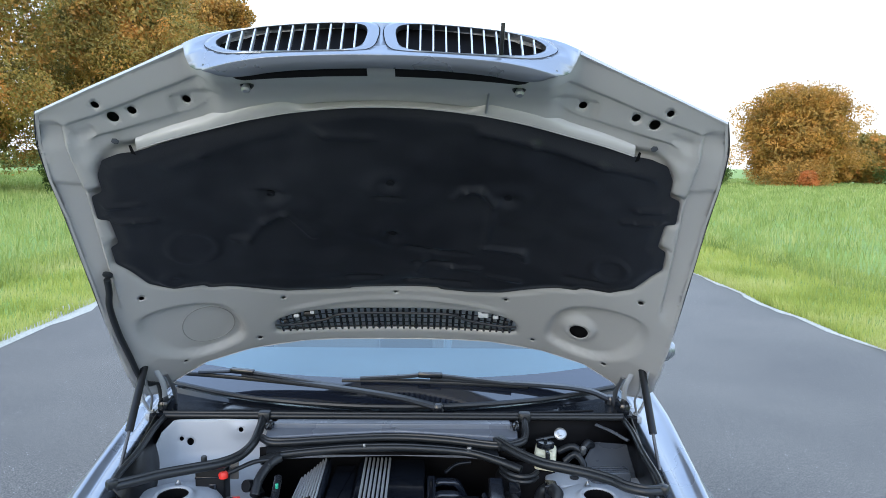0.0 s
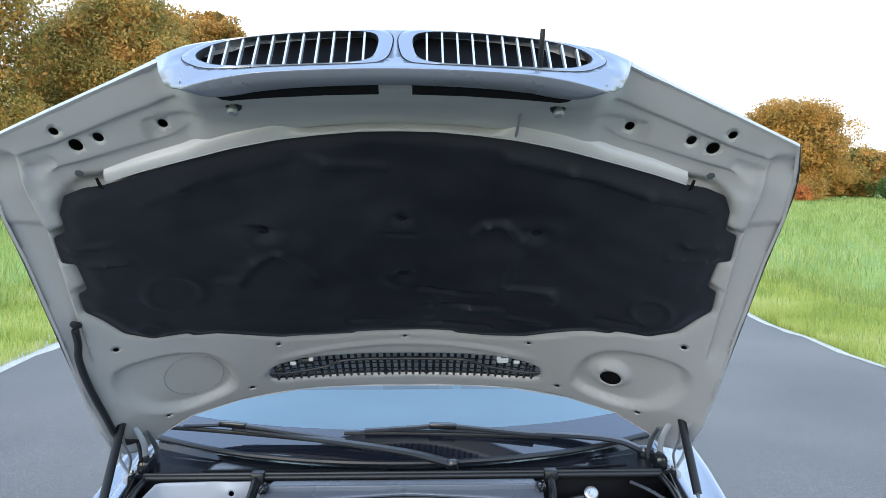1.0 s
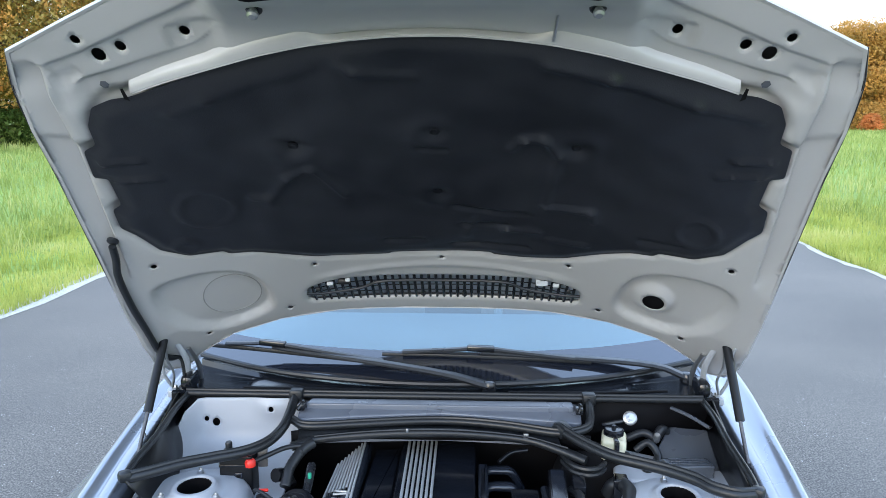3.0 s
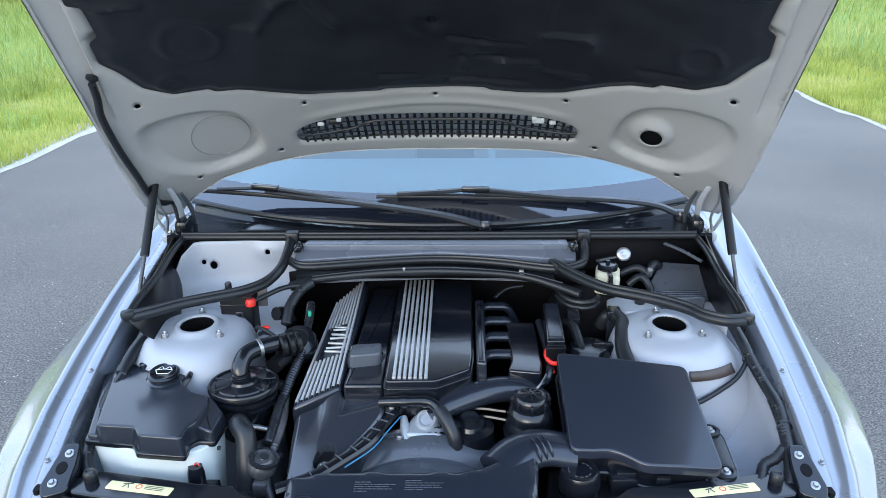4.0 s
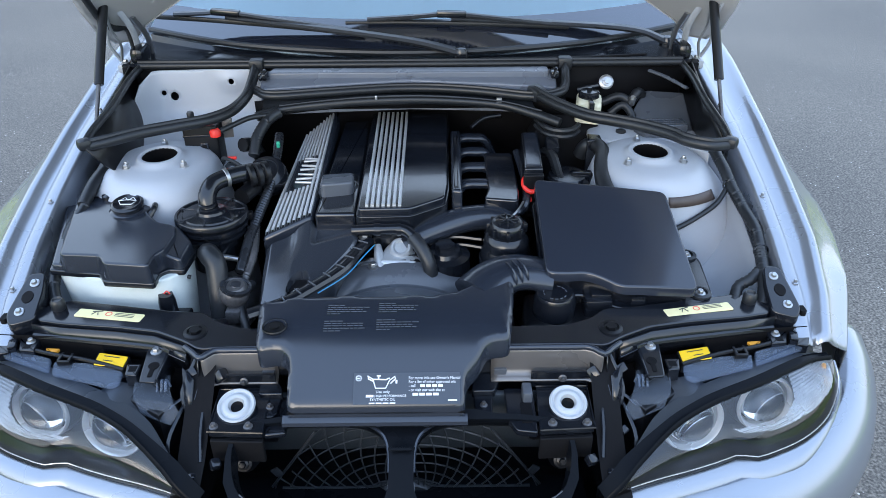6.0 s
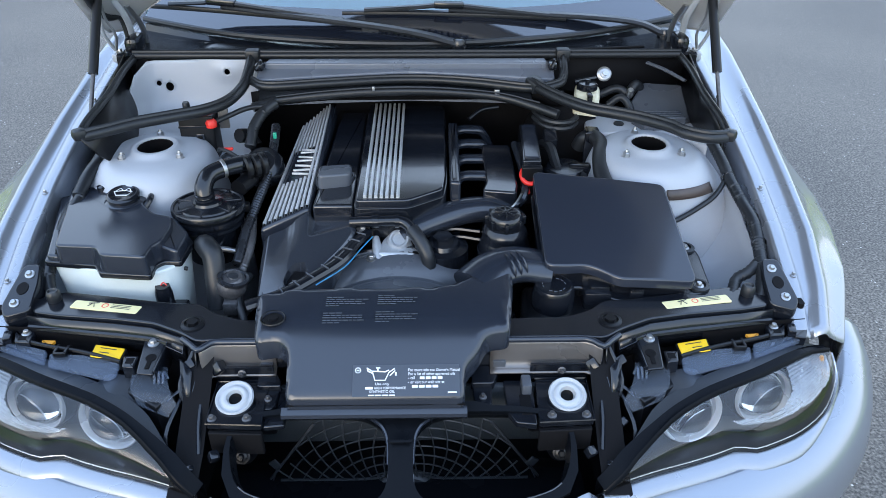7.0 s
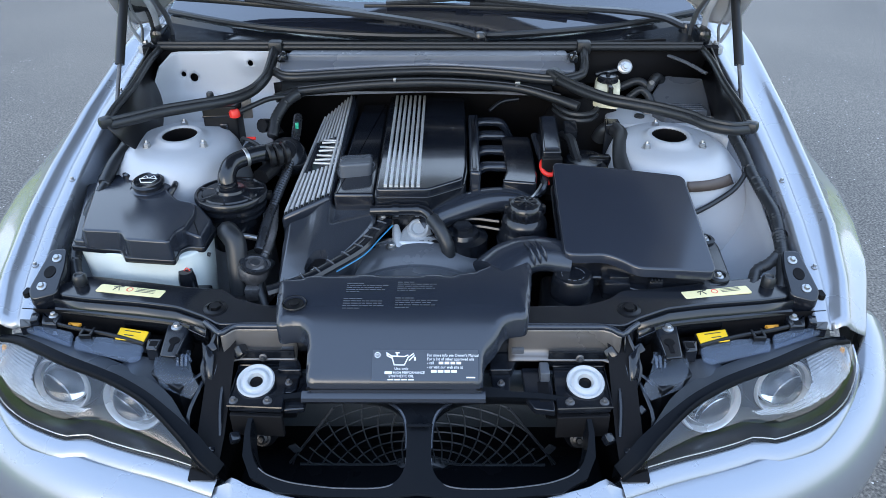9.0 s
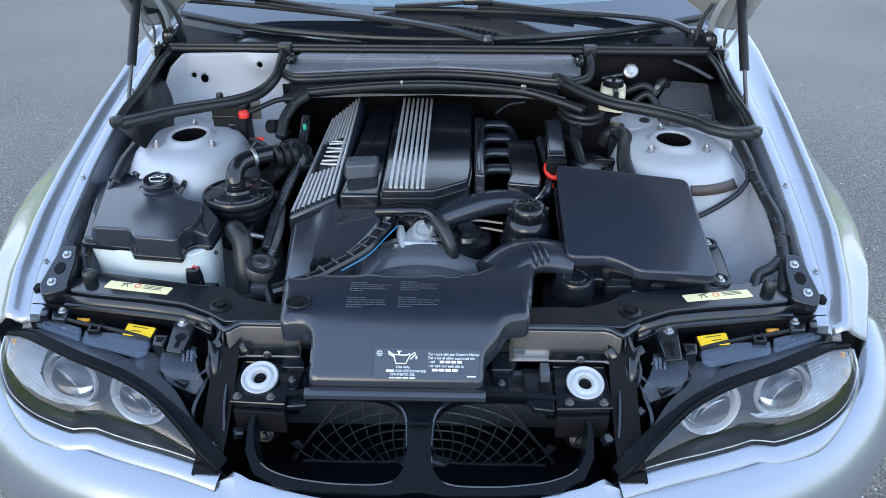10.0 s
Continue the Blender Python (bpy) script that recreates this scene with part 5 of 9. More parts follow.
for s_ in (-1, 1):
    # apron between wing and tower
    rows = []
    for j in range(25):
        y = 0.36 + 0.80 * j / 24
        x, z = ridge(y)
        rows.append([(s_ * (x - 0.087), y, z - 0.05), (s_ * (x - 0.092), y, z - 0.09), (s_ * (x - 0.105), y, z - 0.12), (s_ * (x - 0.15), y, min(z - 0.16, 0.70)), (s_ * (x - 0.20), y, 0.66), (s_ * (x - 0.24), y, 0.60), (s_ * (x - 0.25), y, 0.42)])
    ap = part("inner_wing", loft(rows), BAY, car, "silver painted inner wing" if s_ > 0 else "silver painted inner wing, mostly hidden", 60)
    ap.modifiers.new("t", "SOLIDIFY").thickness = 0.003
    # suspension tower
    tm = Matrix.Translation((s_ * 0.535 - (0.014 if s_ > 0 else 0), 0.79, 0)) @ Matrix.Diagonal((1, 1.08, 1, 1))
    tw = lathe([(0.0365, 0.849), (0.0368, 0.852), (0.0378, 0.8535), (0.044, 0.8538), (0.0475, 0.852), (0.051, 0.8455), (0.066, 0.843), (0.092, 0.840), (0.108, 0.832), (0.120, 0.815), (0.128, 0.79), (0.138, 0.74), (0.150, 0.68), (0.165, 0.60), (0.17, 0.45)], 40, tm)
    # slight lean and outward widening where it joins the wing
    for v in tw.verts:
        if v.co.x * s_ > 0.55:
            v.co.x += s_ * max(0, 0.845 - v.co.z) * 0.5 * (abs(v.co.x) - 0.55) / 0.1
    tower = part("suspension_tower", tw, BAY, car, "silver domed suspension tower with open centre", 55)
    # Near-black inner wall and strut top put the opening's shade into colour.
    part("strut_top", lathe([(0.0365, 0.850), (0.043, 0.80), (0.022, 0.79), (0.02, 0.802), (0.0, 0.80)], 28, tm), DEEP, tower)
    for a in (100, 215, 330):
        ca, sa = math.cos(radians(a)), math.sin(radians(a))
        px, py = s_ * 0.535 - (0.014 if s_ > 0 else 0) + 0.070 * ca, 0.79 + 0.075 * sa
        b = part("stud", lathe([(0.0035, 0.838), (0.0035, 0.855), (0.0025, 0.857), (0, 0.857)], 10, Matrix.Translation((px, py, 0))), STEEL, tower)
        part("nut", lathe([(0.011, 0.840), (0.011, 0.8430), (0.0075, 0.8435), (0.0075, 0.8505), (0.006, 0.852), (0, 0.852)], 6, Matrix.Translation((px, py, 0))), STEEL, b)
    # side board behind the tower up to the hinge
    part("side_board", loft([[(s_ * 0.685, 1.10, 0.95), (s_ * 0.665, 0.90, 0.925), (s_ * 0.645, 0.70, 0.905)], [(s_ * 0.665, 1.09, 0.88), (s_ * (0.64 if s_ < 0 else 0.66), 0.90, 0.86), (s_ * (0.625 if s_ < 0 else 0.648), 0.72 if s_ < 0 else 0.74, 0.86 if s_ < 0 else 0.885)], [(s_ * (0.64 if s_ < 0 else 0.66), 1.07, 0.76), (s_ * (0.62 if s_ < 0 else 0.66), 0.92, 0.76), (s_ * (0.60 if s_ < 0 else 0.655), 0.80, 0.78 if s_ < 0 else 0.86)]]), MATTE, car, "black plastic side board").modifiers.new("t", "SOLIDIFY").thickness = 0.004

# flat shelf joining tower and bulkhead on the right, with a dark plug
part("tower_shelf", prism(rounded([(0.405, 0.905), (0.44, 0.875), (0.47, 0.878), (0.56, 0.885), (0.61, 0.86), (0.66, 0.80), (0.668, 0.93), (0.43, 1.05)], 0.02), 0.70, lambda x, y: 0.838, 0.006), BAY, car, "silver shelf behind the suspension tower")
part("plug", lathe([(0.012, 0.838), (0.012, 0.841), (0.009, 0.843), (0, 0.843)], 16, Matrix.Translation((0.487, 0.925, 0))), RUBBER, car)
# left-hand cowl corner: silver panel with holes, its wall curving into a floor
WALL = [(-0.02, 0.84, 0.780), (0.10, 0.95, 0.796), (0.16, 1.01, 0.812), (0.21, 1.045, 0.840), (0.26, 1.060, 0.880), (0.34, 1.069, 0.948)]


WALL_FINE = [(p.x, p.y, p.z) for p in catmull(WALL, 6)]


def corner_panel(x, v):
    y, z = lerp_table(v, [(a, b) for a, b, _ in WALL_FINE]), lerp_table(v, [(a, c) for a, _, c in WALL_FINE])
    side = smooth01((-0.60 - x) / 0.07)
    boss = 0.010 * math.exp(-(math.hypot(x + 0.432, (z - 0.921) * 1.2) / 0.028) ** 2)
    return Vector((x, y - 0.05 * side - boss, z + 0.015 * side * smooth01((0.25 - v) / 0.1) + 0.003 * noise.noise(Vector((x * 6, v * 8, 3)))))


HOLE3 = [ellipse(-0.575, 0.2645, 0.010, 0.0125, 14), ellipse(-0.600, 0.274, 0.0065, 0.008, 12), ellipse(-0.432, 0.307, 0.0065, 0.008, 12)]
part("cowl_corner_panel", sheet([(-0.665, 0.25), (-0.66, 0.05), (-0.64, -0.02), (-0.36, -0.02), (-0.36, 0.338), (-0.62, 0.338), (-0.645, 0.31)], corner_panel, 0.008, HOLE3), BAY, car, "silver cowl corner panel with round holes", 60).modifiers.new("t", "SOLIDIFY").thickness = 0.003
# Near-black slab for the shade behind the cowl panel's holes.
part("hole_shade_sheet", block(0.27, 0.004, 0.10, 0, up(-0.52, 1.083, 0.85)), DEEP, car)

# cowl box (cabin air filter housing)
cowl = part("cowl_box", prism(rounded([(-0.352, 0.990), (-0.20, 1.006), (0, 1.022), (0.20, 1.006), (0.342, 0.990), (0.345, 1.062), (-0.352, 1.062)], 0.012), 0.86, lambda x, y: 0.925 + 0.30 * max(0, y - 0.995), 0.004), COWLPLASTIC, car, "satin black cabin air filter housing")
part("housing_lid", prism(rounded([(-0.338, 1.030), (0.328, 1.030), (0.325, 1.060), (-0.328, 1.060)], 0.006), 0.935, lambda x, y: 0.9485 + 0.10 * (y - 1.03), 0.003), COWLPLASTIC, cowl)
for x in (-0.345, 0.338):
    part("latch", merge(block(0.018, 0.03, 0.016, 0.003, up(x, 1.02, 0.938)), tube([(x - 0.006, 1.0, 0.945), (x + 0.004, 1.02, 0.958), (x, 1.04, 0.95)], 0.004, 6)), PLASTIC, cowl)
writing("housing_mark", "= =", 0.010, up(-0.01, 1.024, 0.938, 17), PRINTDIM, cowl)


def seal(name, pts, r=0.012, parent=None, label="black rubber weather seal"):
    ob = part(name, merge(tube(pts, r * 0.86, 12, 6, flat=0.9), tube([(p[0], p[1] - r * 0.15, p[2] + r * 0.78) for p in pts], r * 0.36, 8, 6)), RUBBER, car, label)
    return ob


seal("rear_seal", [(-0.655, 1.082, 0.952), (-0.3, 1.078, 0.953), (0, 1.078, 0.953), (0.3, 1.078, 0.953), (0.655, 1.082, 0.952)])
seal("side_seal", [(-0.652, 1.085, 0.948), (-0.656, 1.0, 0.940), (-0.650, 0.88, 0.928), (-0.652, 0.77, 0.919), (-0.650, 0.712, 0.912)], 0.0095)
seal("side_seal", [(0.655, 1.085, 0.948), (0.660, 1.0, 0.940), (0.655, 0.88, 0.928), (0.655, 0.76, 0.918), (0.650, 0.696, 0.912)], 0.0095)
seal("corner_seal", [(-0.645, 0.715, 0.906), (-0.609, 0.736, 0.908), (-0.56, 0.769, 0.910), (-0.497, 0.803, 0.910), (-0.433, 0.838, 0.910), (-0.395, 0.891, 0.910), (-0.379, 0.966, 0.914), (-0.374, 1.02, 0.930), (-0.372, 1.07, 0.950)], 0.0145)
seal("front_seal", [(-0.360, 0.995, 0.918), (-0.32, 0.972, 0.914), (-0.2, 0.985, 0.916), (-0.08, 1.002, 0.917), (0, 1.008, 0.917), (0.08, 1.002, 0.917), (0.171, 0.985, 0.916), (0.284, 0.955, 0.914), (0.345, 0.97, 0.918), (0.362, 1.0, 0.925), (0.366, 1.03, 0.938), (0.368, 1.07, 0.95)], 0.0125)
seal("corner_seal", [(0.285, 0.968, 0.920), (0.332, 0.903, 0.914), (0.386, 0.843, 0.912), (0.441, 0.811, 0.912), (0.494, 0.780, 0.912), (0.543, 0.739, 0.912), (0.567, 0.707, 0.911), (0.607, 0.686, 0.910), (0.645, 0.694, 0.908)], 0.0150)
part("seal_wedge", moved(block(0.034, 0.040, 0.030, 0.007), up(0.290, 0.966, 0.905, 12, 0, 32)), RUBBER, car)
for s_ in (-1, 1):
    part("seal_joint", block(0.034, 0.03, 0.03, 0.006, up(s_ * 0.369, 1.072, 0.940)), RUBBER, car)
    part("seal_end", block(0.028, 0.026, 0.024, 0.008, up(s_ * 0.650, 0.712 if s_ < 0 else 0.694, 0.900, 0, 0, -s_ * 35)), RUBBER, car)
# cable duct under the seal
part("cable_duct", tube([(-0.352, 0.93, 0.880), (-0.30, 0.955, 0.888), (-0.2, 0.965, 0.896), (-0.08, 0.968, 0.903), (0.05, 0.97, 0.903), (0.2, 0.965, 0.893), (0.28, 0.935, 0.882), (0.34, 0.90, 0.872)], 0.012, 10, flat=0.9), RUBBER, car, "black cable duct below the cowl")
part("duct_apron", loft([[(-0.34, 0.968, 0.908), (-0.2, 0.982, 0.908), (-0.08, 0.998, 0.909), (0.05, 0.999, 0.909), (0.17, 0.982, 0.908), (0.28, 0.952, 0.906)], [(-0.34, 0.932, 0.882), (-0.2, 0.964, 0.897), (-0.08, 0.967, 0.904), (0.05, 0.969, 0.904), (0.2, 0.962, 0.894), (0.29, 0.925, 0.882)]]), RUBBER, car).modifiers.new("t", "SOLIDIFY").thickness = 0.003
part("duct_lip", tube([(-0.30, 0.946, 0.900), (-0.2, 0.955, 0.908), (-0.08, 0.958, 0.915), (0.05, 0.96, 0.915), (0.2, 0.955, 0.905), (0.3, 0.92, 0.893)], 0.0022, 6), RUBBER, car)
part("duct_clip", block(0.006, 0.006, 0.009, 0.001, up(-0.078, 0.955, 0.910)), STEEL, car)
part("duct_clip", block(0.012, 0.010, 0.012, 0.001, up(0.205, 0.96, 0.898)), STEEL, car)
# near-black sheet stands in for the shaded void below the duct
part("duct_void_shade", loft([[(x, 1.012 - 0.3 * max(0, abs(x) - 0.2), z) for x in [-0.36 + 0.72 * k / 12 for k in range(13)]] for z in (0.905, 0.885, 0.868)]), DEEP, car).modifiers.new("t", "SOLIDIFY").thickness = 0.006

# ---- scuttle, windscreen, wipers, cabin ----
def glass_base(x):
    return 1.158 + 0.30 * x * x + 0.10 * max(0, abs(x) - 0.45), 0.957 + 0.03 * x * x


def ws(x, v):
    """The windscreen: across, and 0 at the base to 1 at the roof."""
    y0, z0 = glass_base(x)
    xe = x * (1 - 0.23 * v)
    y1, z1 = 2.06 - 0.02 * 0 + 0.18 * x * x * 0, 1.345 - 0.10 * x * x
    bulge = 0.035 * math.sin(math.pi * v)
    return Vector((xe, y0 + (y1 - y0) * v - bulge * 0.45, z0 + (z1 - z0) * v + bulge))


rows = [[ws(-0.705 + 1.41 * i / 24, j / 12) for i in range(25)] for j in range(13)]
screen = part("windscreen", loft(rows), WINDOW, car, "tinted windscreen reflecting the sky", 60)
screen.visible_shadow = False
# Glossy black band over the screen's foot, its height fitted to the camera's view.
part("screen_foot_band", loft([[ws(-0.70 + 1.4 * i / 24, v) + Vector((0, -0.001, 0.003)) for i in range(25)] for v in (0.0, 0.04, 0.08, 0.108)]), GLOSSBLACK, screen)
part("screen_seal", tube([ws(-0.70 + 1.4 * i / 12, -0.004) + Vector((0, -0.004, 0.003)) for i in range(13)], 0.008, 8, 4), RUBBER, car, "black windscreen base seal")
# scuttle panel
rows = []
for i in range(33):
    x = -0.70 + 1.4 * i / 32
    yb, zb = glass_base(x)
    rows.append([(x, 1.088, 0.948), (x, 1.10, 0.952), (x, 1.112, 0.946), (x, yb - 0.035 * (1 - abs(x)) - 0.006, 0.945), (x, yb - 0.012, zb - 0.010), (x, yb + 0.02, zb - 0.012)])
scuttle = part("scuttle_panel", loft(rows), PLASTIC, car, "black plastic scuttle panel below the windscreen")
# Near-black beads for the shade in the scuttle's slots.
part("scuttle_slot", tube([(-0.52, 1.122, 0.952), (-0.3, 1.118, 0.952), (-0.05, 1.115, 0.952)], 0.006, 8, flat=0.6), DEEP, scuttle)
part("scuttle_slot", tube([(0.17, 1.115, 0.952), (0.4, 1.12, 0.952), (0.58, 1.135, 0.954)], 0.006, 8, flat=0.6), DEEP, scuttle)
part("side_corner_trim", block(0.034, 0.07, 0.040, 0.012, up(0.668, 1.14, 0.945)), PLASTIC, car)
part("side_corner_trim", block(0.034, 0.07, 0.040, 0.012, up(-0.668, 1.14, 0.945)), PLASTIC, car)


def wiper(pivot, elbow, joint, tip_a, tip_b):
    arm = part("wiper", tube([pivot, elbow, joint], lambda t: 0.0185 - 0.0065 * t, 8, flat=0.55), WIPERARM, car, "black windscreen wiper")
    part("pivot_cap", lathe([(0.018, -0.012), (0.018, 0.004), (0.014, 0.012), (0.006, 0.014), (0, 0.014)], 18, Matrix.Translation(pivot)), PLASTIC, arm)
    a, b, j = Vector(tip_a), Vector(tip_b), Vector(joint)
    part("blade", tube([a, a.lerp(b, 0.3) + Vector((0, -0.003, 0.004)), a.lerp(b, 0.7) + Vector((0, -0.003, 0.004)), b], 0.005, 8, flat=1.3), RUBBER, arm)
    part("blade_frame", tube([a.lerp(b, 0.1) + Vector((0, -0.006, 0.012)), j.lerp(a, 0.3) + Vector((0, -0.004, 0.010)), j + Vector((0, -0.004, 0.012)), j.lerp(b, 0.4) + Vector((0, -0.004, 0.010)), a.lerp(b, 0.92) + Vector((0, -0.006, 0.010))], 0.0105, 8, flat=0.6), WIPERARM, arm)
    d = (b - a).normalized()
    part("blade_clip", block(0.075, 0.02, 0.016, 0.004, Matrix.Translation(j + Vector((0, -0.006, 0.004))) @ Vector((1, 0, 0)).rotation_difference(d).to_matrix().to_4x4()), PLASTIC, arm)


wiper((0.122, 1.135, 0.962), (-0.04, 1.165, 0.990), (-0.47, 1.24, 1.026), (-0.66, 1.27, 1.020), (-0.12, 1.20, 0.990))
wiper((0.655, 1.225, 0.960), (0.53, 1.24, 0.992), (0.10, 1.24, 1.018), (-0.17, 1.245, 1.006), (0.40, 1.235, 0.995))

part("dashboard", loft([[(x, y, z) for x in (-0.72, -0.3, 0, 0.3, 0.72)] for y, z in ((1.30, 0.93), (1.5, 0.97), (1.75, 0.985), (1.88, 0.95), (1.92, 0.75))]), DASH, car, "dashboard behind the windscreen, sky haze in its blue-grey")
for x in (-0.36, 0.36):
    st = part("front_seat", prism(rounded([(x - 0.24, 2.3), (x + 0.24, 2.3), (x + 0.24, 2.42), (x - 0.24, 2.42)], 0.05), 0.5, 1.08, 0.05), SEAT, car, "pale grey leather front seat")
    part("headrest", block(0.26, 0.09, 0.16, 0.04, up(x, 2.40, 1.10)), SEAT, st)
    part("cushion", block(0.48, 0.5, 0.14, 0.05, up(x, 2.08, 0.46)), SEAT, st)
part("rear_bench", block(1.2, 0.15, 0.5, 0.06, up(0, 3.2, 0.55)), SEAT, car, "pale grey rear bench")
part("steering_wheel", moved(lathe([(0.185 + 0.016 * math.cos(a), 0.016 * math.sin(a)) for a in [2 * math.pi * k / 10 for k in range(11)]], 32), up(0.36, 1.98, 0.92, 65)), DASH, car)
part("rear_view_mirror", block(0.22, 0.03, 0.07, 0.02, up(0, 1.88, 1.22)), DASH, car)

# ---- engine ----
def zc(y):
    return 0.820


CC = [(-0.098, 0.606), (0.006, 0.608), (0.076, 0.654), (0.083, 0.72), (0.088, 1.11), (-0.102, 1.11)]
engine = part("engine_cover", prism(CC, 0.62, 0.816, 0.004, r=0.010), GLOSSCOVER, car, "glossy black engine cover with silver ribs")
part("cover_lip", prism(offset_loop([tuple(q[:2]) for q in rounded(CC, 0.010)], -0.004), 0.62, 0.800, 0.002), PLASTIC, engine)
for k in range(7):
    f = k / 6
    xa, xb = -0.0795 + 0.065 * f, -0.0835 + 0.069 * f
    bm = bmesh.new()
    w0, w1 = 0.0036, 0.0034
    v = []
    for x, w, y in [(xa + (xb - xa) * g / 9, w0 + (w1 - w0) * g / 9, y_) for g, y_ in ((0, 0.616), (3, 0.78), (6, 0.94), (9, 1.10))]:
        v.append([bm.verts.new((x - w, y, zc(y) - 0.006)), bm.verts.new((x - w * 0.8, y, zc(y) + 0.0022)), bm.verts.new((x + w * 0.8, y, zc(y) + 0.0022)), bm.verts.new((x + w, y, zc(y) - 0.006))])
    for a, b in zip(v, v[1:]):
        for j in range(3):
            bm.faces.new((a[j], a[j + 1], b[j + 1], b[j]))
    bm.faces.new(v[0])
    part("rib", bm, SILVERPLASTIC, engine, "", 0)
# raised strip right of the plate
part("cover_edge", prism(rounded([(0.090, 0.672), (0.112, 0.668), (0.116, 0.98), (0.093, 0.98)], 0.006), 0.66, 0.822, 0.006), SATIN, engine)
part("edge_groove", prism([(0.095, 0.684), (0.104, 0.684), (0.107, 0.95), (0.099, 0.95)], 0.7, 0.8236, 0.001), PLASTIC, engine)

# left-hand cover with fanned silver ribs and a blank badge
def zl(x, y):
    return 0.790 + 0.11 * (y - 0.63) + 0.36 * min(0, x + 0.20)


left = part("ribbed_cover", prism([(-0.293, 0.605), (-0.190, 0.628), (-0.180, 1.08), (-0.262, 0.99)], 0.60, lambda x, y: zl(x, y) - 0.004, 0.008, r=0.01), SATIN, car, "black cover with fanned silver ribs and badge")
for k in range(9):
    f = k / 8
    xa, xb = -0.284 + 0.086 * f, -0.249 + 0.055 * f
    for y0, y1 in (((0.615 + 0.018 * f, 0.745), (0.865, 0.985 + 0.07 * f)) if 1 <= k <= 6 else ((0.615 + 0.018 * f, 0.985 + 0.07 * f),)):
        bm = bmesh.new()
        v = []
        for q in range(4):
            y = y0 + (y1 - y0) * q / 3
            t = (y - 0.615) / 0.385
            x = xa + (xb - xa) * t
            w = 0.0034 - 0.0010 * t
            v.append([bm.verts.new((x - w, y, zl(x, y) - 0.006)), bm.verts.new((x - w * 0.8, y, zl(x, y) + 0.002)), bm.verts.new((x + w * 0.8, y, zl(x, y) + 0.002)), bm.verts.new((x + w, y, zl(x, y) - 0.006))])
        for a, b in zip(v, v[1:]):
            for j in range(3):
                bm.faces.new((a[j], a[j + 1], b[j + 1], b[j]))
        part("rib", bm, SILVERPLASTIC, left, "", 0)
for k, (y, ln) in enumerate(((0.760, 0.050), (0.775, 0.052), (0.790, 0.050), (0.812, 0.046), (0.824, 0.046), (0.845, 0.044), (0.856, 0.034))):
    x0 = -0.270 + 0.036 * (y - 0.615) / 0.385 + 0.010
    part("badge_bar", block(ln, 0.0055, 0.004, 0.0012, up(x0 + ln / 2, y, zl(x0 + ln / 2, y) - 0.001, 0, 0, 8 if k % 2 else -6)), SILVERPLASTIC, left)
# valley between the covers with the oil filler cap
part("valley_cover", prism(rounded([(-0.184, 0.615), (-0.103, 0.615), (-0.1065, 1.10), (-0.172, 1.10)], 0.006), 0.6, 0.800, 0.006), GLOSSCOVER, engine)
oil = part("oil_cap", merge(lathe([(0.045, 0.0), (0.046, 0.010), (0.040, 0.014), (0.036, 0.022), (0.034, 0.022)], 28, up(-0.147, 0.734, 0.784)),
                            prism(rounded([(-0.180, 0.684), (-0.114, 0.698), (-0.116, 0.760), (-0.184, 0.748)], 0.012), 0.79, lambda x, y: 0.827 - 0.12 * (y - 0.72), 0.006)), GREYPLASTIC, car, "black oil filler cap with a broad grip")

# inlet side: runners, rail panel, wiring box
for k in range(4):
    y = 0.765 + 0.082 * k
    part("inlet_runner", tube([(0.095, y, 0.755), (0.118, y, 0.785), (0.150, y + 0.001, 0.788), (0.176, y + 0.002, 0.782), (0.20, y + 0.002, 0.74)], 0.0145, 16, flat=0.75), SATIN, car, "black inlet runner")
part("inlet_panel", prism(rounded([(0.157, 0.676), (0.226, 0.664), (0.232, 0.70), (0.233, 0.900), (0.168, 0.900), (0.168, 0.72)], 0.008), 0.66, 0.800, 0.004), GLOSSCOVER, car, "satin dark inlet side panel")
part("inlet_edge", tube([(0.245, 0.90, 0.80), (0.252, 0.78, 0.79), (0.250, 0.72, 0.78), (0.235, 0.685, 0.765), (0.19, 0.68, 0.755)], 0.009, 8), SATIN, car)
part("inlet_pipe", tube([(-0.01, 0.600, 0.735), (0.04, 0.625, 0.752), (0.12, 0.658, 0.762), (0.19, 0.668, 0.757), (0.235, 0.66, 0.735)], lambda t: 0.026 + 0.006 * math.sin(t * 3.1), 14, flat=0.8), SATIN, car, "black air pipe across the engine")
box = part("relay_box", prism(rounded([(0.244, 0.735), (0.284, 0.735), (0.294, 0.915), (0.254, 0.915)], 0.005), 0.72, lambda x, y: 0.838 + 0.03 * (y - 0.73), 0.004), PLASTIC, car, "narrow black wiring box")
part("box_lid", prism(rounded([(0.249, 0.745), (0.280, 0.745), (0.289, 0.905), (0.258, 0.905)], 0.004), 0.83, lambda x, y: 0.8425 + 0.03 * (y - 0.73), 0.002), SATIN, box)
part("box_foot", prism(rounded([(0.243, 0.726), (0.286, 0.726), (0.286, 0.74), (0.243, 0.74)], 0.003), 0.74, 0.826, 0.002), MATTE, box)
ring = lathe([(0.019 + 0.0048 * math.cos(a), 0.0048 * math.sin(a)) for a in [2 * math.pi * k / 8 for k in range(9)]], 24, up(0.262, 0.735, 0.804, 35, 0, 0) @ Matrix.Diagonal((1, 1.1, 1, 1)))
part("dipstick_ring", merge(ring, tube([(0.252, 0.725, 0.79), (0.255, 0.722, 0.778), (0.258, 0.72, 0.768)], 0.005, 8)), RED, car, "red dipstick pull ring")
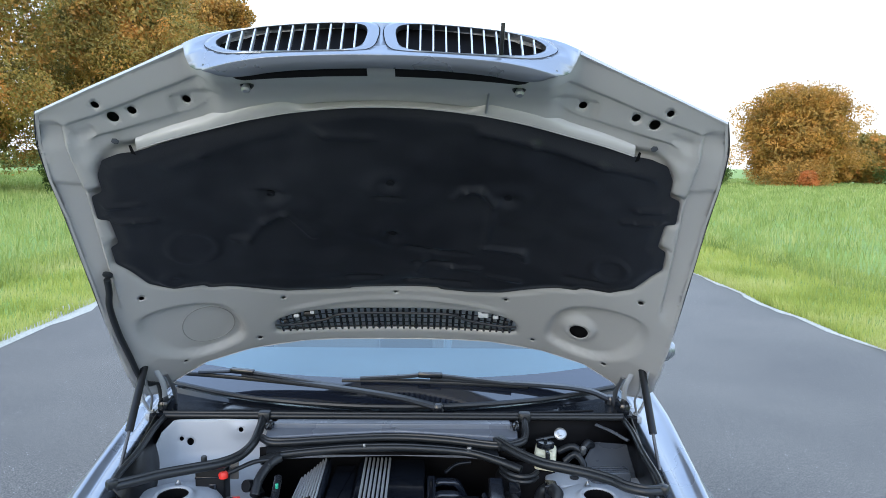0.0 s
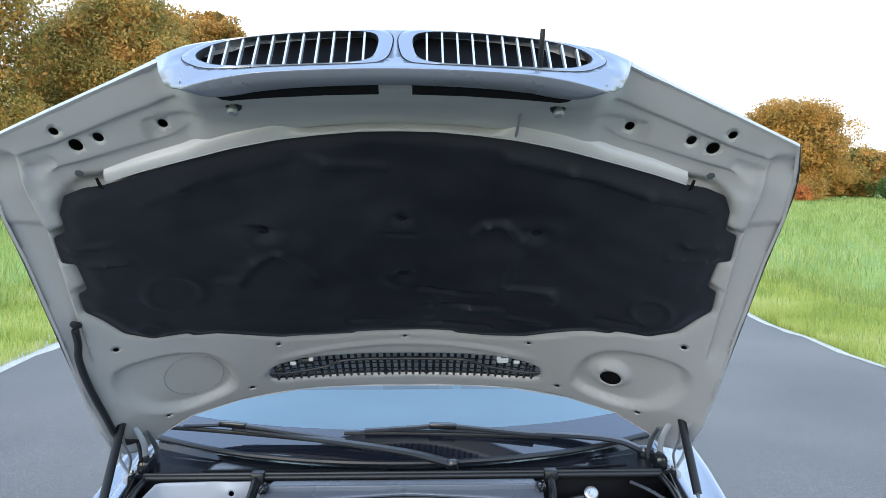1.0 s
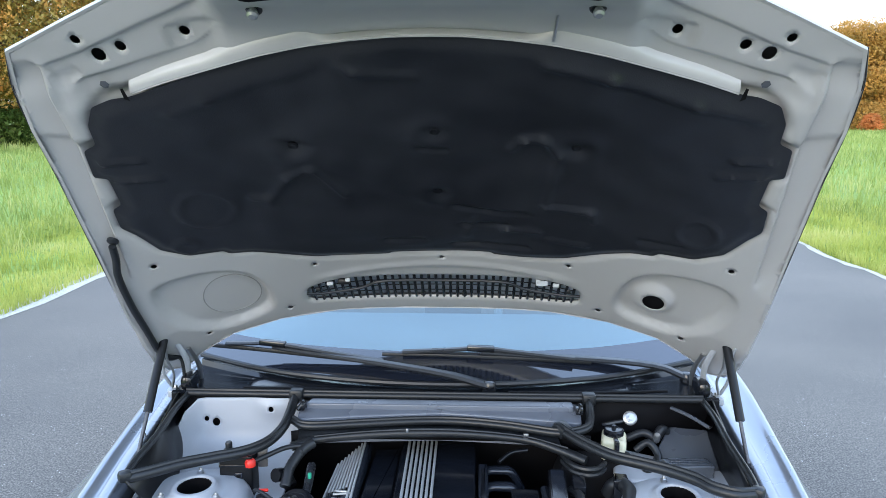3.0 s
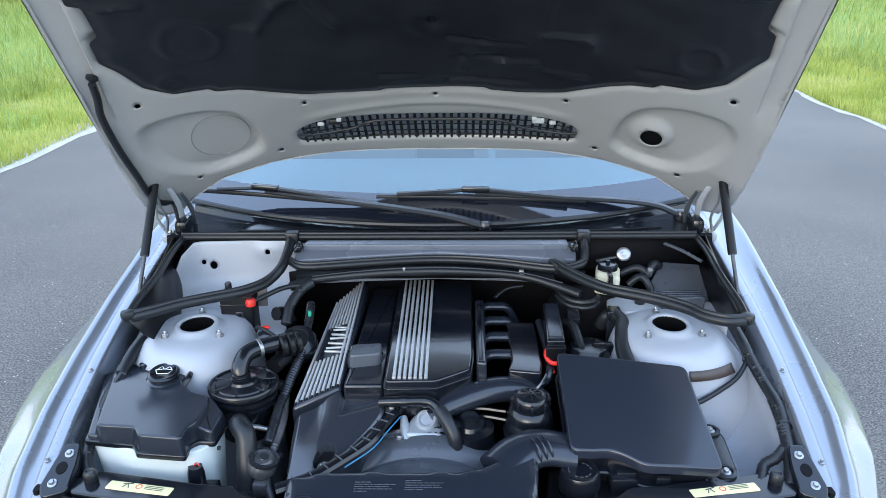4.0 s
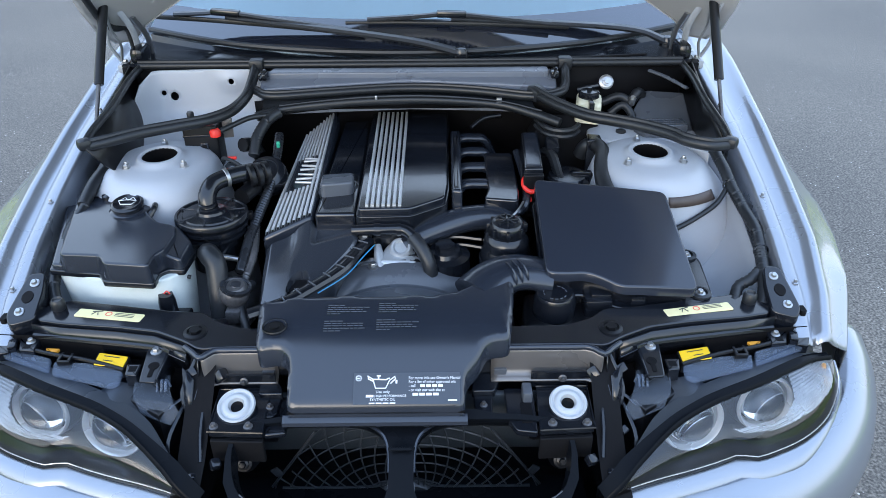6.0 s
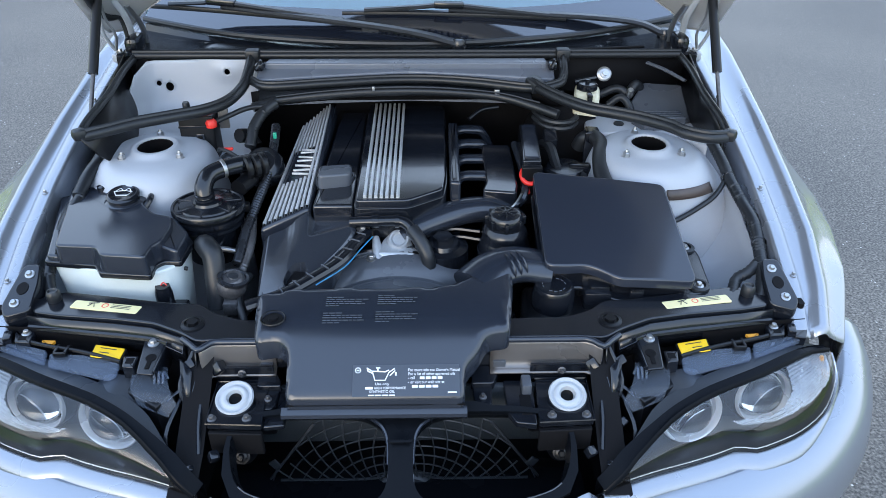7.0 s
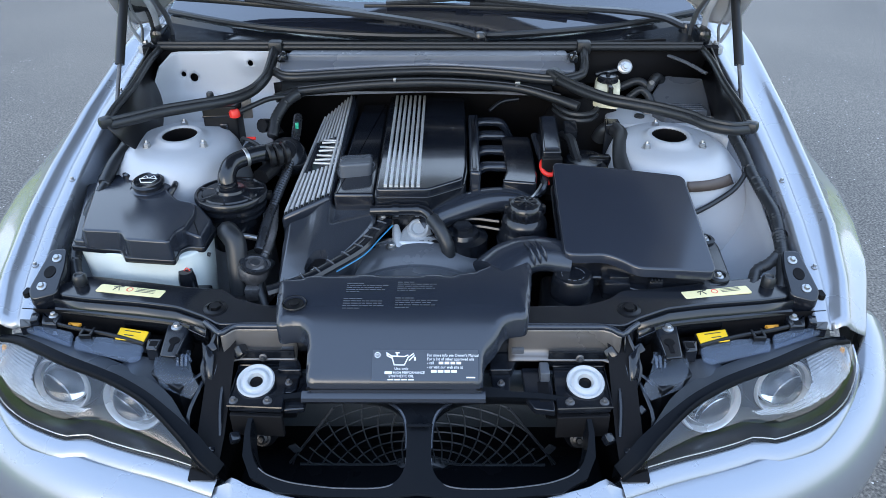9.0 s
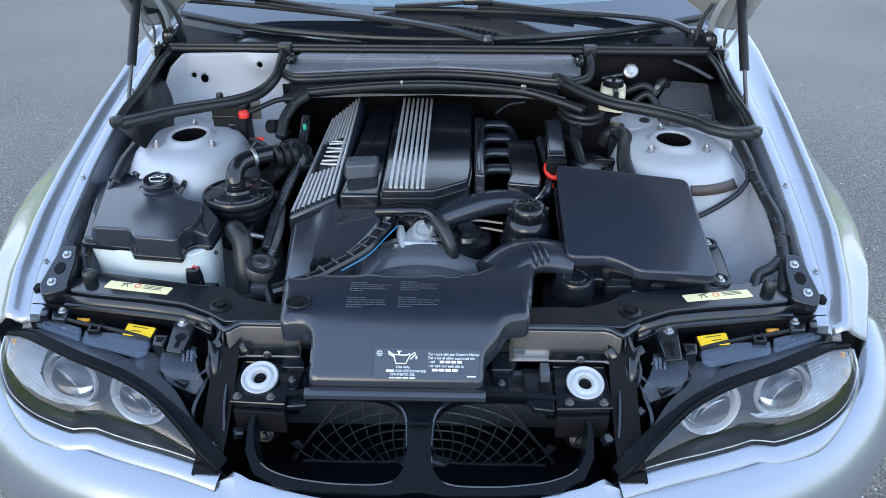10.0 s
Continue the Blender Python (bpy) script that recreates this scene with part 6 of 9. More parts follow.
# throttle body, booster and hoses behind the air box
part("brake_booster", lathe([(0, 0.0), (0.06, 0.0), (0.085, -0.015), (0.092, -0.05), (0.09, -0.12), (0.0, -0.12)], 32, up(0.37, 0.93, 0.80, 70)), DEEP, car, "black brake servo")
for dz in (0.0, -0.014):
    part("servo_rim", tube([(0.292, 0.948, 0.862 + dz), (0.305, 0.912, 0.860 + dz), (0.322, 0.890, 0.860 + dz), (0.345, 0.882, 0.860 + dz), (0.368, 0.890, 0.860 + dz), (0.385, 0.912, 0.862 + dz)], 0.0065, 8), RUBBER, car)
part("heater_valve", merge(lathe([(0.0, 0.03), (0.04, 0.028), (0.048, 0.02), (0.05, 0.0), (0.045, -0.06), (0, -0.06)], 26, up(0.345, 0.785, 0.772)), block(0.07, 0.03, 0.03, 0.008, up(0.385, 0.785, 0.775))), PLASTIC, car, "round black valve housing")
part("vacuum_hose", tube([(0.388, 0.882, 0.800), (0.398, 0.876, 0.824), (0.416, 0.866, 0.834), (0.427, 0.832, 0.832), (0.416, 0.778, 0.826), (0.409, 0.722, 0.815), (0.420, 0.66, 0.795)], 0.0165, 14), RUBBER, car, "thick black hose beside the tower")
part("breather_pipe", tube([(0.30, 0.86, 0.82), (0.315, 0.83, 0.825), (0.325, 0.79, 0.80), (0.33, 0.765, 0.79)], 0.010, 8, ribs=0.0015), RUBBER, car)
part("sensor_plug", block(0.03, 0.04, 0.03, 0.006, up(0.318, 0.86, 0.82, 20)), PLASTIC, car)
part("mount_bracket", prism(rounded([(0.395, 0.85), (0.43, 0.86), (0.430, 0.885), (0.40, 0.89)], 0.005), 0.70, 0.850, 0.004), PLASTIC, car)
# brake fluid reservoir and the dark boxes in the right-hand corner
res = part("brake_fluid_reservoir", prism(rounded([(0.380, 0.945), (0.436, 0.925), (0.450, 0.995), (0.394, 1.012)], 0.014), 0.855, lambda x, y: 0.906 + 0.05 * (y - 0.96), 0.010), CREAM, car, "cream brake fluid reservoir with a black cap")
part("cap", lathe([(0.024, 0), (0.024, 0.012), (0.020, 0.016), (0.006, 0.017), (0.005, 0.024), (0, 0.025)], 20, up(0.415, 0.975, 0.904)), PLASTIC, res)
part("strap", block(0.011, 0.028, 0.034, 0.003, up(0.414, 0.934, 0.876)), PLASTIC, res)
part("warning_cable", tube([(0.43, 0.945, 0.875), (0.44, 0.925, 0.88), (0.455, 0.915, 0.865)], 0.003, 6), RUBBER, res)
part("earth_post", merge(lathe([(0.016, -0.004), (0.018, 0.003), (0.014, 0.006), (0.010, 0.006), (0.010, 0.010), (0, 0.010)], 22, up(0.470, 1.055, 0.912, 60)), lathe([(0.007, 0.008), (0.007, 0.017), (0, 0.017)], 6, up(0.470, 1.055, 0.912, 60))), STEEL, car, "bright round terminal on the bulkhead")
part("terminal_rod", tube([(0.40, 1.05, 0.895), (0.44, 1.055, 0.902), (0.472, 1.06, 0.905)], 0.006, 8), PLASTIC, car)
part("right_box", prism(rounded([(0.495, 0.945), (0.655, 0.905), (0.668, 1.06), (0.57, 1.07)], 0.012), 0.70, lambda x, y: 0.835 + 0.35 * (y - 0.92), 0.006), GREYPLASTIC, car, "dark grey control unit box in the cowl corner")
ledge = part("box_step", prism(rounded([(0.516, 0.930), (0.626, 0.936), (0.632, 0.892), (0.535, 0.885)], 0.005), 0.70, 0.868, 0.004), GREYPLASTIC, car)
for k in range(3):
    part("ledge_rib", block(0.09, 0.004, 0.003, 0.001, up(0.578, 0.898 + 0.012 * k, 0.868)), GREYPLASTIC, ledge)
part("corner_strip", tube([(0.575, 1.07, 0.935), (0.61, 1.03, 0.93), (0.645, 0.985, 0.92)], 0.007, 8, flat=0.5), GREYPLASTIC, car)
for pts, r in ((((0.46, 1.03, 0.87), (0.50, 1.03, 0.885), (0.53, 1.02, 0.87)), 0.010), (((0.47, 0.985, 0.86), (0.50, 0.985, 0.88), (0.52, 0.965, 0.86), (0.515, 0.94, 0.84)), 0.009), (((0.53, 1.03, 0.87), (0.545, 1.04, 0.89), (0.56, 1.05, 0.88)), 0.012)):
    part("hose", tube(pts, r, 10), RUBBER, car)
part("pipe_union", lathe([(0.009, 0), (0.009, 0.02), (0.006, 0.024), (0, 0.024)], 8, up(0.528, 1.02, 0.87, 30)), STEEL, car)

# ---- front of the engine ----
def zt(x, y):
    return 0.782 - 0.010 * math.exp(-((x + 0.235) / 0.022) ** 2) * smooth01((y - 0.50) / 0.08) - 0.36 * max(0, 0.62 - y) - 0.25 * max(0, -0.22 - x) - 0.5 * max(0, 0.45 - y) ** 1.5


def track(pts, t):
    """A place along an even run of points."""
    u = min(max(t, 0.0), 1.0) * (len(pts) - 1)
    i = min(int(u), len(pts) - 2)
    return Vector(pts[i]).lerp(Vector(pts[i + 1]), u - i)


LE = catmull([(-0.277, 0.578, 0), (-0.277, 0.520, 0), (-0.274, 0.46, 0), (-0.270, 0.385, 0)], 8)
RE = catmull([(-0.113, 0.634, 0), (-0.098, 0.585, 0), (-0.116, 0.540, 0), (-0.165, 0.480, 0), (-0.215, 0.43, 0), (-0.262, 0.383, 0)], 8)
rows = []
for j in range(71):
    v = j / 70
    a, b = track(LE, v), track(RE, v)
    row = [(a.x - 0.004, a.y, 0.60)]
    for i in range(61):
        u = i / 60
        p = a.lerp(b, u)
        x, y = p.x, p.y + (0.024 - 0.048 * abs(u - 0.5)) * (1 - v) ** 2
        z = zt(x, y) - 0.006 * smooth01((0.05 - u) / 0.05) - 0.006 * smooth01((u - 0.95) / 0.05) - 0.008 * smooth01((0.03 - v) / 0.03)
        z -= 0.016 * smooth01((x + 0.194) / 0.012) * smooth01((y - 0.558 - 0.3 * (x + 0.19)) / 0.03)
        z -= 0.030 * smooth01((1.05 - math.hypot((x + 0.205 - 0.25 * (y - 0.474)) / 0.017, (y - 0.476) / 0.026)) / 0.16)
        row.append((x, y, z))
    row.append((b.x + 0.003, b.y, 0.60))
    rows.append(row)
rows.insert(0, [(x, y + 0.004, 0.60) for x, y, z in rows[0]])
tim = part("front_engine_cover", loft(rows), FRONTCOVER, car, "dark grey plastic cover on the engine's front", 50)
# Near-black filling puts the bolt well's shade into colour.
part("well_shade", prism(rounded([(-0.224, 0.452), (-0.192, 0.452), (-0.184, 0.498), (-0.216, 0.500)], 0.012), 0.66, lambda x, y: zt(x, y) - 0.016, 0.001), DEEP, tim)
bolt("bolt", (-0.202, 0.462, 0.716), tim, 0.0090)
bolt("bolt", (-0.084, 0.596, 0.760), tim, 0.0085)
RAIL = [(-0.275, 0.375, 0.734), (-0.216, 0.401, 0.740), (-0.170, 0.442, 0.744), (-0.124, 0.496, 0.746), (-0.097, 0.552, 0.750), (-0.076, 0.592, 0.754)]
arm = part("cable_rail", tube(RAIL, 0.0125, 8, flat=0.7), PLASTIC, car, "black cable rail with a blue edge")
part("blue_edge", tube([(x + 0.011, y - 0.010, z - 0.006) for x, y, z in RAIL[2:]], 0.0014, 6), BLUE, arm)
rail_c = catmull(RAIL, 6)
for k in range(3, len(rail_c) - 2, 3):
    d_ = (rail_c[k + 1] - rail_c[k - 1]).normalized()
    part("rail_clip", moved(block(0.0022, 0.021, 0.003, 0.0005), up(*rail_c[k]) @ pose(0, 0, 0, 0, 0, math.degrees(math.atan2(d_.y, d_.x))) @ pose(0, 0, 0.0075)), GREYPLASTIC, arm)
alu = part("thermostat_housing", merge(lathe([(0.0, 0.0165), (0.012, 0.0165), (0.0135, 0.018), (0.0155, 0.0205), (0.019, 0.021), (0.0225, 0.017), (0.026, 0.0), (0.030, -0.05), (0, -0.05)], 30, up(-0.013, 0.588, 0.728, 30)),
                                       prism(rounded([(-0.058, 0.545), (0.022, 0.545), (0.024, 0.560), (0.006, 0.600), (-0.010, 0.618), (-0.032, 0.616), (-0.048, 0.590)], 0.010), 0.66, lambda x, y: 0.731 + 0.16 * (y - 0.55) - 0.25 * max(0, x), 0.010, seg=5),
                                       tube([(-0.050, 0.548, 0.712), (-0.056, 0.570, 0.728), (-0.060, 0.592, 0.740)], lambda t: 0.014 - 0.007 * t, 14)), ALU, car, "bare aluminium thermostat housing")
bolt("bolt", (-0.066, 0.545, 0.722), alu, 0.007)
part("coolant_hose", merge(tube([(-0.108, 0.594, 0.774), (-0.06, 0.590, 0.778), (-0.015, 0.591, 0.778), (0.004, 0.584, 0.774), (0.018, 0.570, 0.764)], 0.0112, 12), tube([(-0.065, 0.590, 0.778), (-0.052, 0.590, 0.778)], 0.0138, 12, smooth=False), tube([(-0.020, 0.591, 0.778), (-0.012, 0.591, 0.778)], 0.0135, 12, smooth=False)), PLASTIC, car, "black coolant pipe with collar")
part("hose", tube([(0.012, 0.578, 0.768), (0.030, 0.556, 0.752), (0.044, 0.538, 0.726), (0.050, 0.530, 0.68)], 0.0135, 12, ribs=0.0012), RUBBER, car)
# fan shroud
sh = lathe([(0.21, 0.09), (0.254, 0.09), (0.2575, 0.087), (0.2575, 0.080), (0.254, 0.077), (0.2535, 0.066), (0.252, 0.056), (0.248, 0.040), (0.239, 0.026), (0.232, 0.020), (0.231, 0.012), (0.236, 0.004), (0.240, -0.01), (0.243, -0.05), (0.250, -0.075), (0.262, -0.10)], 96, up(-0.015, 0.485, 0.474, -90))
fan = part("fan_shroud", sh, GREYPLASTIC, car, "dark grey fan shroud ring", 40)
part("shroud_rim", lathe([(0.2570, 0.0875), (0.2592, 0.086), (0.2592, 0.081), (0.2570, 0.0795)], 96, up(-0.015, 0.485, 0.474, -90)), PLASTIC, fan)
# Raised bars for slots: most near-black for shade, some grey for metal behind.
for k in range(11):
    a = radians(-37 + 7.4 * k)
    part("shroud_slot", block(0.026, 0.006, 0.0022, 0.0006, up(-0.015, 0.556, 0.474) @ pose(0, 0, 0, 0, math.degrees(a), 0) @ pose(0, 0, 0.2537)), PRINTDIM if 2 < k < 6 else DEEP, fan)
part("fan_hub", lathe([(0.0, 0.06), (0.06, 0.06), (0.07, 0.04), (0.07, -0.02), (0, -0.02)], 28, up(-0.025, 0.50, 0.485, 90)), MATTE, fan)
for k in range(9):
    part("fan_blade", moved(block(0.05, 0.012, 0.15, 0.003), up(-0.025, 0.50, 0.485) @ pose(0, 0, 0, 0, 40 * k, 0) @ pose(0, 0, 0.055, 0, 0, 25)), MATTE, fan)
part("pulley_cover", merge(lathe([(0, 0.02), (0.03, 0.02), (0.034, 0.012), (0.05, 0.008), (0.055, -0.04), (0, -0.04)], 26, up(0.075, 0.585, 0.715)), lathe([(0.020, 0.02), (0.020, 0.032), (0, 0.032)], 6, up(0.075, 0.585, 0.715))), PLASTIC, car, "round black cap by the engine")
for pts in (((0.04, 0.62, 0.72), (0.09, 0.63, 0.735), (0.15, 0.62, 0.735)), ((0.05, 0.605, 0.715), (0.10, 0.612, 0.728), (0.15, 0.60, 0.728))):
    part("pipe", tube(pts, 0.004, 6), PLASTIC, car)
# power steering reservoir
ps = part("steering_fluid_reservoir", lathe([(0.050, -0.12), (0.050, -0.01), (0.046, 0.0), (0.044, 0.006), (0.046, 0.012), (0.042, 0.024), (0.036, 0.030), (0.036, 0.034), (0, 0.034)], 32, up(0.196, 0.578, 0.745)), PLASTIC, car, "black power steering fluid reservoir")
part("cap", lathe([(0.032, 0), (0.034, 0.004), (0.034, 0.018), (0.030, 0.023), (0.026, 0.0225), (0.022, 0.025), (0, 0.026)], 28, up(0.196, 0.578, 0.778)), PLASTIC, ps, "ribbed black screw cap")
for k in range(8):
    part("cap_lug", block(0.013, 0.007, 0.019, 0.002, up(0.196, 0.578, 0.778) @ pose(0, 0, 0, 0, 0, 45 * k) @ pose(0.034, 0, 0)), PLASTIC, ps)
for k in range(4):
    part("cap_bar", block(0.044, 0.004, 0.0035, 0.001, up(0.196, 0.578, 0.803) @ pose(0, 0, 0, 0, 0, 45 * k)), PLASTIC, ps)
part("clamp", lathe([(0.0515, -0.035), (0.0535, -0.033), (0.0535, -0.024), (0.0515, -0.022)], 32, up(0.196, 0.578, 0.745)), PLASTIC, ps)
part("cap_tag", tube([(0.200, 0.60, 0.79), (0.222, 0.625, 0.80), (0.236, 0.66, 0.80)], 0.0022, 5), STEEL, ps)
# coolant expansion cap and level box
cool = part("coolant_cap", lathe([(0.040, -0.06), (0.039, -0.012), (0.037, -0.008), (0.037, -0.002), (0.034, 0.004), (0.031, 0.005), (0.029, 0.0035), (0, 0.0035)], 36, up(0.275, 0.433, 0.730)), PLASTIC, car, "round black coolant cap with worn lettering")
part("cap_print", merge(*[block(0.006, 0.0014, 0.0006, 0, up(0.275, 0.433, 0.7336) @ pose(0, 0, 0, 0, 0, 360 * k / 14) @ pose(0, 0.021, 0)) for k in range(14) if k % 5]), PRINTDIM, cool, "", 0)
part("bleed_box", merge(block(0.05, 0.05, 0.05, 0.006, up(0.355, 0.44, 0.675)), block(0.036, 0.034, 0.006, 0.002, up(0.360, 0.445, 0.724))), PLASTIC, car, "small black coolant level box")
part("expansion_tank", prism(rounded([(0.215, 0.385), (0.40, 0.385), (0.41, 0.47), (0.225, 0.50)], 0.02), 0.45, lambda x, y: 0.690, 0.012), MATTE, car, "black coolant expansion tank")
part("connector", merge(block(0.026, 0.02, 0.03, 0.003, up(0.425, 0.425, 0.70)), *[block(0.003, 0.022, 0.006, 0.0005, up(0.416 + 0.006 * k, 0.425, 0.728)) for k in range(4)]), PLASTIC, car)

# ---- air box ----
def zlid(x, y):
    return 0.760 + 0.33 * (y - 0.43)


LID = [(0.257, 0.679), (0.387, 0.662), (0.517, 0.642), (0.529, 0.411), (0.46, 0.415), (0.388, 0.418), (0.360, 0.437), (0.332, 0.449), (0.30, 0.447), (0.259, 0.449)]
lid = part("air_box", prism(LID, lambda x, y: zlid(x, y) - 0.018, zlid, 0.0035, r=0.015, seg=3), LIDBLACK, car, "smooth black air filter box lid")
part("box_body", prism(offset_loop(rounded(LID, 0.02), 0.012), 0.50, lambda x, y: zlid(x, y) - 0.018, 0.002), PLASTIC, lid)
part("lower_flange", prism(offset_loop(rounded(LID, 0.02), -0.002), lambda x, y: zlid(x, y) - 0.055, lambda x, y: zlid(x, y) - 0.048, 0.003), PLASTIC, lid)
brk = part("air_box_bracket", prism(rounded([(0.50, 0.60), (0.566, 0.600), (0.581, 0.56), (0.568, 0.435), (0.540, 0.412), (0.50, 0.418)], 0.02), 0.70, 0.722, 0.004), PLASTIC, car, "black air box bracket with two bolts")
for x, y in ((0.556, 0.570), (0.545, 0.440)):
    part("bushing", lathe([(0.020, 0.0), (0.020, 0.004), (0.013, 0.006), (0.012, 0.001), (0, 0.001)], 20, up(x, y, 0.722)), RUBBER, brk)
    bolt("bolt", (x, y, 0.724), brk, 0.006)

# ---- washer tank ----
WT = [(-0.690, 0.705), (-0.548, 0.700), (-0.527, 0.660), (-0.522, 0.632), (-0.487, 0.592), (-0.450, 0.580), (-0.440, 0.545), (-0.443, 0.490), (-0.456, 0.470), (-0.456, 0.434), (-0.540, 0.444), (-0.556, 0.470), (-0.632, 0.476)]
WING = [(-0.475, 0.594), (-0.446, 0.590), (-0.424, 0.562), (-0.411, 0.545), (-0.414, 0.478), (-0.437, 0.484), (-0.453, 0.492), (-0.47, 0.52)]
FL = [(-0.715, 0.715), (-0.545, 0.705), (-0.524, 0.664), (-0.515, 0.632), (-0.484, 0.597), (-0.446, 0.594), (-0.420, 0.566), (-0.405, 0.546), (-0.410, 0.474), (-0.440, 0.476), (-0.452, 0.464), (-0.452, 0.430), (-0.546, 0.440), (-0.562, 0.464), (-0.662, 0.480)]
TL = [(-0.712, 0.712), (-0.548, 0.702), (-0.527, 0.664), (-0.518, 0.634), (-0.487, 0.600), (-0.450, 0.592), (-0.424, 0.566), (-0.410, 0.546), (-0.414, 0.478), (-0.452, 0.446), (-0.556, 0.458), (-0.656, 0.486)]
tank = part("washer_tank", prism(TL, 0.52, 0.755, 0.004, r=0.03, skirt=-0.02), TANK, car, "milky white washer fluid tank under a black cover")
lidw = part("tank_cover", prism(WT, 0.76, 0.800, 0.005, r=0.010, seg=5, skirt=0.003), SATIN, tank, "black plastic tank cover")
part("cover_wing", prism(WING, 0.755, lambda x, y: 0.790 - 0.18 * (x + 0.45), 0.006, r=0.008, seg=4, skirt=0.003), SATIN, lidw)
part("cover_flange", prism(rounded(FL, 0.006), 0.752, 0.763, 0.003), PLASTIC, lidw)
part("side_fold", prism(rounded([(-0.712, 0.690), (-0.690, 0.700), (-0.634, 0.480), (-0.657, 0.484)], 0.006), 0.757, lambda x, y: 0.779 + 0.05 * (y - 0.6), 0.005), SATIN, lidw)
part("neck_hump", lathe([(0.046, -0.02), (0.040, -0.004), (0.032, 0.0), (0, 0.0)], 30, up(-0.562, 0.644, 0.803)), SATIN, lidw)
wc = part("washer_cap", lathe([(0.029, -0.004), (0.031, 0.0), (0.032, 0.003), (0.032, 0.008), (0.0295, 0.0105), (0.027, 0.0112), (0.025, 0.010), (0, 0.010)], 36, up(-0.562, 0.644, 0.806, 8)), PLASTIC, car, "round black washer cap with a white spray symbol")
sym_b = []
zs = 0.8168
for dx in (-0.008, 0.008):
    sym_b.append(tube([(-0.562 + dx - 0.007, 0.650, zs), (-0.562 + dx, 0.659, zs + 0.001), (-0.562 + dx + 0.007, 0.650, zs)], 0.0009, 5, 3))
sym_b.append(tube([(-0.580, 0.648, zs), (-0.573, 0.635, zs - 0.001), (-0.551, 0.635, zs - 0.001), (-0.544, 0.648, zs), (-0.562, 0.652, zs), (-0.580, 0.648, zs)], 0.0010, 5, smooth=False))
part("spray_symbol", merge(*sym_b), PRINT, wc)
part("cap_hinge", tube([(-0.532, 0.672, 0.79), (-0.516, 0.664, 0.80), (-0.512, 0.648, 0.80), (-0.520, 0.630, 0.79)], 0.006, 8), PLASTIC, lidw)
part("cover_clip", lathe([(0.012, 0), (0.012, 0.01), (0.006, 0.012), (0, 0.012)], 14, up(-0.620, 0.690, 0.798)), PLASTIC, lidw)
pump = part("washer_pump", merge(lathe([(0, 0.075), (0.013, 0.075), (0.016, 0.06), (0.017, 0.0), (0, 0)], 18, up(-0.445, 0.452, 0.650)), block(0.03, 0.022, 0.02, 0.004, up(-0.420, 0.455, 0.665))), PLASTIC, tank, "black washer pump")
part("pump_wire", tube([(-0.450, 0.452, 0.722), (-0.443, 0.456, 0.729), (-0.432, 0.450, 0.719)], 0.0011, 6), RED, pump)
part("white_plug", block(0.016, 0.014, 0.02, 0.003, up(-0.425, 0.45, 0.655)), WHITEP, tank)

# ---- secondary air pump and left-hand clutter ----
sai = part("air_pump", lathe([(0.050, -0.12), (0.058, -0.05), (0.066, -0.046), (0.066, -0.040), (0.061, -0.038), (0.061, -0.032), (0.070, -0.030), (0.070, -0.023), (0.063, -0.021), (0.063, -0.016), (0.073, -0.014), (0.073, -0.006), (0.071, -0.003), (0.067, -0.003), (0.065, -0.006), (0.058, -0.006), (0.056, -0.003), (0.030, -0.001), (0.028, 0.004), (0, 0.005)], 44, up(-0.396, 0.640, 0.797, -3)), PLASTIC, car, "round black secondary air pump")
for k in range(7):
    part("pump_rib", block(0.040, 0.0028, 0.0035, 0.001, up(-0.396, 0.640, 0.7925, -3) @ pose(0, 0, 0, 0, 0, 51.4 * k + 14) @ pose(0.046, 0, 0)), SATIN, sai)
part("pump_clip", block(0.022, 0.016, 0.018, 0.003, up(-0.33, 0.66, 0.765)), MATTE, sai)
el = part("air_elbow", tube([(-0.402, 0.645, 0.795), (-0.404, 0.655, 0.820), (-0.396, 0.680, 0.836), (-0.370, 0.706, 0.839), (-0.336, 0.732, 0.837), (-0.312, 0.758, 0.830)], 0.0180, 16), PLASTIC, car, "black air hose elbow with clamps")
part("clamp", lathe([(0.0186, -0.004), (0.0198, -0.003), (0.0198, 0.003), (0.0186, 0.004)], 24, up(-0.374, 0.703, 0.839) @ Vector((0, 0, 1)).rotation_difference(Vector((0.8, 0.62, 0.02))).to_matrix().to_4x4()), STEEL, el)
part("valve_disc", lathe([(0.0, 0.010), (0.026, 0.010), (0.030, 0.006), (0.040, 0.004), (0.044, -0.004), (0.043, -0.03), (0, -0.03)], 32, up(-0.312, 0.79, 0.806, 35)), PLASTIC, el, "round black valve cover")
for zz in (0.802, 0.810):
    part("clamp", lathe([(0.017, -0.003), (0.0195, -0.002), (0.0195, 0.002), (0.017, 0.003)], 22, up(-0.402, 0.646, zz)), PLASTIC, el)
for k in range(3):
    part("elbow_end", lathe([(0.020, 0), (0.025, 0.004), (0.025, 0.012), (0.020, 0.015)], 20, up(-0.335 + 0.014 * k, 0.720 + 0.008 * k, 0.832) @ Vector((0, 0, 1)).rotation_difference(Vector((0.8, 0.5, 0.0))).to_matrix().to_4x4()), MATTE, el)
fuse = part("cable_box", prism(rounded([(-0.502, 0.857), (-0.428, 0.864), (-0.424, 0.905), (-0.50, 0.90)], 0.005), 0.78, lambda x, y: 0.893 - 0.10 * (x + 0.50), 0.004), MATTE, car, "black cable junction box")
part("box_face", block(0.018, 0.004, 0.016, 0.002, up(-0.458, 0.858, 0.832, 0, 0, 5)), SATIN, fuse)
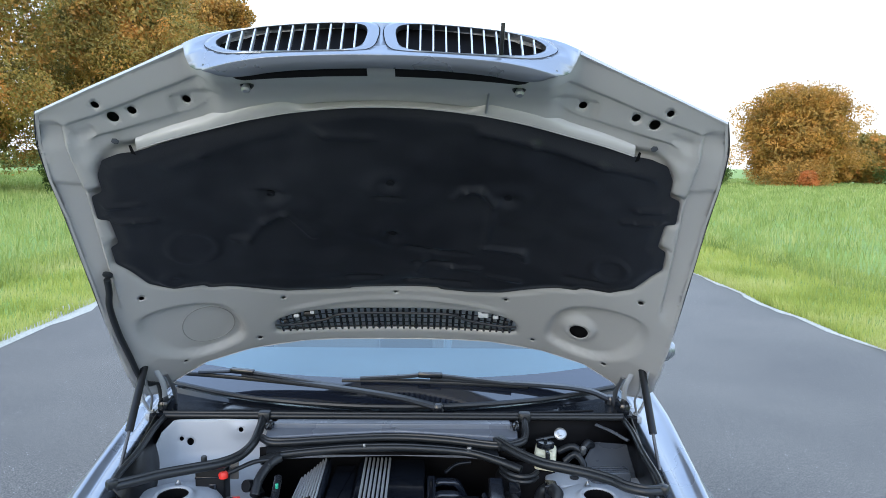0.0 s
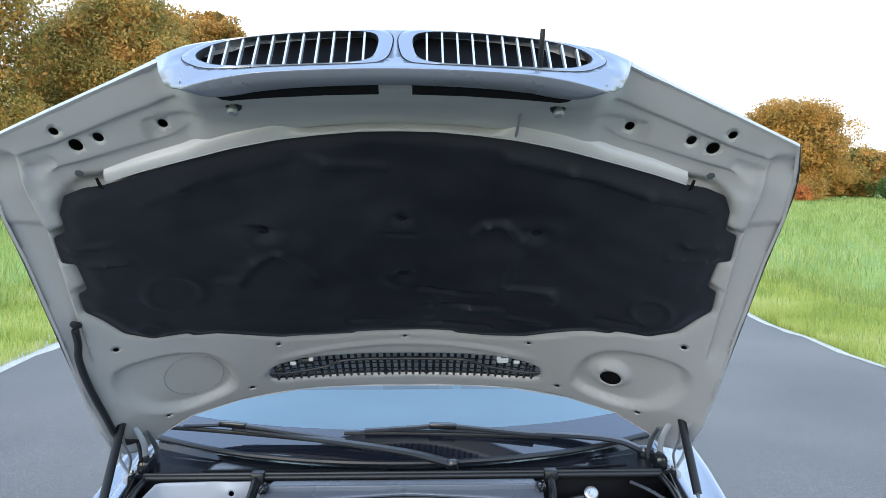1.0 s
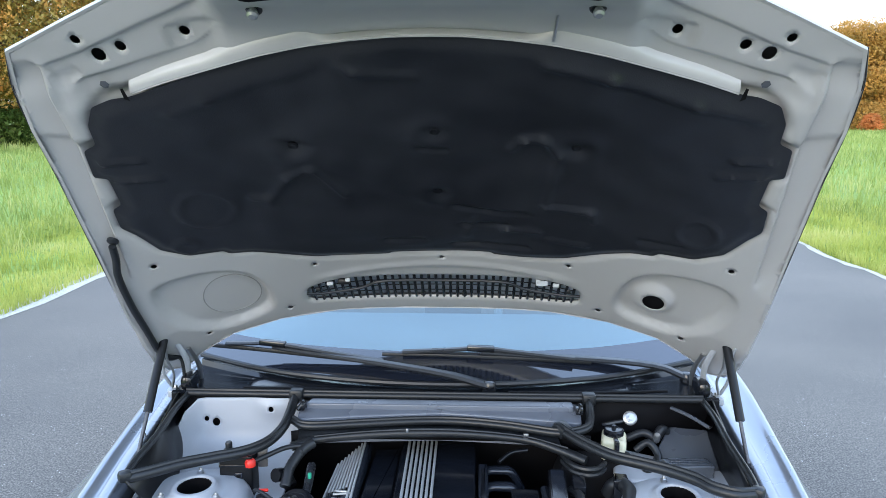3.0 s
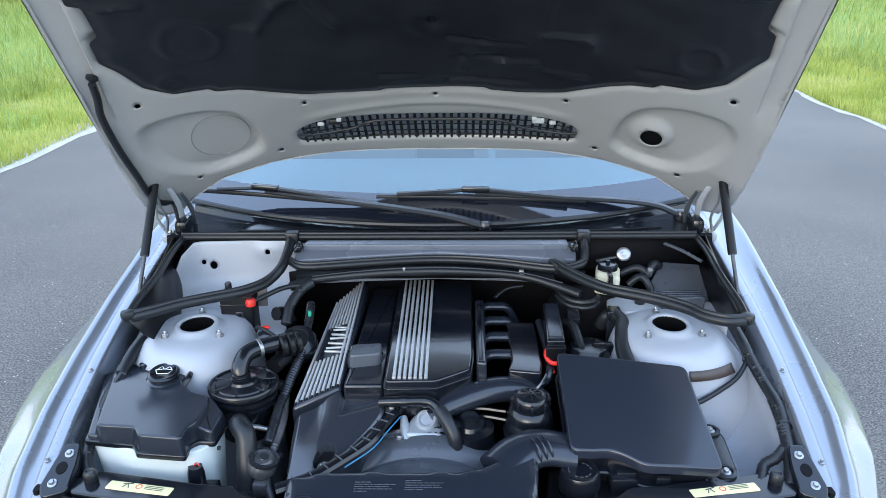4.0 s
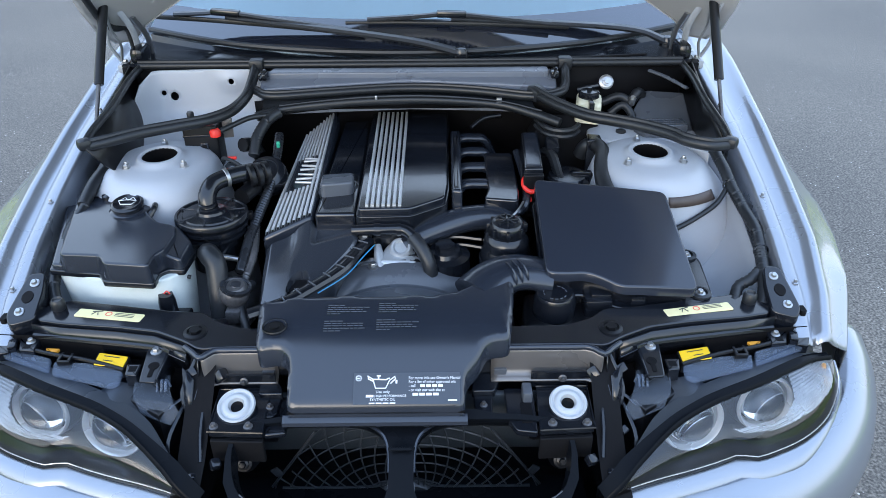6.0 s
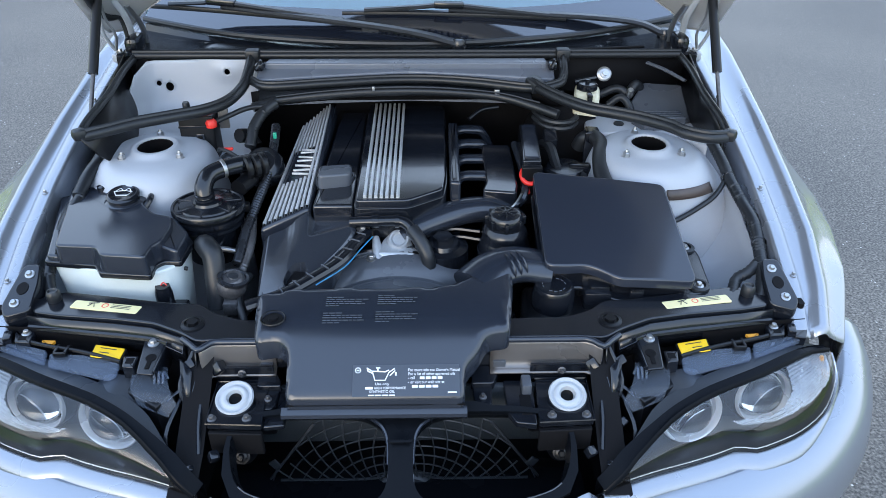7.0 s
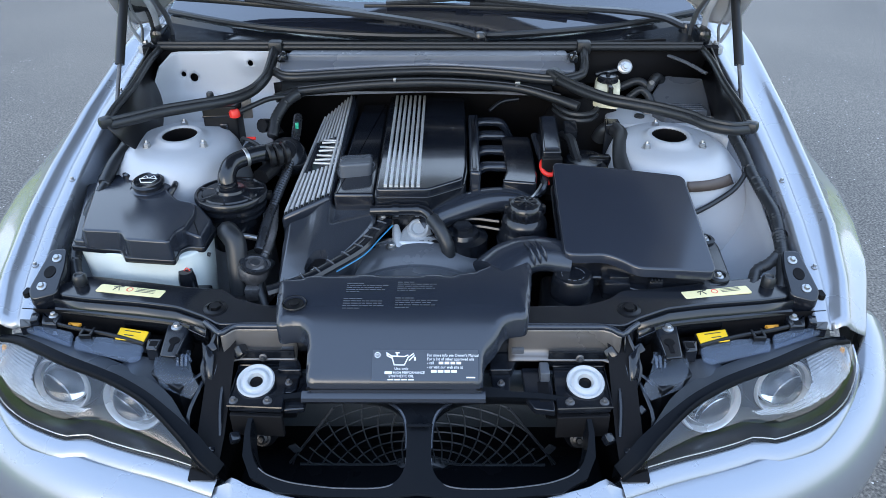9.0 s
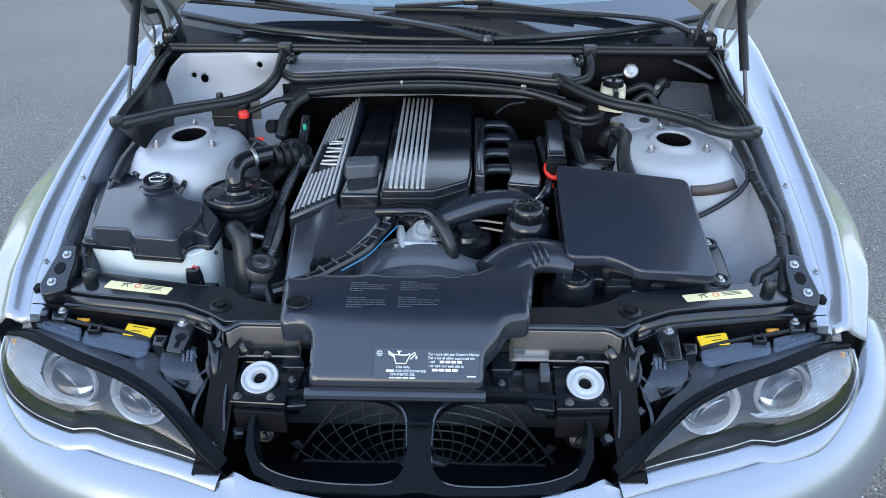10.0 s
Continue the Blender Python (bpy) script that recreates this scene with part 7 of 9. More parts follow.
# Near-black pad for the shade in the box's small slot.
part("box_slot", block(0.010, 0.003, 0.008, 0.001, up(-0.458, 0.8555, 0.836, 0, 0, 5)), DEEP, fuse)
part("box_ridge", block(0.074, 0.004, 0.005, 0.001, up(-0.465, 0.859, 0.862, 0, 0, 5)), PLASTIC, fuse)
part("box_post", lathe([(0.008, 0.0), (0.008, 0.016), (0.006, 0.019), (0, 0.019)], 12, up(-0.486, 0.885, 0.893)), RUBBER, fuse)
part("red_cap", lathe([(0, 0.012), (0.008, 0.011), (0.0125, 0.005), (0.012, -0.006), (0, -0.01)], 16, up(-0.432, 0.866, 0.868)), RED, car, "red terminal cap")
part("red_clip", block(0.022, 0.008, 0.006, 0.002, up(-0.385, 0.80, 0.835, 0, 0, 5)), RED, car)
part("cable_lug", block(0.022, 0.012, 0.045, 0.002, up(-0.412, 0.90, 0.845, 0, 0, 10)), WARMGREY, car)
LINES = [
    (((-0.43, 0.87, 0.868), (-0.40, 0.89, 0.876), (-0.36, 0.915, 0.885), (-0.31, 0.93, 0.885)), 0.006, RUBBER),
    (((-0.30, 0.94, 0.888), (-0.325, 0.92, 0.875), (-0.345, 0.885, 0.85), (-0.350, 0.85, 0.82)), 0.012, RUBBER),
    (((-0.415, 0.83, 0.82), (-0.40, 0.80, 0.838), (-0.37, 0.78, 0.835), (-0.345, 0.76, 0.825), (-0.32, 0.74, 0.81)), 0.004, RUBBER),
    (((-0.41, 0.84, 0.80), (-0.385, 0.80, 0.825), (-0.355, 0.77, 0.83), (-0.31, 0.73, 0.82)), 0.005, PLASTIC),
    (((-0.302, 0.92, 0.84), (-0.298, 0.84, 0.815), (-0.300, 0.76, 0.79), (-0.312, 0.68, 0.765), (-0.32, 0.60, 0.745), (-0.325, 0.53, 0.72)), 0.0095, DARKPIPE),
    (((-0.315, 0.66, 0.75), (-0.305, 0.58, 0.735), (-0.312, 0.52, 0.715), (-0.33, 0.46, 0.69)), 0.007, GRIME),
    (((-0.385, 0.545, 0.755), (-0.375, 0.525, 0.762), (-0.362, 0.51, 0.75), (-0.358, 0.49, 0.71), (-0.355, 0.47, 0.66)), 0.021, RUBBER),
    (((-0.36, 0.46, 0.63), (-0.335, 0.44, 0.62), (-0.325, 0.47, 0.64)), 0.016, RUBBER),
    (((-0.30, 0.52, 0.70), (-0.315, 0.47, 0.69), (-0.30, 0.43, 0.66), (-0.29, 0.40, 0.62)), 0.008, RUBBER),
    (((-0.41, 0.59, 0.70), (-0.37, 0.585, 0.72), (-0.33, 0.585, 0.715), (-0.318, 0.62, 0.72)), 0.006, STEEL),
    (((-0.48, 0.57, 0.73), (-0.44, 0.50, 0.74), (-0.41, 0.50, 0.73)), 0.004, RUBBER),
    (((-0.36, 0.41, 0.64), (-0.33, 0.40, 0.65), (-0.29, 0.415, 0.665)), 0.003, WHITEP),
    (((-0.30, 0.40, 0.655), (-0.27, 0.405, 0.65), (-0.26, 0.39, 0.63)), 0.0035, RUBBER),
    (((-0.655, 0.66, 0.80), (-0.665, 0.60, 0.78), (-0.668, 0.53, 0.75), (-0.66, 0.47, 0.72), (-0.63, 0.44, 0.70), (-0.57, 0.435, 0.70)), 0.010, RUBBER),
    (((-0.60, 0.47, 0.66), (-0.56, 0.44, 0.69), (-0.50, 0.425, 0.695)), 0.006, RUBBER),
    (((-0.632, 0.80, 0.84), (-0.648, 0.76, 0.83), (-0.655, 0.71, 0.82), (-0.66, 0.66, 0.80)), 0.012, RUBBER),
    (((-0.66, 0.79, 0.83), (-0.668, 0.72, 0.81), (-0.672, 0.65, 0.79), (-0.675, 0.58, 0.77)), 0.007, RUBBER),
    (((0.66, 0.80, 0.85), (0.668, 0.74, 0.83), (0.674, 0.70, 0.81), (0.682, 0.64, 0.79), (0.688, 0.58, 0.775), (0.682, 0.52, 0.75), (0.67, 0.46, 0.73), (0.655, 0.42, 0.71)), 0.011, RUBBER),
    (((0.675, 0.70, 0.80), (0.684, 0.62, 0.775), (0.69, 0.54, 0.755), (0.68, 0.48, 0.735)), 0.006, RUBBER),
    (((0.672, 0.71, 0.81), (0.64, 0.675, 0.785), (0.60, 0.655, 0.765), (0.555, 0.635, 0.75), (0.52, 0.62, 0.745)), 0.0055, RUBBER),
    (((0.680, 0.50, 0.74), (0.65, 0.475, 0.73), (0.625, 0.465, 0.72), (0.605, 0.43, 0.71), (0.575, 0.415, 0.70), (0.53, 0.41, 0.695)), 0.010, RUBBER),
    (((0.545, 0.415, 0.705), (0.56, 0.425, 0.715), (0.58, 0.41, 0.71)), 0.004, RUBBER),
    (((-0.375, 0.865, 0.84), (-0.36, 0.885, 0.83), (-0.34, 0.87, 0.81)), 0.016, MATTE),
    (((-0.35, 0.80, 0.78), (-0.33, 0.74, 0.80), (-0.345, 0.69, 0.80)), 0.018, MATTE),
    (((0.14, 0.93, 0.85), (0.17, 0.955, 0.862), (0.21, 0.965, 0.865)), 0.005, MATTE),
]
for pts, r, mt in LINES:
    ribbed = (mt is RUBBER and r >= 0.010) or mt in (GRIME, DARKPIPE)
    part("hose" if r > 0.008 else "cable", tube(pts, r, 10, 6, ribs=0.0014 if ribbed and r < 0.013 else 0, rib_len=0.007), mt, car)
for x, y, z in ((0.69, 0.60, 0.775), (0.686, 0.535, 0.755), (0.672, 0.705, 0.81)):
    part("cable_tie", lathe([(0.0135, -0.004), (0.0145, -0.003), (0.0145, 0.003), (0.0135, 0.004)], 14, up(x, y, z, 75)), PLASTIC, car)
part("green_clip", block(0.008, 0.008, 0.014, 0.002, up(-0.296, 0.868, 0.832)), mat("green_plastic", (0.03, 0.35, 0.22), 0.4), car)
valve = part("egr_valve", merge(lathe([(0, 0.03), (0.022, 0.028), (0.028, 0.02), (0.028, 0.0), (0.02, -0.01), (0.016, -0.05), (0, -0.05)], 20, up(-0.325, 0.475, 0.700)), block(0.03, 0.028, 0.03, 0.006, up(-0.325, 0.455, 0.66))), GRIME, car, "grimy metal valve")
part("valve_top", lathe([(0.026, 0.018), (0.029, 0.022), (0.029, 0.028), (0.023, 0.029), (0.021, 0.026), (0.012, 0.026), (0.010, 0.031), (0, 0.032)], 24, up(-0.325, 0.475, 0.700, 0, 12)), DARKPIPE, valve)
part("blue_white_hose", tube([(-0.42, 0.42, 0.655), (-0.40, 0.43, 0.665), (-0.375, 0.445, 0.668)], 0.013, 12, ribs=0.002, rib_len=0.008), mat("pale_hose", (0.45, 0.52, 0.60), 0.4), car, "pale corrugated hose")
# worn brown label wrapped round the flank of the right tower
rows = []
for k in range(15):
    f = k / 14
    a = radians(-85 + 49 * f)
    r, z = 0.1225 + 0.0155 * f * f, 0.808 - 0.004 * f
    top = Vector((0.521 + r * math.cos(a), 0.79 + r * 1.08 * math.sin(a), z))
    out = Vector((math.cos(a), math.sin(a), 0))
    rows.append([top + out * (0.001 + 0.008 * s + 0.004 * s * f) + Vector((0, 0, -0.020 * s)) for s in (0, 0.5, 1)])
wl_ = part("worn_label", loft(rows), BRONZE, car, "worn brown label on the silver tower")
wl_.modifiers.new("t", "SOLIDIFY").thickness = 0.0008

# ---- front carrier, intake scoop, latches ----
# upper cross member
def zcm(x):
    return 0.722 - 0.004 * smooth01((abs(x) - 0.5) / 0.2)


CM = sym([(0, 0.300), (0.30, 0.300), (0.345, 0.296), (0.375, 0.318), (0.43, 0.345), (0.50, 0.358), (0.60, 0.372), (0.655, 0.385), (0.668, 0.42), (0.62, 0.445), (0.50, 0.420), (0.42, 0.405), (0.36, 0.400), (0.33, 0.372), (0.28, 0.352), (0, 0.352)])
CM = [p for p in CM]
cross = part("cross_member", prism(CM, 0.66, lambda x, y: zcm(x), 0.0028, r=0.012), PLASTIC, car, "black front cross member")
for s_ in (-1, 1):
    # upright web under the front edge, stepping down to the lamp
    part("cross_web", loft([[(s_ * x, y, z) for x, y in ((0.37, 0.312), (0.43, 0.340), (0.50, 0.353), (0.60, 0.366), (0.66, 0.378))] for z in (0.716, 0.69, 0.66)]), PLASTIC, cross).modifiers.new("t", "SOLIDIFY").thickness = 0.004
    part("rail_lip", tube([(s_ * 0.375, 0.314, 0.690), (s_ * 0.43, 0.336, 0.692), (s_ * 0.55, 0.354, 0.694), (s_ * 0.66, 0.372, 0.694)], 0.006, 8), PLASTIC, cross)
    part("fixing", merge(lathe([(0.020, 0.0), (0.020, 0.004), (0.014, 0.006), (0.013, 0.003), (0, 0.003)], 20, up(s_ * 0.360, 0.340, 0.7205)), lathe([(0.010, 0.002), (0.010, 0.009), (0, 0.009)], 6, up(s_ * 0.360, 0.340, 0.7205))), MATTE, cross)
    stop = part("rubber_stop", lathe([(0.011, 0.0), (0.0125, 0.006), (0.0125, 0.019), (0.009, 0.024), (0.008, 0.024), (0.006, 0.021), (0, 0.021)], 20, up(s_ * 0.628, 0.418, 0.716)), RUBBER, car, "black rubber bonnet stop")
    # pale yellow warning sticker
    st = part("warning_sticker", prism(rounded([(s_ * 0.468, 0.372), (s_ * 0.592, 0.393), (s_ * 0.587, 0.414), (s_ * 0.463, 0.393)], 0.003), 0.7185, 0.7222, 0.0003), STICKER, car, "pale yellow warning sticker with small symbols")
    a = math.degrees(math.atan2(0.021, 0.124)) * s_
    sx = -0.592 if s_ < 0 else 0.465
    sy = 0.399 if s_ < 0 else 0.377
    bars = []
    base = up(sx, sy, 0.7224, 0, 0, -10 if s_ < 0 else 10)
    bars.append(moved(tube([(0.032, 0.002, 0), (0.038, 0.013, 0), (0.044, 0.002, 0)], 0.0010, 5, smooth=False), base))
    bars.append(moved(tube([(0.030, 0.010, 0), (0.048, 0.014, 0)], 0.0011, 5, smooth=False), base))
    for k in range(3):
        bars.append(moved(block(0.036, 0.0012, 0.0004, 0), base @ pose(0.092, 0.004 + 0.004 * k, 0)))
    part("print", merge(*bars), INK, st, "", 0)
    part("red_mark", moved(lathe([(0.0045, 0), (0.0062, 0.0003), (0.0062, 0.0)], 16), base @ pose(0.062, 0.008, 0)), RED, st)
    # lamp carrier bracket screwed to the inner wing
    br = part("lamp_bracket", prism([(s_ * 0.658, 0.385), (s_ * 0.700, 0.372), (s_ * 0.712, 0.392), (s_ * 0.706, 0.43), (s_ * 0.698, 0.476), (s_ * 0.668, 0.478), (s_ * 0.660, 0.44)], 0.62, lambda x, y: 0.748 + 0.40 * (y - 0.45), 0.003, r=0.010), PLASTIC, car, "black lamp bracket with steel bolts")
    bolt("bolt", (s_ * 0.680, 0.455, 0.7505), br, 0.0055, STEEL, (0, -0.37, 0.93))
    bolt("bolt", (s_ * 0.689, 0.398, 0.7275), br, 0.0055, STEEL, (0, -0.37, 0.93))
    # Near-black disc for the shade in the bracket's hole.
    part("hole", lathe([(0.010, 0), (0.010, 0.001), (0, 0.001)], 16, up(s_ * 0.684, 0.427, 0.7393, 22) @ Matrix.Diagonal((1, 1.3, 1, 1))), DEEP, br)
    # lamp fixing tabs: a plate with a keyhole and the small lugs round it
    tab = part("lamp_tab", prism([(s_ * x, y) for x, y in ((0.410, 0.334), (0.447, 0.341), (0.444, 0.312), (0.439, 0.270), (0.437, 0.256), (0.409, 0.253), (0.409, 0.306))], 0.684, lambda x, y: 0.690 + 0.06 * (y - 0.30), 0.0015, r=0.004), PLASTIC, car, "black lamp fixing plate with a keyhole")
    # Near-black pads for the shade in the keyhole and the lug hollows.
    part("keyhole", merge(lathe([(0.009, 0), (0.009, 0.0008), (0, 0.0008)], 16, up(s_ * 0.423, 0.292, 0.6897)), block(0.007, 0.022, 0.0008, 0, up(s_ * 0.423, 0.277, 0.6891, 3))), DEEP, tab)
    bolt("bolt", (s_ * 0.429, 0.327, 0.692), tab, 0.0062, STEEL)
    part("plate_side", block(0.004, 0.075, 0.045, 0.001, up(s_ * 0.408, 0.295, 0.645)), PLASTIC, tab)
    part("lug", prism([(s_ * x, y) for x, y in ((0.448, 0.303), (0.474, 0.303), (0.468, 0.276), (0.448, 0.273))], 0.66, 0.685, 0.002, r=0.003), PLASTIC, tab)
    part("lug_hollow", block(0.013, 0.013, 0.001, 0, up(s_ * 0.459, 0.290, 0.6846)), DEEP, tab)
    tab = part("lamp_tab", prism([(s_ * x, y) for x, y in ((0.648, 0.366), (0.684, 0.367), (0.672, 0.336), (0.645, 0.333))], 0.676, 0.691, 0.002, r=0.003), PLASTIC, car, "black lamp fixing tab")
    part("lug", prism([(s_ * x, y) for x, y in ((0.700, 0.365), (0.722, 0.357), (0.708, 0.330), (0.690, 0.334))], 0.670, 0.688, 0.002, r=0.003), PLASTIC, tab)
    part("lug", block(0.014, 0.024, 0.014, 0.002, up(s_ * 0.689, 0.350, 0.682, 0, 0, -s_ * 15)), PLASTIC, tab)
    part("lug_hollow", block(0.012, 0.012, 0.001, 0, up(s_ * 0.662, 0.346, 0.6906)), DEEP, tab)
    bolt("bolt", (s_ * 0.660, 0.358, 0.691), tab, 0.005, STEEL)
    # near-black sheet for the shade between cross member and lamp
    part("lamp_gap_shade", loft([[(s_ * x, y, z) for x, y in ((0.33, 0.30), (0.45, 0.345), (0.6, 0.36), (0.72, 0.37))] for z in (0.70, 0.50)] + [[(s_ * x, y, 0.50) for x, y in ((0.33, 0.10), (0.45, 0.16), (0.6, 0.2), (0.72, 0.30))]]), DEEP, car)
    # front wall of the cross member: its warm grey holds the reflection on glossy black
    x0 = 0.215 if s_ < 0 else 0.150
    XS = [x0 + (0.338 - x0) * k / 14 for k in range(15)]
    wall = part("cross_member_wall", loft([[(s_ * x, y - 0.020 * smooth01((x - 0.315) / 0.025), z) for x in XS] for y, z in ((0.302, 0.712), (0.3005, 0.706), (0.2995, 0.69), (0.3005, 0.672), (0.298, 0.662), (0.290, 0.657), (0.280, 0.656))]), WARMGREY, car, "glossy wall below the cross member, warm reflection in its colour", 60)
    wall.modifiers.new("t", "SOLIDIFY").thickness = 0.003
    part("wall_rim", tube([(s_ * x, 0.2985 - 0.020 * smooth01((x - 0.315) / 0.025), 0.7165) for x in XS] + [(s_ * 0.352, 0.292, 0.7165), (s_ * 0.37, 0.308, 0.7165)], 0.0055, 10, 2), SATIN, wall, "rounded black rim")
    part("wall_notch", block(0.022, 0.006, 0.014, 0.002, up(s_ * (x0 + 0.016), 0.295, 0.660)), GREYPLASTIC, wall)
    for xa in (0.336, 0.344):
        part("wall_rib", loft([[(s_ * xa, 0.300, 0.712), (s_ * xa, 0.284, 0.700)], [(s_ * (xa + 0.001), 0.298, 0.655), (s_ * (xa + 0.003), 0.270, 0.640)]]), PLASTIC, wall).modifiers.new("t", "SOLIDIFY").thickness = 0.0025
    for q in (((0.372, 0.318, 0.708), (0.404, 0.330, 0.700), (0.404, 0.316, 0.694), (0.372, 0.300, 0.690)), ((0.352, 0.270, 0.676), (0.372, 0.285, 0.690), (0.366, 0.250, 0.655), (0.352, 0.215, 0.622)),
              ((0.325, 0.255, 0.655), (0.346, 0.262, 0.662), (0.352, 0.232, 0.640), (0.340, 0.205, 0.618))):
        g = part("gusset", loft([[(s_ * a, b, c) for a, b, c in q[:2]], [(s_ * a, b, c) for a, b, c in (q[3], q[2])]]), PLASTIC, wall)
        g.modifiers.new("t", "SOLIDIFY").thickness = 0.002
        # Added satin beads stand in for the highlights on the gusset's edges.
        part("gusset_highlight", tube([(s_ * a, b, c + 0.001) for a, b, c in q + q[:1]], 0.0011, 5, smooth=False), SATIN, wall)
    # bonnet latch tray with its white ring
    tray = part("latch_tray", prism(rounded([(s_ * 0.222, 0.176), (s_ * 0.311, 0.180), (s_ * 0.314, 0.278), (s_ * 0.226, 0.278)], 0.006), 0.636, 0.646, 0.002), PLASTIC, car, "black bonnet latch tray")
    part("tray_rim", merge(tube([(s_ * 0.222, 0.176, 0.647), (s_ * 0.311, 0.180, 0.647), (s_ * 0.314, 0.278, 0.647), (s_ * 0.226, 0.278, 0.647)], 0.0022, 6, smooth=False)), PLASTIC, tray)
    rg = part("latch_ring", lathe([(0.0285, 0.0), (0.0295, 0.003), (0.0275, 0.0055), (0.0255, 0.005), (0.0235, 0.0025), (0.0215, 0.0025), (0.0195, 0.0055), (0.016, 0.0065), (0.0125, 0.005), (0.010, -0.002), (0.009, -0.008)], 40, up(s_ * 0.274, 0.230, 0.654, 18) @ Matrix.Diagonal((1.07, 1.07, 1.0, 1))), WHITEP, car, "pale grey ribbed latch ring")
    part("latch_socket", lathe([(0.0105, -0.002), (0.006, -0.006), (0, -0.006)], 20, up(s_ * 0.274, 0.230, 0.654, 18)), DEEP, rg)
    part("latch_cup", lathe([(0.031, -0.010), (0.0325, 0.0015), (0.030, 0.002), (0.029, -0.010)], 32, up(s_ * 0.274, 0.230, 0.653, 18)), PLASTIC, rg)
    for dx, dy in ((-0.030, -0.037), (0.026, -0.037)):
        bolt("bolt", (s_ * 0.274 + dx, 0.228 + dy, 0.647), tray, 0.0048, GRIME)
    # upright wall and stud behind the tray
    back = part("latch_wall", block(0.10, 0.004, 0.034, 0.001, up(s_ * 0.268, 0.284, 0.642)), PLASTIC, car)
    bolt("bolt", (s_ * 0.272, 0.281, 0.662), back, 0.0045, GRIME, (0, -1, 0.2))
    part("tray_face", prism(rounded([(s_ * 0.222, 0.168), (s_ * 0.308, 0.172), (s_ * 0.308, 0.182), (s_ * 0.222, 0.178)], 0.003), 0.59, 0.634, 0.002), DEEP, tray)
    # struts and ribs beside the tray
    for pts in (((0.338, 0.305, 0.70), (0.345, 0.27, 0.66), (0.352, 0.23, 0.62)), ((0.352, 0.305, 0.70), (0.372, 0.26, 0.66), (0.36, 0.235, 0.63)), ((0.345, 0.27, 0.655), (0.375, 0.25, 0.65), (0.39, 0.235, 0.645)), ((0.335, 0.26, 0.65), (0.33, 0.20, 0.63), (0.325, 0.16, 0.60)),
                ((0.352, 0.24, 0.63), (0.35, 0.18, 0.60), (0.335, 0.13, 0.58)), ((0.37, 0.25, 0.64), (0.385, 0.19, 0.61), (0.36, 0.14, 0.59))):
        part("carrier_rib", tube([(s_ * x, y, z) for x, y, z in pts], 0.0035, 6, 4, flat=0.5), PLASTIC, car)
    # Near-black panels; the shade beside the carrier is put into their colour.
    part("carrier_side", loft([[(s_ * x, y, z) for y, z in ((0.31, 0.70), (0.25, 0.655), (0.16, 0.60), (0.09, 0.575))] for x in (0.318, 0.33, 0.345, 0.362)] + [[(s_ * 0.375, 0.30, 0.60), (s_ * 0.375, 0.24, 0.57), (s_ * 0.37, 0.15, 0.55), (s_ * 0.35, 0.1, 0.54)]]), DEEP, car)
    for k, (x, y, z, sz) in enumerate(((0.335, 0.14, 0.58, 0.014), (0.30, 0.15, 0.60, 0.016), (0.318, 0.285, 0.665, 0.02), (0.365, 0.285, 0.675, 0.016), (0.36, 0.20, 0.615, 0.014))):
        part("carrier_clip", block(sz, sz, sz, 0.003, up(s_ * x, y, z, 20 * k, 15 * k, 30 * k)), PLASTIC, car)
part("pin", block(0.0165, 0.030, 0.030, 0.003, up(0.209, 0.258, 0.632)), GREYPLASTIC, car, "grey peg in the right latch tray")
tr2 = part("side_tray", prism(rounded([(0.173, 0.206), (0.186, 0.180), (0.219, 0.175), (0.222, 0.278), (0.172, 0.279)], 0.004), 0.632, 0.643, 0.002), PLASTIC, car, "black tray with a slot beside the latch")
# Near-black pad for the shade in the tray's slot.
part("slot", block(0.018, 0.046, 0.001, 0, up(0.205, 0.219, 0.6428)), DEEP, tr2)
part("side_tray", prism(rounded([(-0.222, 0.180), (-0.188, 0.184), (-0.188, 0.262), (-0.226, 0.262)], 0.004), 0.630, 0.638, 0.003), PLASTIC, car)
for plate, foot in ((((0.120, 0.293), (0.132, 0.308), (0.163, 0.310), (0.168, 0.296), (0.154, 0.260), (0.116, 0.260)), ((0.119, 0.262), (0.152, 0.262), (0.149, 0.222), (0.140, 0.214), (0.128, 0.214), (0.121, 0.224))),
                    (((-0.246, 0.299), (-0.224, 0.302), (-0.206, 0.272), (-0.203, 0.258), (-0.244, 0.258)), ((-0.240, 0.260), (-0.206, 0.260), (-0.207, 0.222), (-0.214, 0.214), (-0.228, 0.214), (-0.236, 0.224)))):
    cl = part("clip_plate", prism(list(plate), 0.640, lambda x, y: 0.656 + 0.1 * (y - 0.28), 0.002, r=0.004), PLASTIC, car, "black clip plate of the intake scoop")
    part("foot", prism(list(foot), 0.630, 0.644, 0.002, r=0.003), PLASTIC, cl)
    cx = sum(x for x, _ in foot) / len(foot)
    bolt("bolt", (cx, 0.236, 0.645), cl, 0.004, GRIME)

# intake scoop over the radiator
def zsc(x, y):
    base = 0.755 + 0.05 * (y - 0.33)
    ramp = 0.682 + 0.58 * (y - 0.17)
    k = 0.007
    return -k * math.log(math.exp(-base / k) + math.exp(-ramp / k)) + 0.006 * smooth01((0.26 - y) / 0.08) * 0


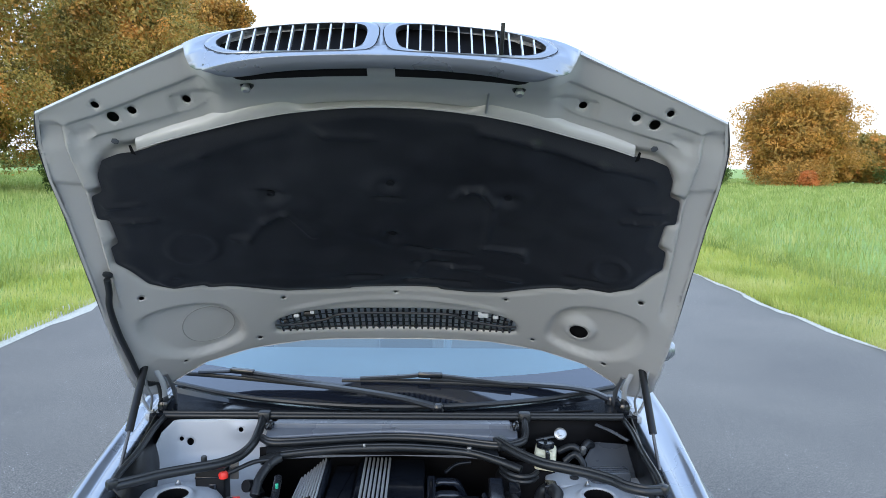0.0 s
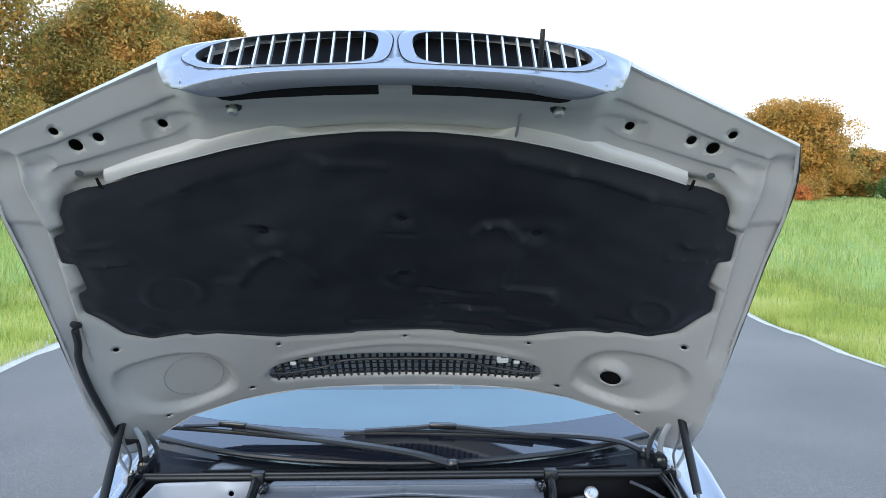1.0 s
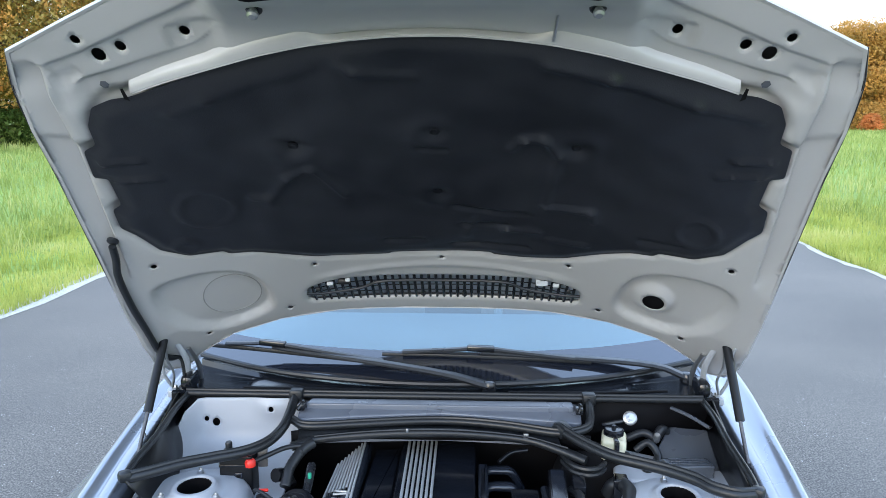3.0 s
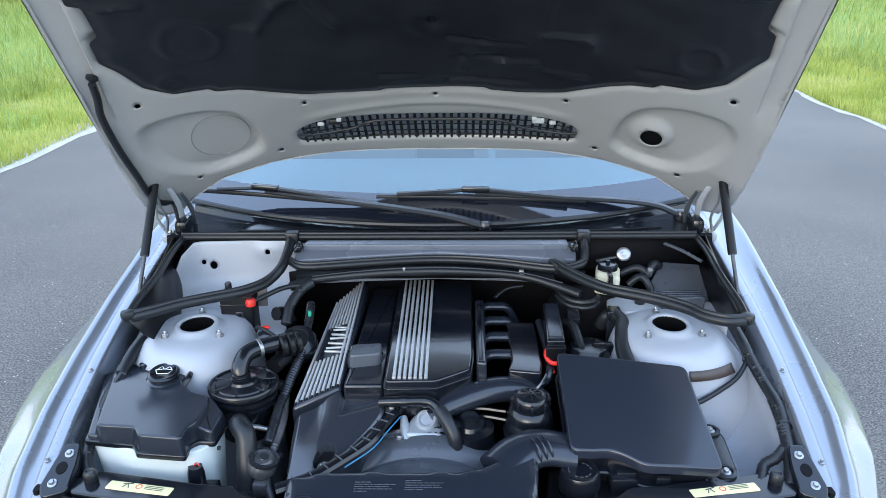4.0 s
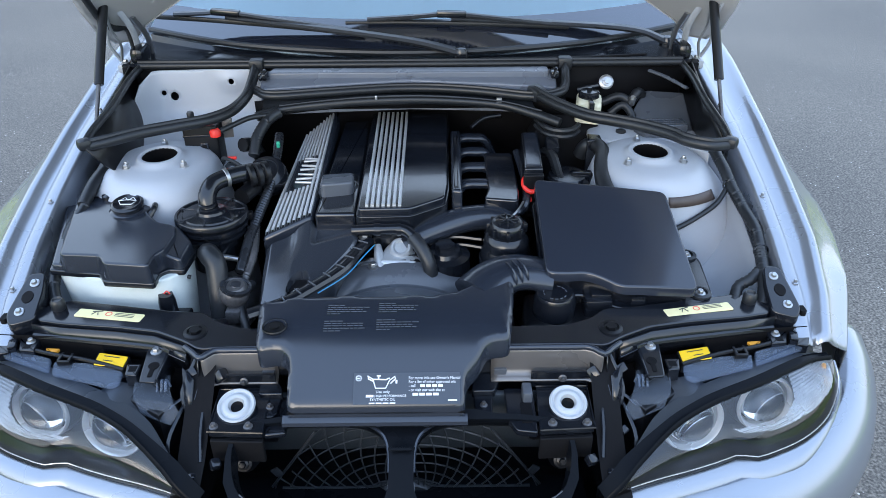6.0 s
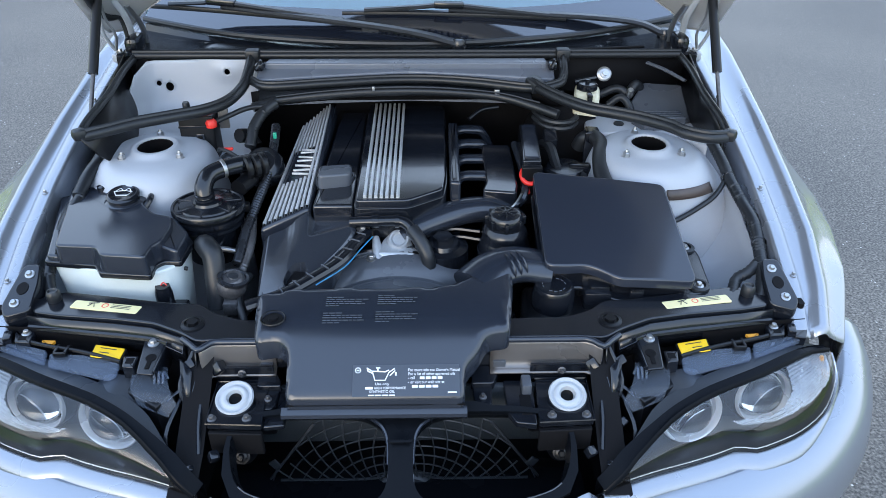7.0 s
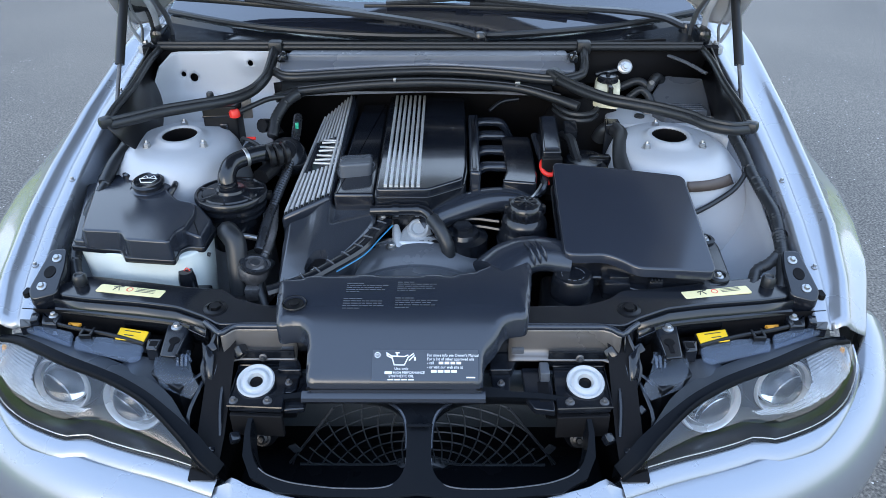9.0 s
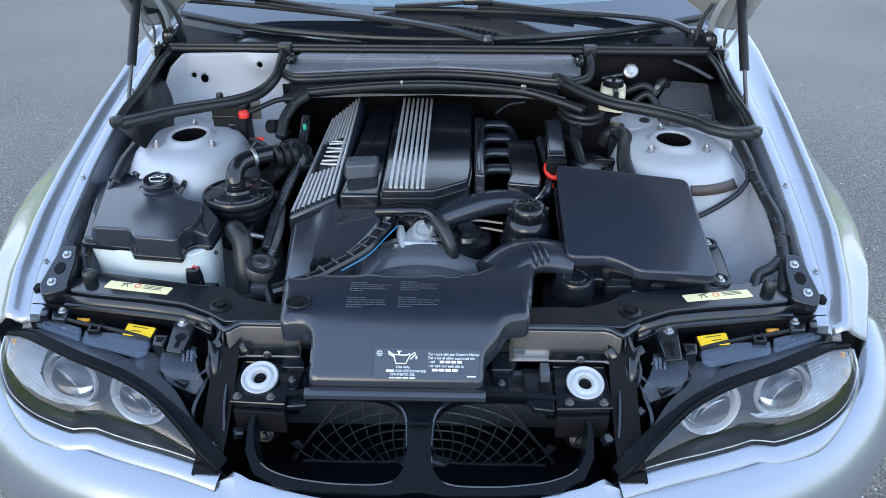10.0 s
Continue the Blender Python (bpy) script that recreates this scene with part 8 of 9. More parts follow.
SC = [(-0.252, 0.382), (-0.195, 0.396), (-0.10, 0.400), (0.02, 0.400), (0.075, 0.402), (0.110, 0.418), (0.140, 0.450), (0.165, 0.492), (0.205, 0.505), (0.222, 0.478), (0.198, 0.445), (0.193, 0.380), (0.180, 0.288), (0.142, 0.284), (0.126, 0.256), (0.104, 0.235), (0.102, 0.188), (-0.182, 0.188), (-0.184, 0.262), (-0.200, 0.277), (-0.240, 0.272)]
SCR = rounded(SC, 0.012, 4)


def scoop_place(x, y):
    e = dist_poly((x, y), SCR)
    return Vector((x, y, zsc(x, y) - 0.007 * (1 - smooth01(e / 0.008)) ** 2))


scoop = part("intake_scoop", sheet(SCR, scoop_place, 0.009, [], 0.035, Vector((0, 0, -1)), [q for d in (0.002, 0.0045, 0.0075) for q in offset_loop([tuple(p[:2]) for p in SCR], d)] + [(-0.17 + 0.012 * k, 0.29 + 0.004 * j) for k in range(28) for j in range(9)]), SATIN, car, "satin black intake scoop with printed notices", 50)
part("scoop_lip", loft([[(x, y, z) for x in (-0.190, -0.186, -0.04, 0.102, 0.106)] for y, z in ((0.192, 0.669), (0.184, 0.6665), (0.1795, 0.664), (0.178, 0.658), (0.181, 0.652), (0.19, 0.648))]), SATIN, scoop)
part("lip_gap", block(0.284, 0.003, 0.003, 0, up(-0.040, 0.1895, 0.6745)), DEEP, scoop)
part("fixing_well", lathe([(0.020, 0.004), (0.021, 0.002), (0.017, -0.002), (0.016, 0.001), (0.008, 0.001), (0.008, 0.004), (0, 0.004)], 24, up(-0.214, 0.312, 0.7535)), MATTE, scoop)
neck = part("intake_neck", tube([(0.128, 0.425, 0.735), (0.165, 0.462, 0.745), (0.21, 0.480, 0.748), (0.27, 0.482, 0.738)], lambda t: 0.050 - 0.006 * t, 18, flat=0.56), SATIN, car, "black intake duct joining the air box")
for k in range(3):
    c = Vector((0.188 + 0.011 * k, 0.472 + 0.005 * k, 0.7475))
    part("duct_rib", lathe([(0.0455, -0.002), (0.0478, 0), (0.0455, 0.002)], 24, Matrix.Translation(c) @ Vector((0, 0, 1)).rotation_difference(Vector((0.9, 0.35, 0.02))).to_matrix().to_4x4() @ Matrix.Diagonal((0.58, 1, 1, 1))), SATIN, neck)

# moulded notices: four small blocks of unreadable lines
for bx, by in ((-0.130, 0.366), (-0.042, 0.370), (-0.132, 0.325), (-0.044, 0.327)):
    rowsb = []
    wr = random.Random(int(bx * 1000) + int(by * 1000))
    for k in range(5):
        w = (0.026, 0.064, 0.060, 0.066, 0.022)[k]
        y = by - 0.0056 * k
        x = bx
        while x < bx + w:
            ln = wr.uniform(0.003, 0.012)
            rowsb.append(block(ln, 0.0019 if k == 0 else 0.0015, 0.0004, 0, Matrix.Translation((x + ln / 2, y, zsc(bx, y) + 0.0012)) @ pose(0, 0, 0, 3)))
            x += ln + 0.0014
    part("notice", merge(*rowsb), PRINTDIM, scoop, "small moulded lines", 0)

# oil label on the ramp
ramp = math.degrees(math.atan(0.50))
def lab(x, y, lift=0.0):
    """A place on the label: across and up it."""
    yy = 0.188 + 0.90 * y * math.cos(radians(ramp))
    return Matrix.Translation((-0.076 + x, yy, zsc(0, yy) + 0.0022 + lift)) @ pose(0, 0, 0, math.degrees(math.atan((zsc(0, yy + 0.004) - zsc(0, yy - 0.004)) / 0.008)))


label = part("oil_label", loft([[lab(x, y) @ Vector((0, 0, 0)) for x in (0, 0.17)] for y in [0.056 * k / 8 for k in range(9)]]), LABELGREY, scoop, "dark grey label with an oil can symbol")
def canp(x, y):
    return lab(0.022 + (x - 0.022) * 0.74, y, 0.0006).translation


can = [tube([canp(0.022, 0.050), canp(0.034, 0.044), canp(0.040, 0.028), canp(0.062, 0.028), canp(0.070, 0.042), canp(0.082, 0.049), canp(0.083, 0.045), canp(0.072, 0.036)], 0.0011, 5, smooth=False),
       tube([canp(0.034, 0.044), canp(0.062, 0.043), canp(0.070, 0.046)], 0.0012, 5, smooth=False),
       tube([canp(0.024, 0.050), canp(0.024, 0.045), canp(0.036, 0.040)], 0.0012, 5, smooth=False),
       tube([canp(0.046, 0.044), canp(0.046, 0.049)], 0.0014, 5, smooth=False),
       tube([canp(0.042, 0.050), canp(0.051, 0.050)], 0.0012, 5, smooth=False),
       tube([canp(0.085, 0.036), canp(0.085, 0.042)], 0.0016, 6, smooth=False)]
part("oil_can_symbol", merge(*can), PRINT, label, "", 0)
part("round_mark", merge(*[moved(lathe([(0.0036, 0), (0.0048, 0.0004), (0.0048, 0)], 18), lab(0.008, 0.046, 0.0004)), moved(block(0.0045, 0.0012, 0.0004, 0), lab(0.008, 0.046, 0.0004))]), PRINT, label, "", 0)
writing("line", "Use only", 0.0060, lab(0.047, 0.0195, 0.0005), PRINT, label, align="CENTER", wide=1.05)
part("covered_name", moved(block(0.012, 0.0040, 0.0004, 0), lab(0.0265, 0.0143, 0.0004)), PRINT, label, "", 0)
writing("line", "HIGH PERFORMANCE", 0.0058, lab(0.034, 0.0122, 0.0005), PRINT, label, wide=0.90)
writing("line", "SYNTHETIC OIL", 0.0060, lab(0.047, 0.0060, 0.0005), PRINT, label, align="CENTER", wide=0.95)
part("small_print", merge(*[moved(block(0.009, 0.002, 0.0004, 0), lab(0.030 + 0.011 * k, 0.0018, 0.0004)) for k in range(4)]), PRINT, label, "", 0)
writing("line", "For more info see Owner's Manual", 0.0068, lab(0.088, 0.0435, 0.0005), PRINT, label, wide=0.86)
writing("line", "For a list of other approved oils", 0.0068, lab(0.088, 0.0365, 0.0005), PRINT, label, wide=0.86)
writing("line", "- call", 0.0068, lab(0.088, 0.0295, 0.0005), PRINT, label, wide=0.86)
part("covered_number", merge(*[moved(block(0.0075, 0.0042, 0.0004, 0), lab(0.1105 + 0.0095 * k, 0.0318, 0.0004)) for k in range(4)]), PRINT, label, "", 0)
writing("line", "- or visit our web site at", 0.0068, lab(0.088, 0.0220, 0.0005), PRINT, label, wide=0.86)
part("covered_address", merge(*[moved(block(0.009, 0.0042, 0.0004, 0), lab(0.099 + 0.0108 * k, 0.0168, 0.0004)) for k in range(4)]), PRINT, label, "", 0)
part("code_bar", moved(block(0.014, 0.0022, 0.0004, 0), lab(0.158, 0.006, 0.0004)), PRINT, label, "", 0)

# ---- kidney carrier and fan guard ----
def zk(y):
    return 0.545 + 0.5 * y


def kid_open(s_):
    pts = [(0.0195, 0.125), (0.023, 0.165), (0.040, 0.187), (0.08, 0.200), (0.165, 0.2015), (0.24, 0.195), (0.268, 0.175), (0.268, 0.135), (0.250, 0.098), (0.21, 0.081), (0.16, 0.0735), (0.11, 0.0705), (0.05, 0.073), (0.024, 0.090)]
    return [(s_ * p.x, p.y) for p in [Vector((*q[:2], 0)) for q in catmull([(x, y, 0) for x, y in pts], 3, True)]]


FR = sym([(0, 0.058), (0.15, 0.060), (0.22, 0.066), (0.262, 0.086), (0.278, 0.115), (0.280, 0.15), (0.276, 0.182), (0.245, 0.203), (0.20, 0.209), (0.15, 0.212), (0.12, 0.218), (0, 0.222)])
carrier = part("kidney_carrier", sheet(FR, lambda x, y: Vector((x, y, zk(y) + 0.012 * math.exp(-(x / 0.03) ** 2) * smooth01((0.19 - y) / 0.05))), 0.016, [kid_open(-1), kid_open(1)], 0.008, Vector((0, 0.25, -1))), CARRIER, car, "black grille carrier with two openings", 50)
for s_ in (-1, 1):
    lp = kid_open(s_)
    part("opening_rim", loft([[(x, y, zk(y) + 0.001), (x * 0.995, y + 0.004, zk(y) - 0.012), (x * 0.985, y + 0.014, zk(y) - 0.028)] for x, y in lp + lp[:1]]), CARRIER, carrier)
    # Lighter beads stand in for the highlights along the opening's edges.
    part("opening_highlight", tube([(x, y, zk(y) + 0.002) for x, y in lp[0:9]], 0.003, 6, 2), SATIN, carrier)
    part("lower_highlight", tube([(x, y, zk(y) + 0.001) for x, y in lp[24:]], 0.0012, 6, 2), GREYPLASTIC, carrier)
part("centre_bar", block(0.036, 0.006, 0.005, 0.0015, up(0, 0.150, 0.634, 26)), CARRIER, carrier)

gy, gz = 0.232, 0.392
gd = part("fan_guard", lathe([(0.0, 0.01), (0.070, 0.008), (0.075, 0.0), (0.075, -0.01), (0, -0.01)], 36, up(0, gy, gz, 90)), GUARD, car, "dark fan guard of curved ribs")


def guard_ok(x, z):
    """Whether a place lies inside the guard: a slanting outer edge and a level foot."""
    return z > 0.452 and abs(x) < 0.228 - 0.66 * (z - 0.474) and abs(x) > 0.006


def guard_rib(pts):
    run = []
    for p in pts + [None]:
        if p and guard_ok(p[0], p[2]):
            run.append(p)
        elif len(run) > 2:
            part("rib", tube(run, 0.0015, 5, 1), GUARD, gd)
            run = []
        else:
            run = []


for s_ in (-1, 1):
    for k in range(9):
        r = 0.075 + 0.0225 * k
        guard_rib([(s_ * (0.01 + r * 1.12 * math.sin(a)), gy + 0.004 * math.sin(3 * a), gz + r * math.cos(a)) for a in [0.02 + 1.5 * j / 30 for j in range(31)]])
    for k in range(13):
        a0 = -0.30 + 1.75 * k / 12
        guard_rib([(s_ * (0.01 + r * 1.12 * math.sin(a0 + 2.4 * (0.26 - r))), gy - 0.003, gz + r * math.cos(a0 + 2.4 * (0.26 - r))) for r in [0.05 + 0.24 * j / 24 for j in range(25)]])
    part("guard_foot", tube([(s_ * 0.035, gy, 0.462), (s_ * 0.07, gy, 0.452), (s_ * 0.222, gy, 0.452)], 0.0026, 6, 3), GUARD, gd)
    part("guard_side", tube([(s_ * 0.240, gy, 0.455), (s_ * 0.150, gy, 0.592)], 0.0026, 6, smooth=False), GUARD, gd)
    part("guard_lug", block(0.016, 0.004, 0.020, 0.002, up(s_ * 0.221, gy - 0.003, 0.488, 0, s_ * 33)), GUARD, gd)
part("radiator_core", block(0.66, 0.03, 0.42, 0.004, up(0, 0.335, 0.22)), MATTE, car, "black radiator core")
part("condenser", block(0.60, 0.012, 0.13, 0.003, up(0, 0.278, 0.505)), CONDENSER, car, "dark finned condenser behind the guard")
part("lower_tray", loft([[(x, y, z) for x in (-0.32, 0, 0.32)] for y, z in ((0.03, 0.53), (0.10, 0.475), (0.18, 0.455), (0.235, 0.45), (0.26, 0.445))]), CARRIER, car)
for s_ in (-1, 1):
    part("motor_mount", merge(lathe([(0, 0.02), (0.014, 0.018), (0.02, 0.0), (0.02, -0.05), (0, -0.05)], 18, up(s_ * 0.262, 0.19, 0.57, 60)), block(0.05, 0.02, 0.05, 0.006, up(s_ * 0.262, 0.215, 0.545))), MATTE, car)
    bolt("bolt", (s_ * 0.262, 0.172, 0.580), car, 0.006, MATTE, (0, -0.85, 0.5))
    part("horn_box", block(0.07, 0.03, 0.045, 0.008, up(s_ * 0.245, 0.235, 0.575)), MATTE, car)

# ---- head lamps ----
INDICATOR = mat("indicator_silver", (0.52, 0.54, 0.56), 0.20, 0.75, patch_scale=40, patch_amt=0.12)
LOW = [(0.316, 0.094, 0.571), (0.369, 0.111, 0.575), (0.416, 0.125, 0.578), (0.465, 0.138, 0.580), (0.513, 0.152, 0.583), (0.546, 0.163, 0.586), (0.562, 0.162, 0.586), (0.580, 0.160, 0.585), (0.611, 0.169, 0.587), (0.663, 0.190, 0.592), (0.710, 0.220, 0.602), (0.740, 0.254, 0.615), (0.757, 0.290, 0.638), (0.752, 0.316, 0.664)]
TOP = [(0.318, 0.097, 0.577), (0.346, 0.109, 0.605), (0.366, 0.127, 0.618), (0.389, 0.144, 0.632), (0.411, 0.160, 0.645), (0.444, 0.183, 0.657), (0.496, 0.211, 0.666), (0.537, 0.228, 0.671), (0.600, 0.253, 0.676), (0.658, 0.282, 0.678), (0.707, 0.308, 0.676), (0.746, 0.322, 0.669)]


def even(pts, n):
    """The smooth line through pts at n + 1 evenly spaced places."""
    fine = catmull(pts, 8)
    d = [0.0]
    for a, b in zip(fine, fine[1:]):
        d.append(d[-1] + (b - a).length)
    return [Vector([float(np.interp(d[-1] * i / n, d, [p[c] for p in fine])) for c in range(3)]) for i in range(n + 1)]


def lamp_surf(s_, push):
    lo, hi = even(LOW, 30), even(TOP, 30)
    out = []
    for a, b in zip(lo, hi):
        row = []
        for j in range(9):
            v = j / 8
            p = a.lerp(b, v)
            out_dir = Vector((0.15 + 0.5 * max(0, p.x - 0.6) / 0.2, -0.62, 0.75)).normalized()
            p = p + out_dir * (0.018 * math.sin(math.pi * v) * min(1, (b - a).length / 0.1) - push * (0.35 + 1.0 * smooth01((v - 0.2) / 0.5) if push > 0.02 else 1))
            row.append((s_ * p.x, p.y, p.z))
        out.append(row)
    return out


def lamp_point(s_, u, v, push):
    """A place just behind the cover: u along the lamp (0 to 30), v from its lower to its upper edge."""
    rows_ = lamp_surf(s_, push)
    i, j = min(29, int(u)), min(7, int(v * 8))
    a, b = u - i, v * 8 - j
    q = [Vector(rows_[i + di][j + dj]) for di in (0, 1) for dj in (0, 1)]
    return (q[0] * (1 - b) + q[1] * b) * (1 - a) + (q[2] * (1 - b) + q[3] * b) * a


IND = [(14.4, 0.54), (15.2, 0.44), (18.1, 0.34), (21.4, 0.32), (25.1, 0.28), (28.7, 0.06), (29.5, 0.4), (29.1, 0.94), (25.4, 0.95), (23.8, 0.9), (21.9, 0.58), (20.0, 0.46), (18.3, 0.42), (16.3, 0.5)]


def head_lamp(s_):
    lo, hi = even(LOW, 30), even(TOP, 30)
    rows_ = []
    for a, b in zip(lo, hi):
        w = min(1, (b - a).length / 0.085)
        e = 1 - 2.0 * smooth01((a.x - 0.60) / 0.12)
        rows_.append([(s_ * q[0], q[1], q[2]) for q in ((a.x, a.y + 0.002, a.z - 0.002), (a.x, a.y + 0.030 * w, a.z - 0.012 * w), (a.x + e * 0.01 * w, a.y + 0.065 * w, a.z - 0.030 * w), (a.x + e * 0.02 * w, a.y + 0.095 * w, a.z - 0.050 * w),
                      (a.x + e * 0.022 * w, a.y + 0.118 * w, a.z - 0.036 * w), (b.x + 0.01 * w, b.y + 0.062 * w, (a.z + b.z) / 2), (b.x, b.y + 0.050 * w, b.z - 0.010), (b.x, b.y + 0.004, b.z - 0.003))])
    lamp = part("head_lamp", loft(rows_), LAMPGREY, car, "head lamp with twin projectors behind clear cover", 40)
    cover = part("lens", loft(lamp_surf(s_, 0.0)), CLEAR, lamp, "clear lamp cover", 70)
    cover.visible_shadow = False
    for x, y, z, r, nm in ((0.493, 0.230, 0.602, 0.053, "inner"), (0.626, 0.262, 0.613, 0.050, "outer")):
        m = Matrix.Translation((s_ * x, y, z)) @ pose(0, 0, 0, 90 - 10, 0, s_ * 10)
        proj = part("projector", lathe([(r * 1.06, -0.05), (r * 1.06, -0.008), (r * 1.045, -0.002), (r * 1.0, 0.001), (r * 0.955, -0.001), (r * 0.935, -0.007), (r * 0.93, -0.014)], 56, m), LAMPRING, lamp, "frosted silver projector ring")
        part("inner_ring", lathe([(r * 0.93, -0.012), (r * 0.90, -0.010), (r * 0.87, -0.014), (r * 0.83, -0.026), (r * 0.80, -0.034)], 48, m), CHROME, proj, "polished inner ring")
        part("ring_gap", lathe([(r * 0.83, -0.027), (r * 0.72, -0.034)], 40, m), DEEP, proj)
        part("reflector", lathe([(r * 0.82, -0.030), (r * 0.72, -0.044), (r * 0.50, -0.058), (r * 0.25, -0.064), (0, -0.066)], 36, m), CHROME, proj)
        part("bulb_shield", lathe([(0, -0.026), (r * 0.30, -0.030), (r * 0.34, -0.040), (r * 0.30, -0.055)], 28, m), LAMPGREY, proj)
        part("lens_holder", lathe([(r * 0.80, -0.024), (r * 0.80, -0.012), (r * 0.775, -0.009), (r * 0.755, -0.012)], 48, m), LAMPRING, proj)
        gl_ = part("projector_lens", lathe([(0, -0.020), (r * 0.755, -0.018), (r * 0.76, -0.010), (r * 0.72, -0.003), (r * 0.60, 0.007), (r * 0.42, 0.014), (r * 0.20, 0.018), (0, 0.019)], 48, m), THICKGLASS, proj, "domed glass lens", 60)
        gl_.visible_shadow = False
        part("shroud", lathe([(r * 1.06, -0.006), (r * 1.13, -0.02), (r * 1.2, -0.05)], 40, m), LAMPGREY, proj)
    # bright reflector with fine wavy ribs round the outer projector
    part("indicator", sheet([(u / 30, v) for u, v in IND], lambda u, v: lamp_point(s_, u * 30, v, 0.011 + 0.0011 * math.sin(2 * math.pi * (20 * v + 0.3 * math.sin(u * 22)))), 0.0085), INDICATOR, lamp, "bright ribbed indicator reflector", 80)
    part("indicator_bulb", lathe([(0, 0.007), (0.003, 0.006), (0.0045, 0.001), (0.004, -0.004), (0, -0.005)], 16, Matrix.Translation(lamp_point(s_, 28.2, 0.62, 0.012))), AMBER, lamp)
    # thick black seal strip along the upper edge
    rows_ = []
    for i, p in enumerate(hi):
        q = hi[min(i + 1, len(hi) - 1)] - hi[max(i - 1, 0)]
        back = Vector((-q.y, q.x, 0)).normalized()
        w = 0.012 + 0.010 * smooth01((0.44 - p.x) / 0.1) - 0.004 * smooth01((p.x - 0.66) / 0.08)
        rows_.append([(s_ * r_.x, r_.y, r_.z) for r_ in (p - back * 0.007 + Vector((0, 0, -0.004)), p - back * 0.006 + Vector((0, 0, 0.003)), p - back * 0.003 + Vector((0, 0, 0.0055)), p - back * 0.002 + Vector((0, 0, 0.002)), p + back * 0.010 + Vector((0, 0, 0.002)), p + back * w + Vector((0, 0, 0.004)), p + back * w * 1.05 + Vector((0, 0, -0.03)))])
    part("lamp_seal", loft(rows_), CARRIER, lamp, "black rubber strip above the lamp", 60)
    # lower silver trim strip and its gap
    rows_ = []
    for i, p in enumerate(lo):
        q = lo[min(i + 1, len(lo) - 1)] - lo[max(i - 1, 0)]
        fr = Vector((q.y, -q.x, 0)).normalized()
        w = 0.25 + 0.75 * smooth01((0.735 - p.x) / 0.10)
        rows_.append([(s_ * r_.x, r_.y, r_.z) for r_ in (p - fr * 0.005 + Vector((0, 0, -0.007)), p - fr * 0.001 + Vector((0, 0, 0.0012)), p + fr * 0.002 + Vector((0, 0, 0.0018)), p + fr * 0.012 * w + Vector((0, 0, -0.004 * w)), p + fr * 0.0225 * w + Vector((0, 0, -0.0125 * w)), p + fr * 0.0235 * w + Vector((0, 0, -0.017 * w)))])
    part("lamp_trim", loft(rows_), PAINT, lamp, "silver strip below the lamp", 60)
    part("trim_gap", tube([(s_ * p.x, p.y + 0.002, p.z + 0.0005) for p in lo], 0.0012, 6, 1), MATTE, lamp)
    part("clear_rim", tube([(s_ * p.x, p.y + 0.006, p.z + 0.006) for p in lo[1:-1]], 0.0011, 6, 1), LAMPRING, lamp, "bright rim of the lamp cover")
    part("clear_rim", tube([(s_ * (p.x + 0.003), p.y - 0.004, p.z + 0.001) for p in hi[1:12]], 0.0009, 6, 1), LAMPRING, lamp)
    # housing top with translucent deflectors, tabs and yellow label
    part("housing", prism([(s_ * 0.40, 0.215), (s_ * 0.485, 0.268), (s_ * 0.575, 0.305), (s_ * 0.70, 0.345), (s_ * 0.70, 0.365), (s_ * 0.56, 0.335), (s_ * 0.44, 0.30), (s_ * 0.38, 0.25)], 0.56, lambda x, y: 0.650, 0.004), MATTE, lamp)
    part("deflector", prism([(s_ * x, y) for x, y in ((0.475, 0.262), (0.486, 0.254), (0.598, 0.288), (0.606, 0.318), (0.546, 0.313), (0.478, 0.291))], lambda x, y: 0.672 + 0.03 * (y - 0.25), lambda x, y: 0.678 + 0.03 * (y - 0.25), 0.002, r=0.005), FROST, lamp, "clear plastic cover strip")
    part("deflector", prism([(s_ * x, y) for x, y in ((0.604, 0.290), (0.699, 0.330), (0.706, 0.346), (0.640, 0.332), (0.612, 0.322))], 0.676, 0.683, 0.002, r=0.005), FROST, lamp)
    part("deflector", loft([[(s_ * 0.399, 0.292, 0.668), (s_ * 0.455, 0.290, 0.670)], [(s_ * 0.392, 0.262, 0.664), (s_ * 0.452, 0.262, 0.668)], [(s_ * 0.378, 0.232, 0.660), (s_ * 0.446, 0.240, 0.664)], [(s_ * 0.368, 0.222, 0.650), (s_ * 0.440, 0.234, 0.658)], [(s_ * 0.380, 0.206, 0.636), (s_ * 0.436, 0.230, 0.640)]]), FROST, lamp, "folded clear plastic flap", 30)
    part("yellow_label", prism([(s_ * x, y) for x, y in ((0.480, 0.326), (0.534, 0.338), (0.533, 0.307), (0.480, 0.297))], 0.680, 0.6815, 0.0004, r=0.002), YELLOW, lamp, "bright yellow label")
    part("label_print", merge(*[block(0.030 - 0.012 * k, 0.0018, 0.0004, 0, up(s_ * (0.508 + 0.004 * k), 0.326 - 0.010 * k, 0.6816, 0, 0, s_ * 12)) for k in range(2)]), INK, lamp, "", 0)
    part("label_carrier", prism([(s_ * x, y) for x, y in ((0.477, 0.328), (0.537, 0.341), (0.536, 0.304), (0.477, 0.294))], 0.66, 0.6795, 0.001, r=0.003), MATTE, lamp)
    part("amber_tab", prism([(s_ * x, y) for x, y in ((0.606, 0.346), (0.631, 0.348), (0.626, 0.335), (0.611, 0.330))], 0.680, 0.685, 0.0008, r=0.002), AMBER, lamp)
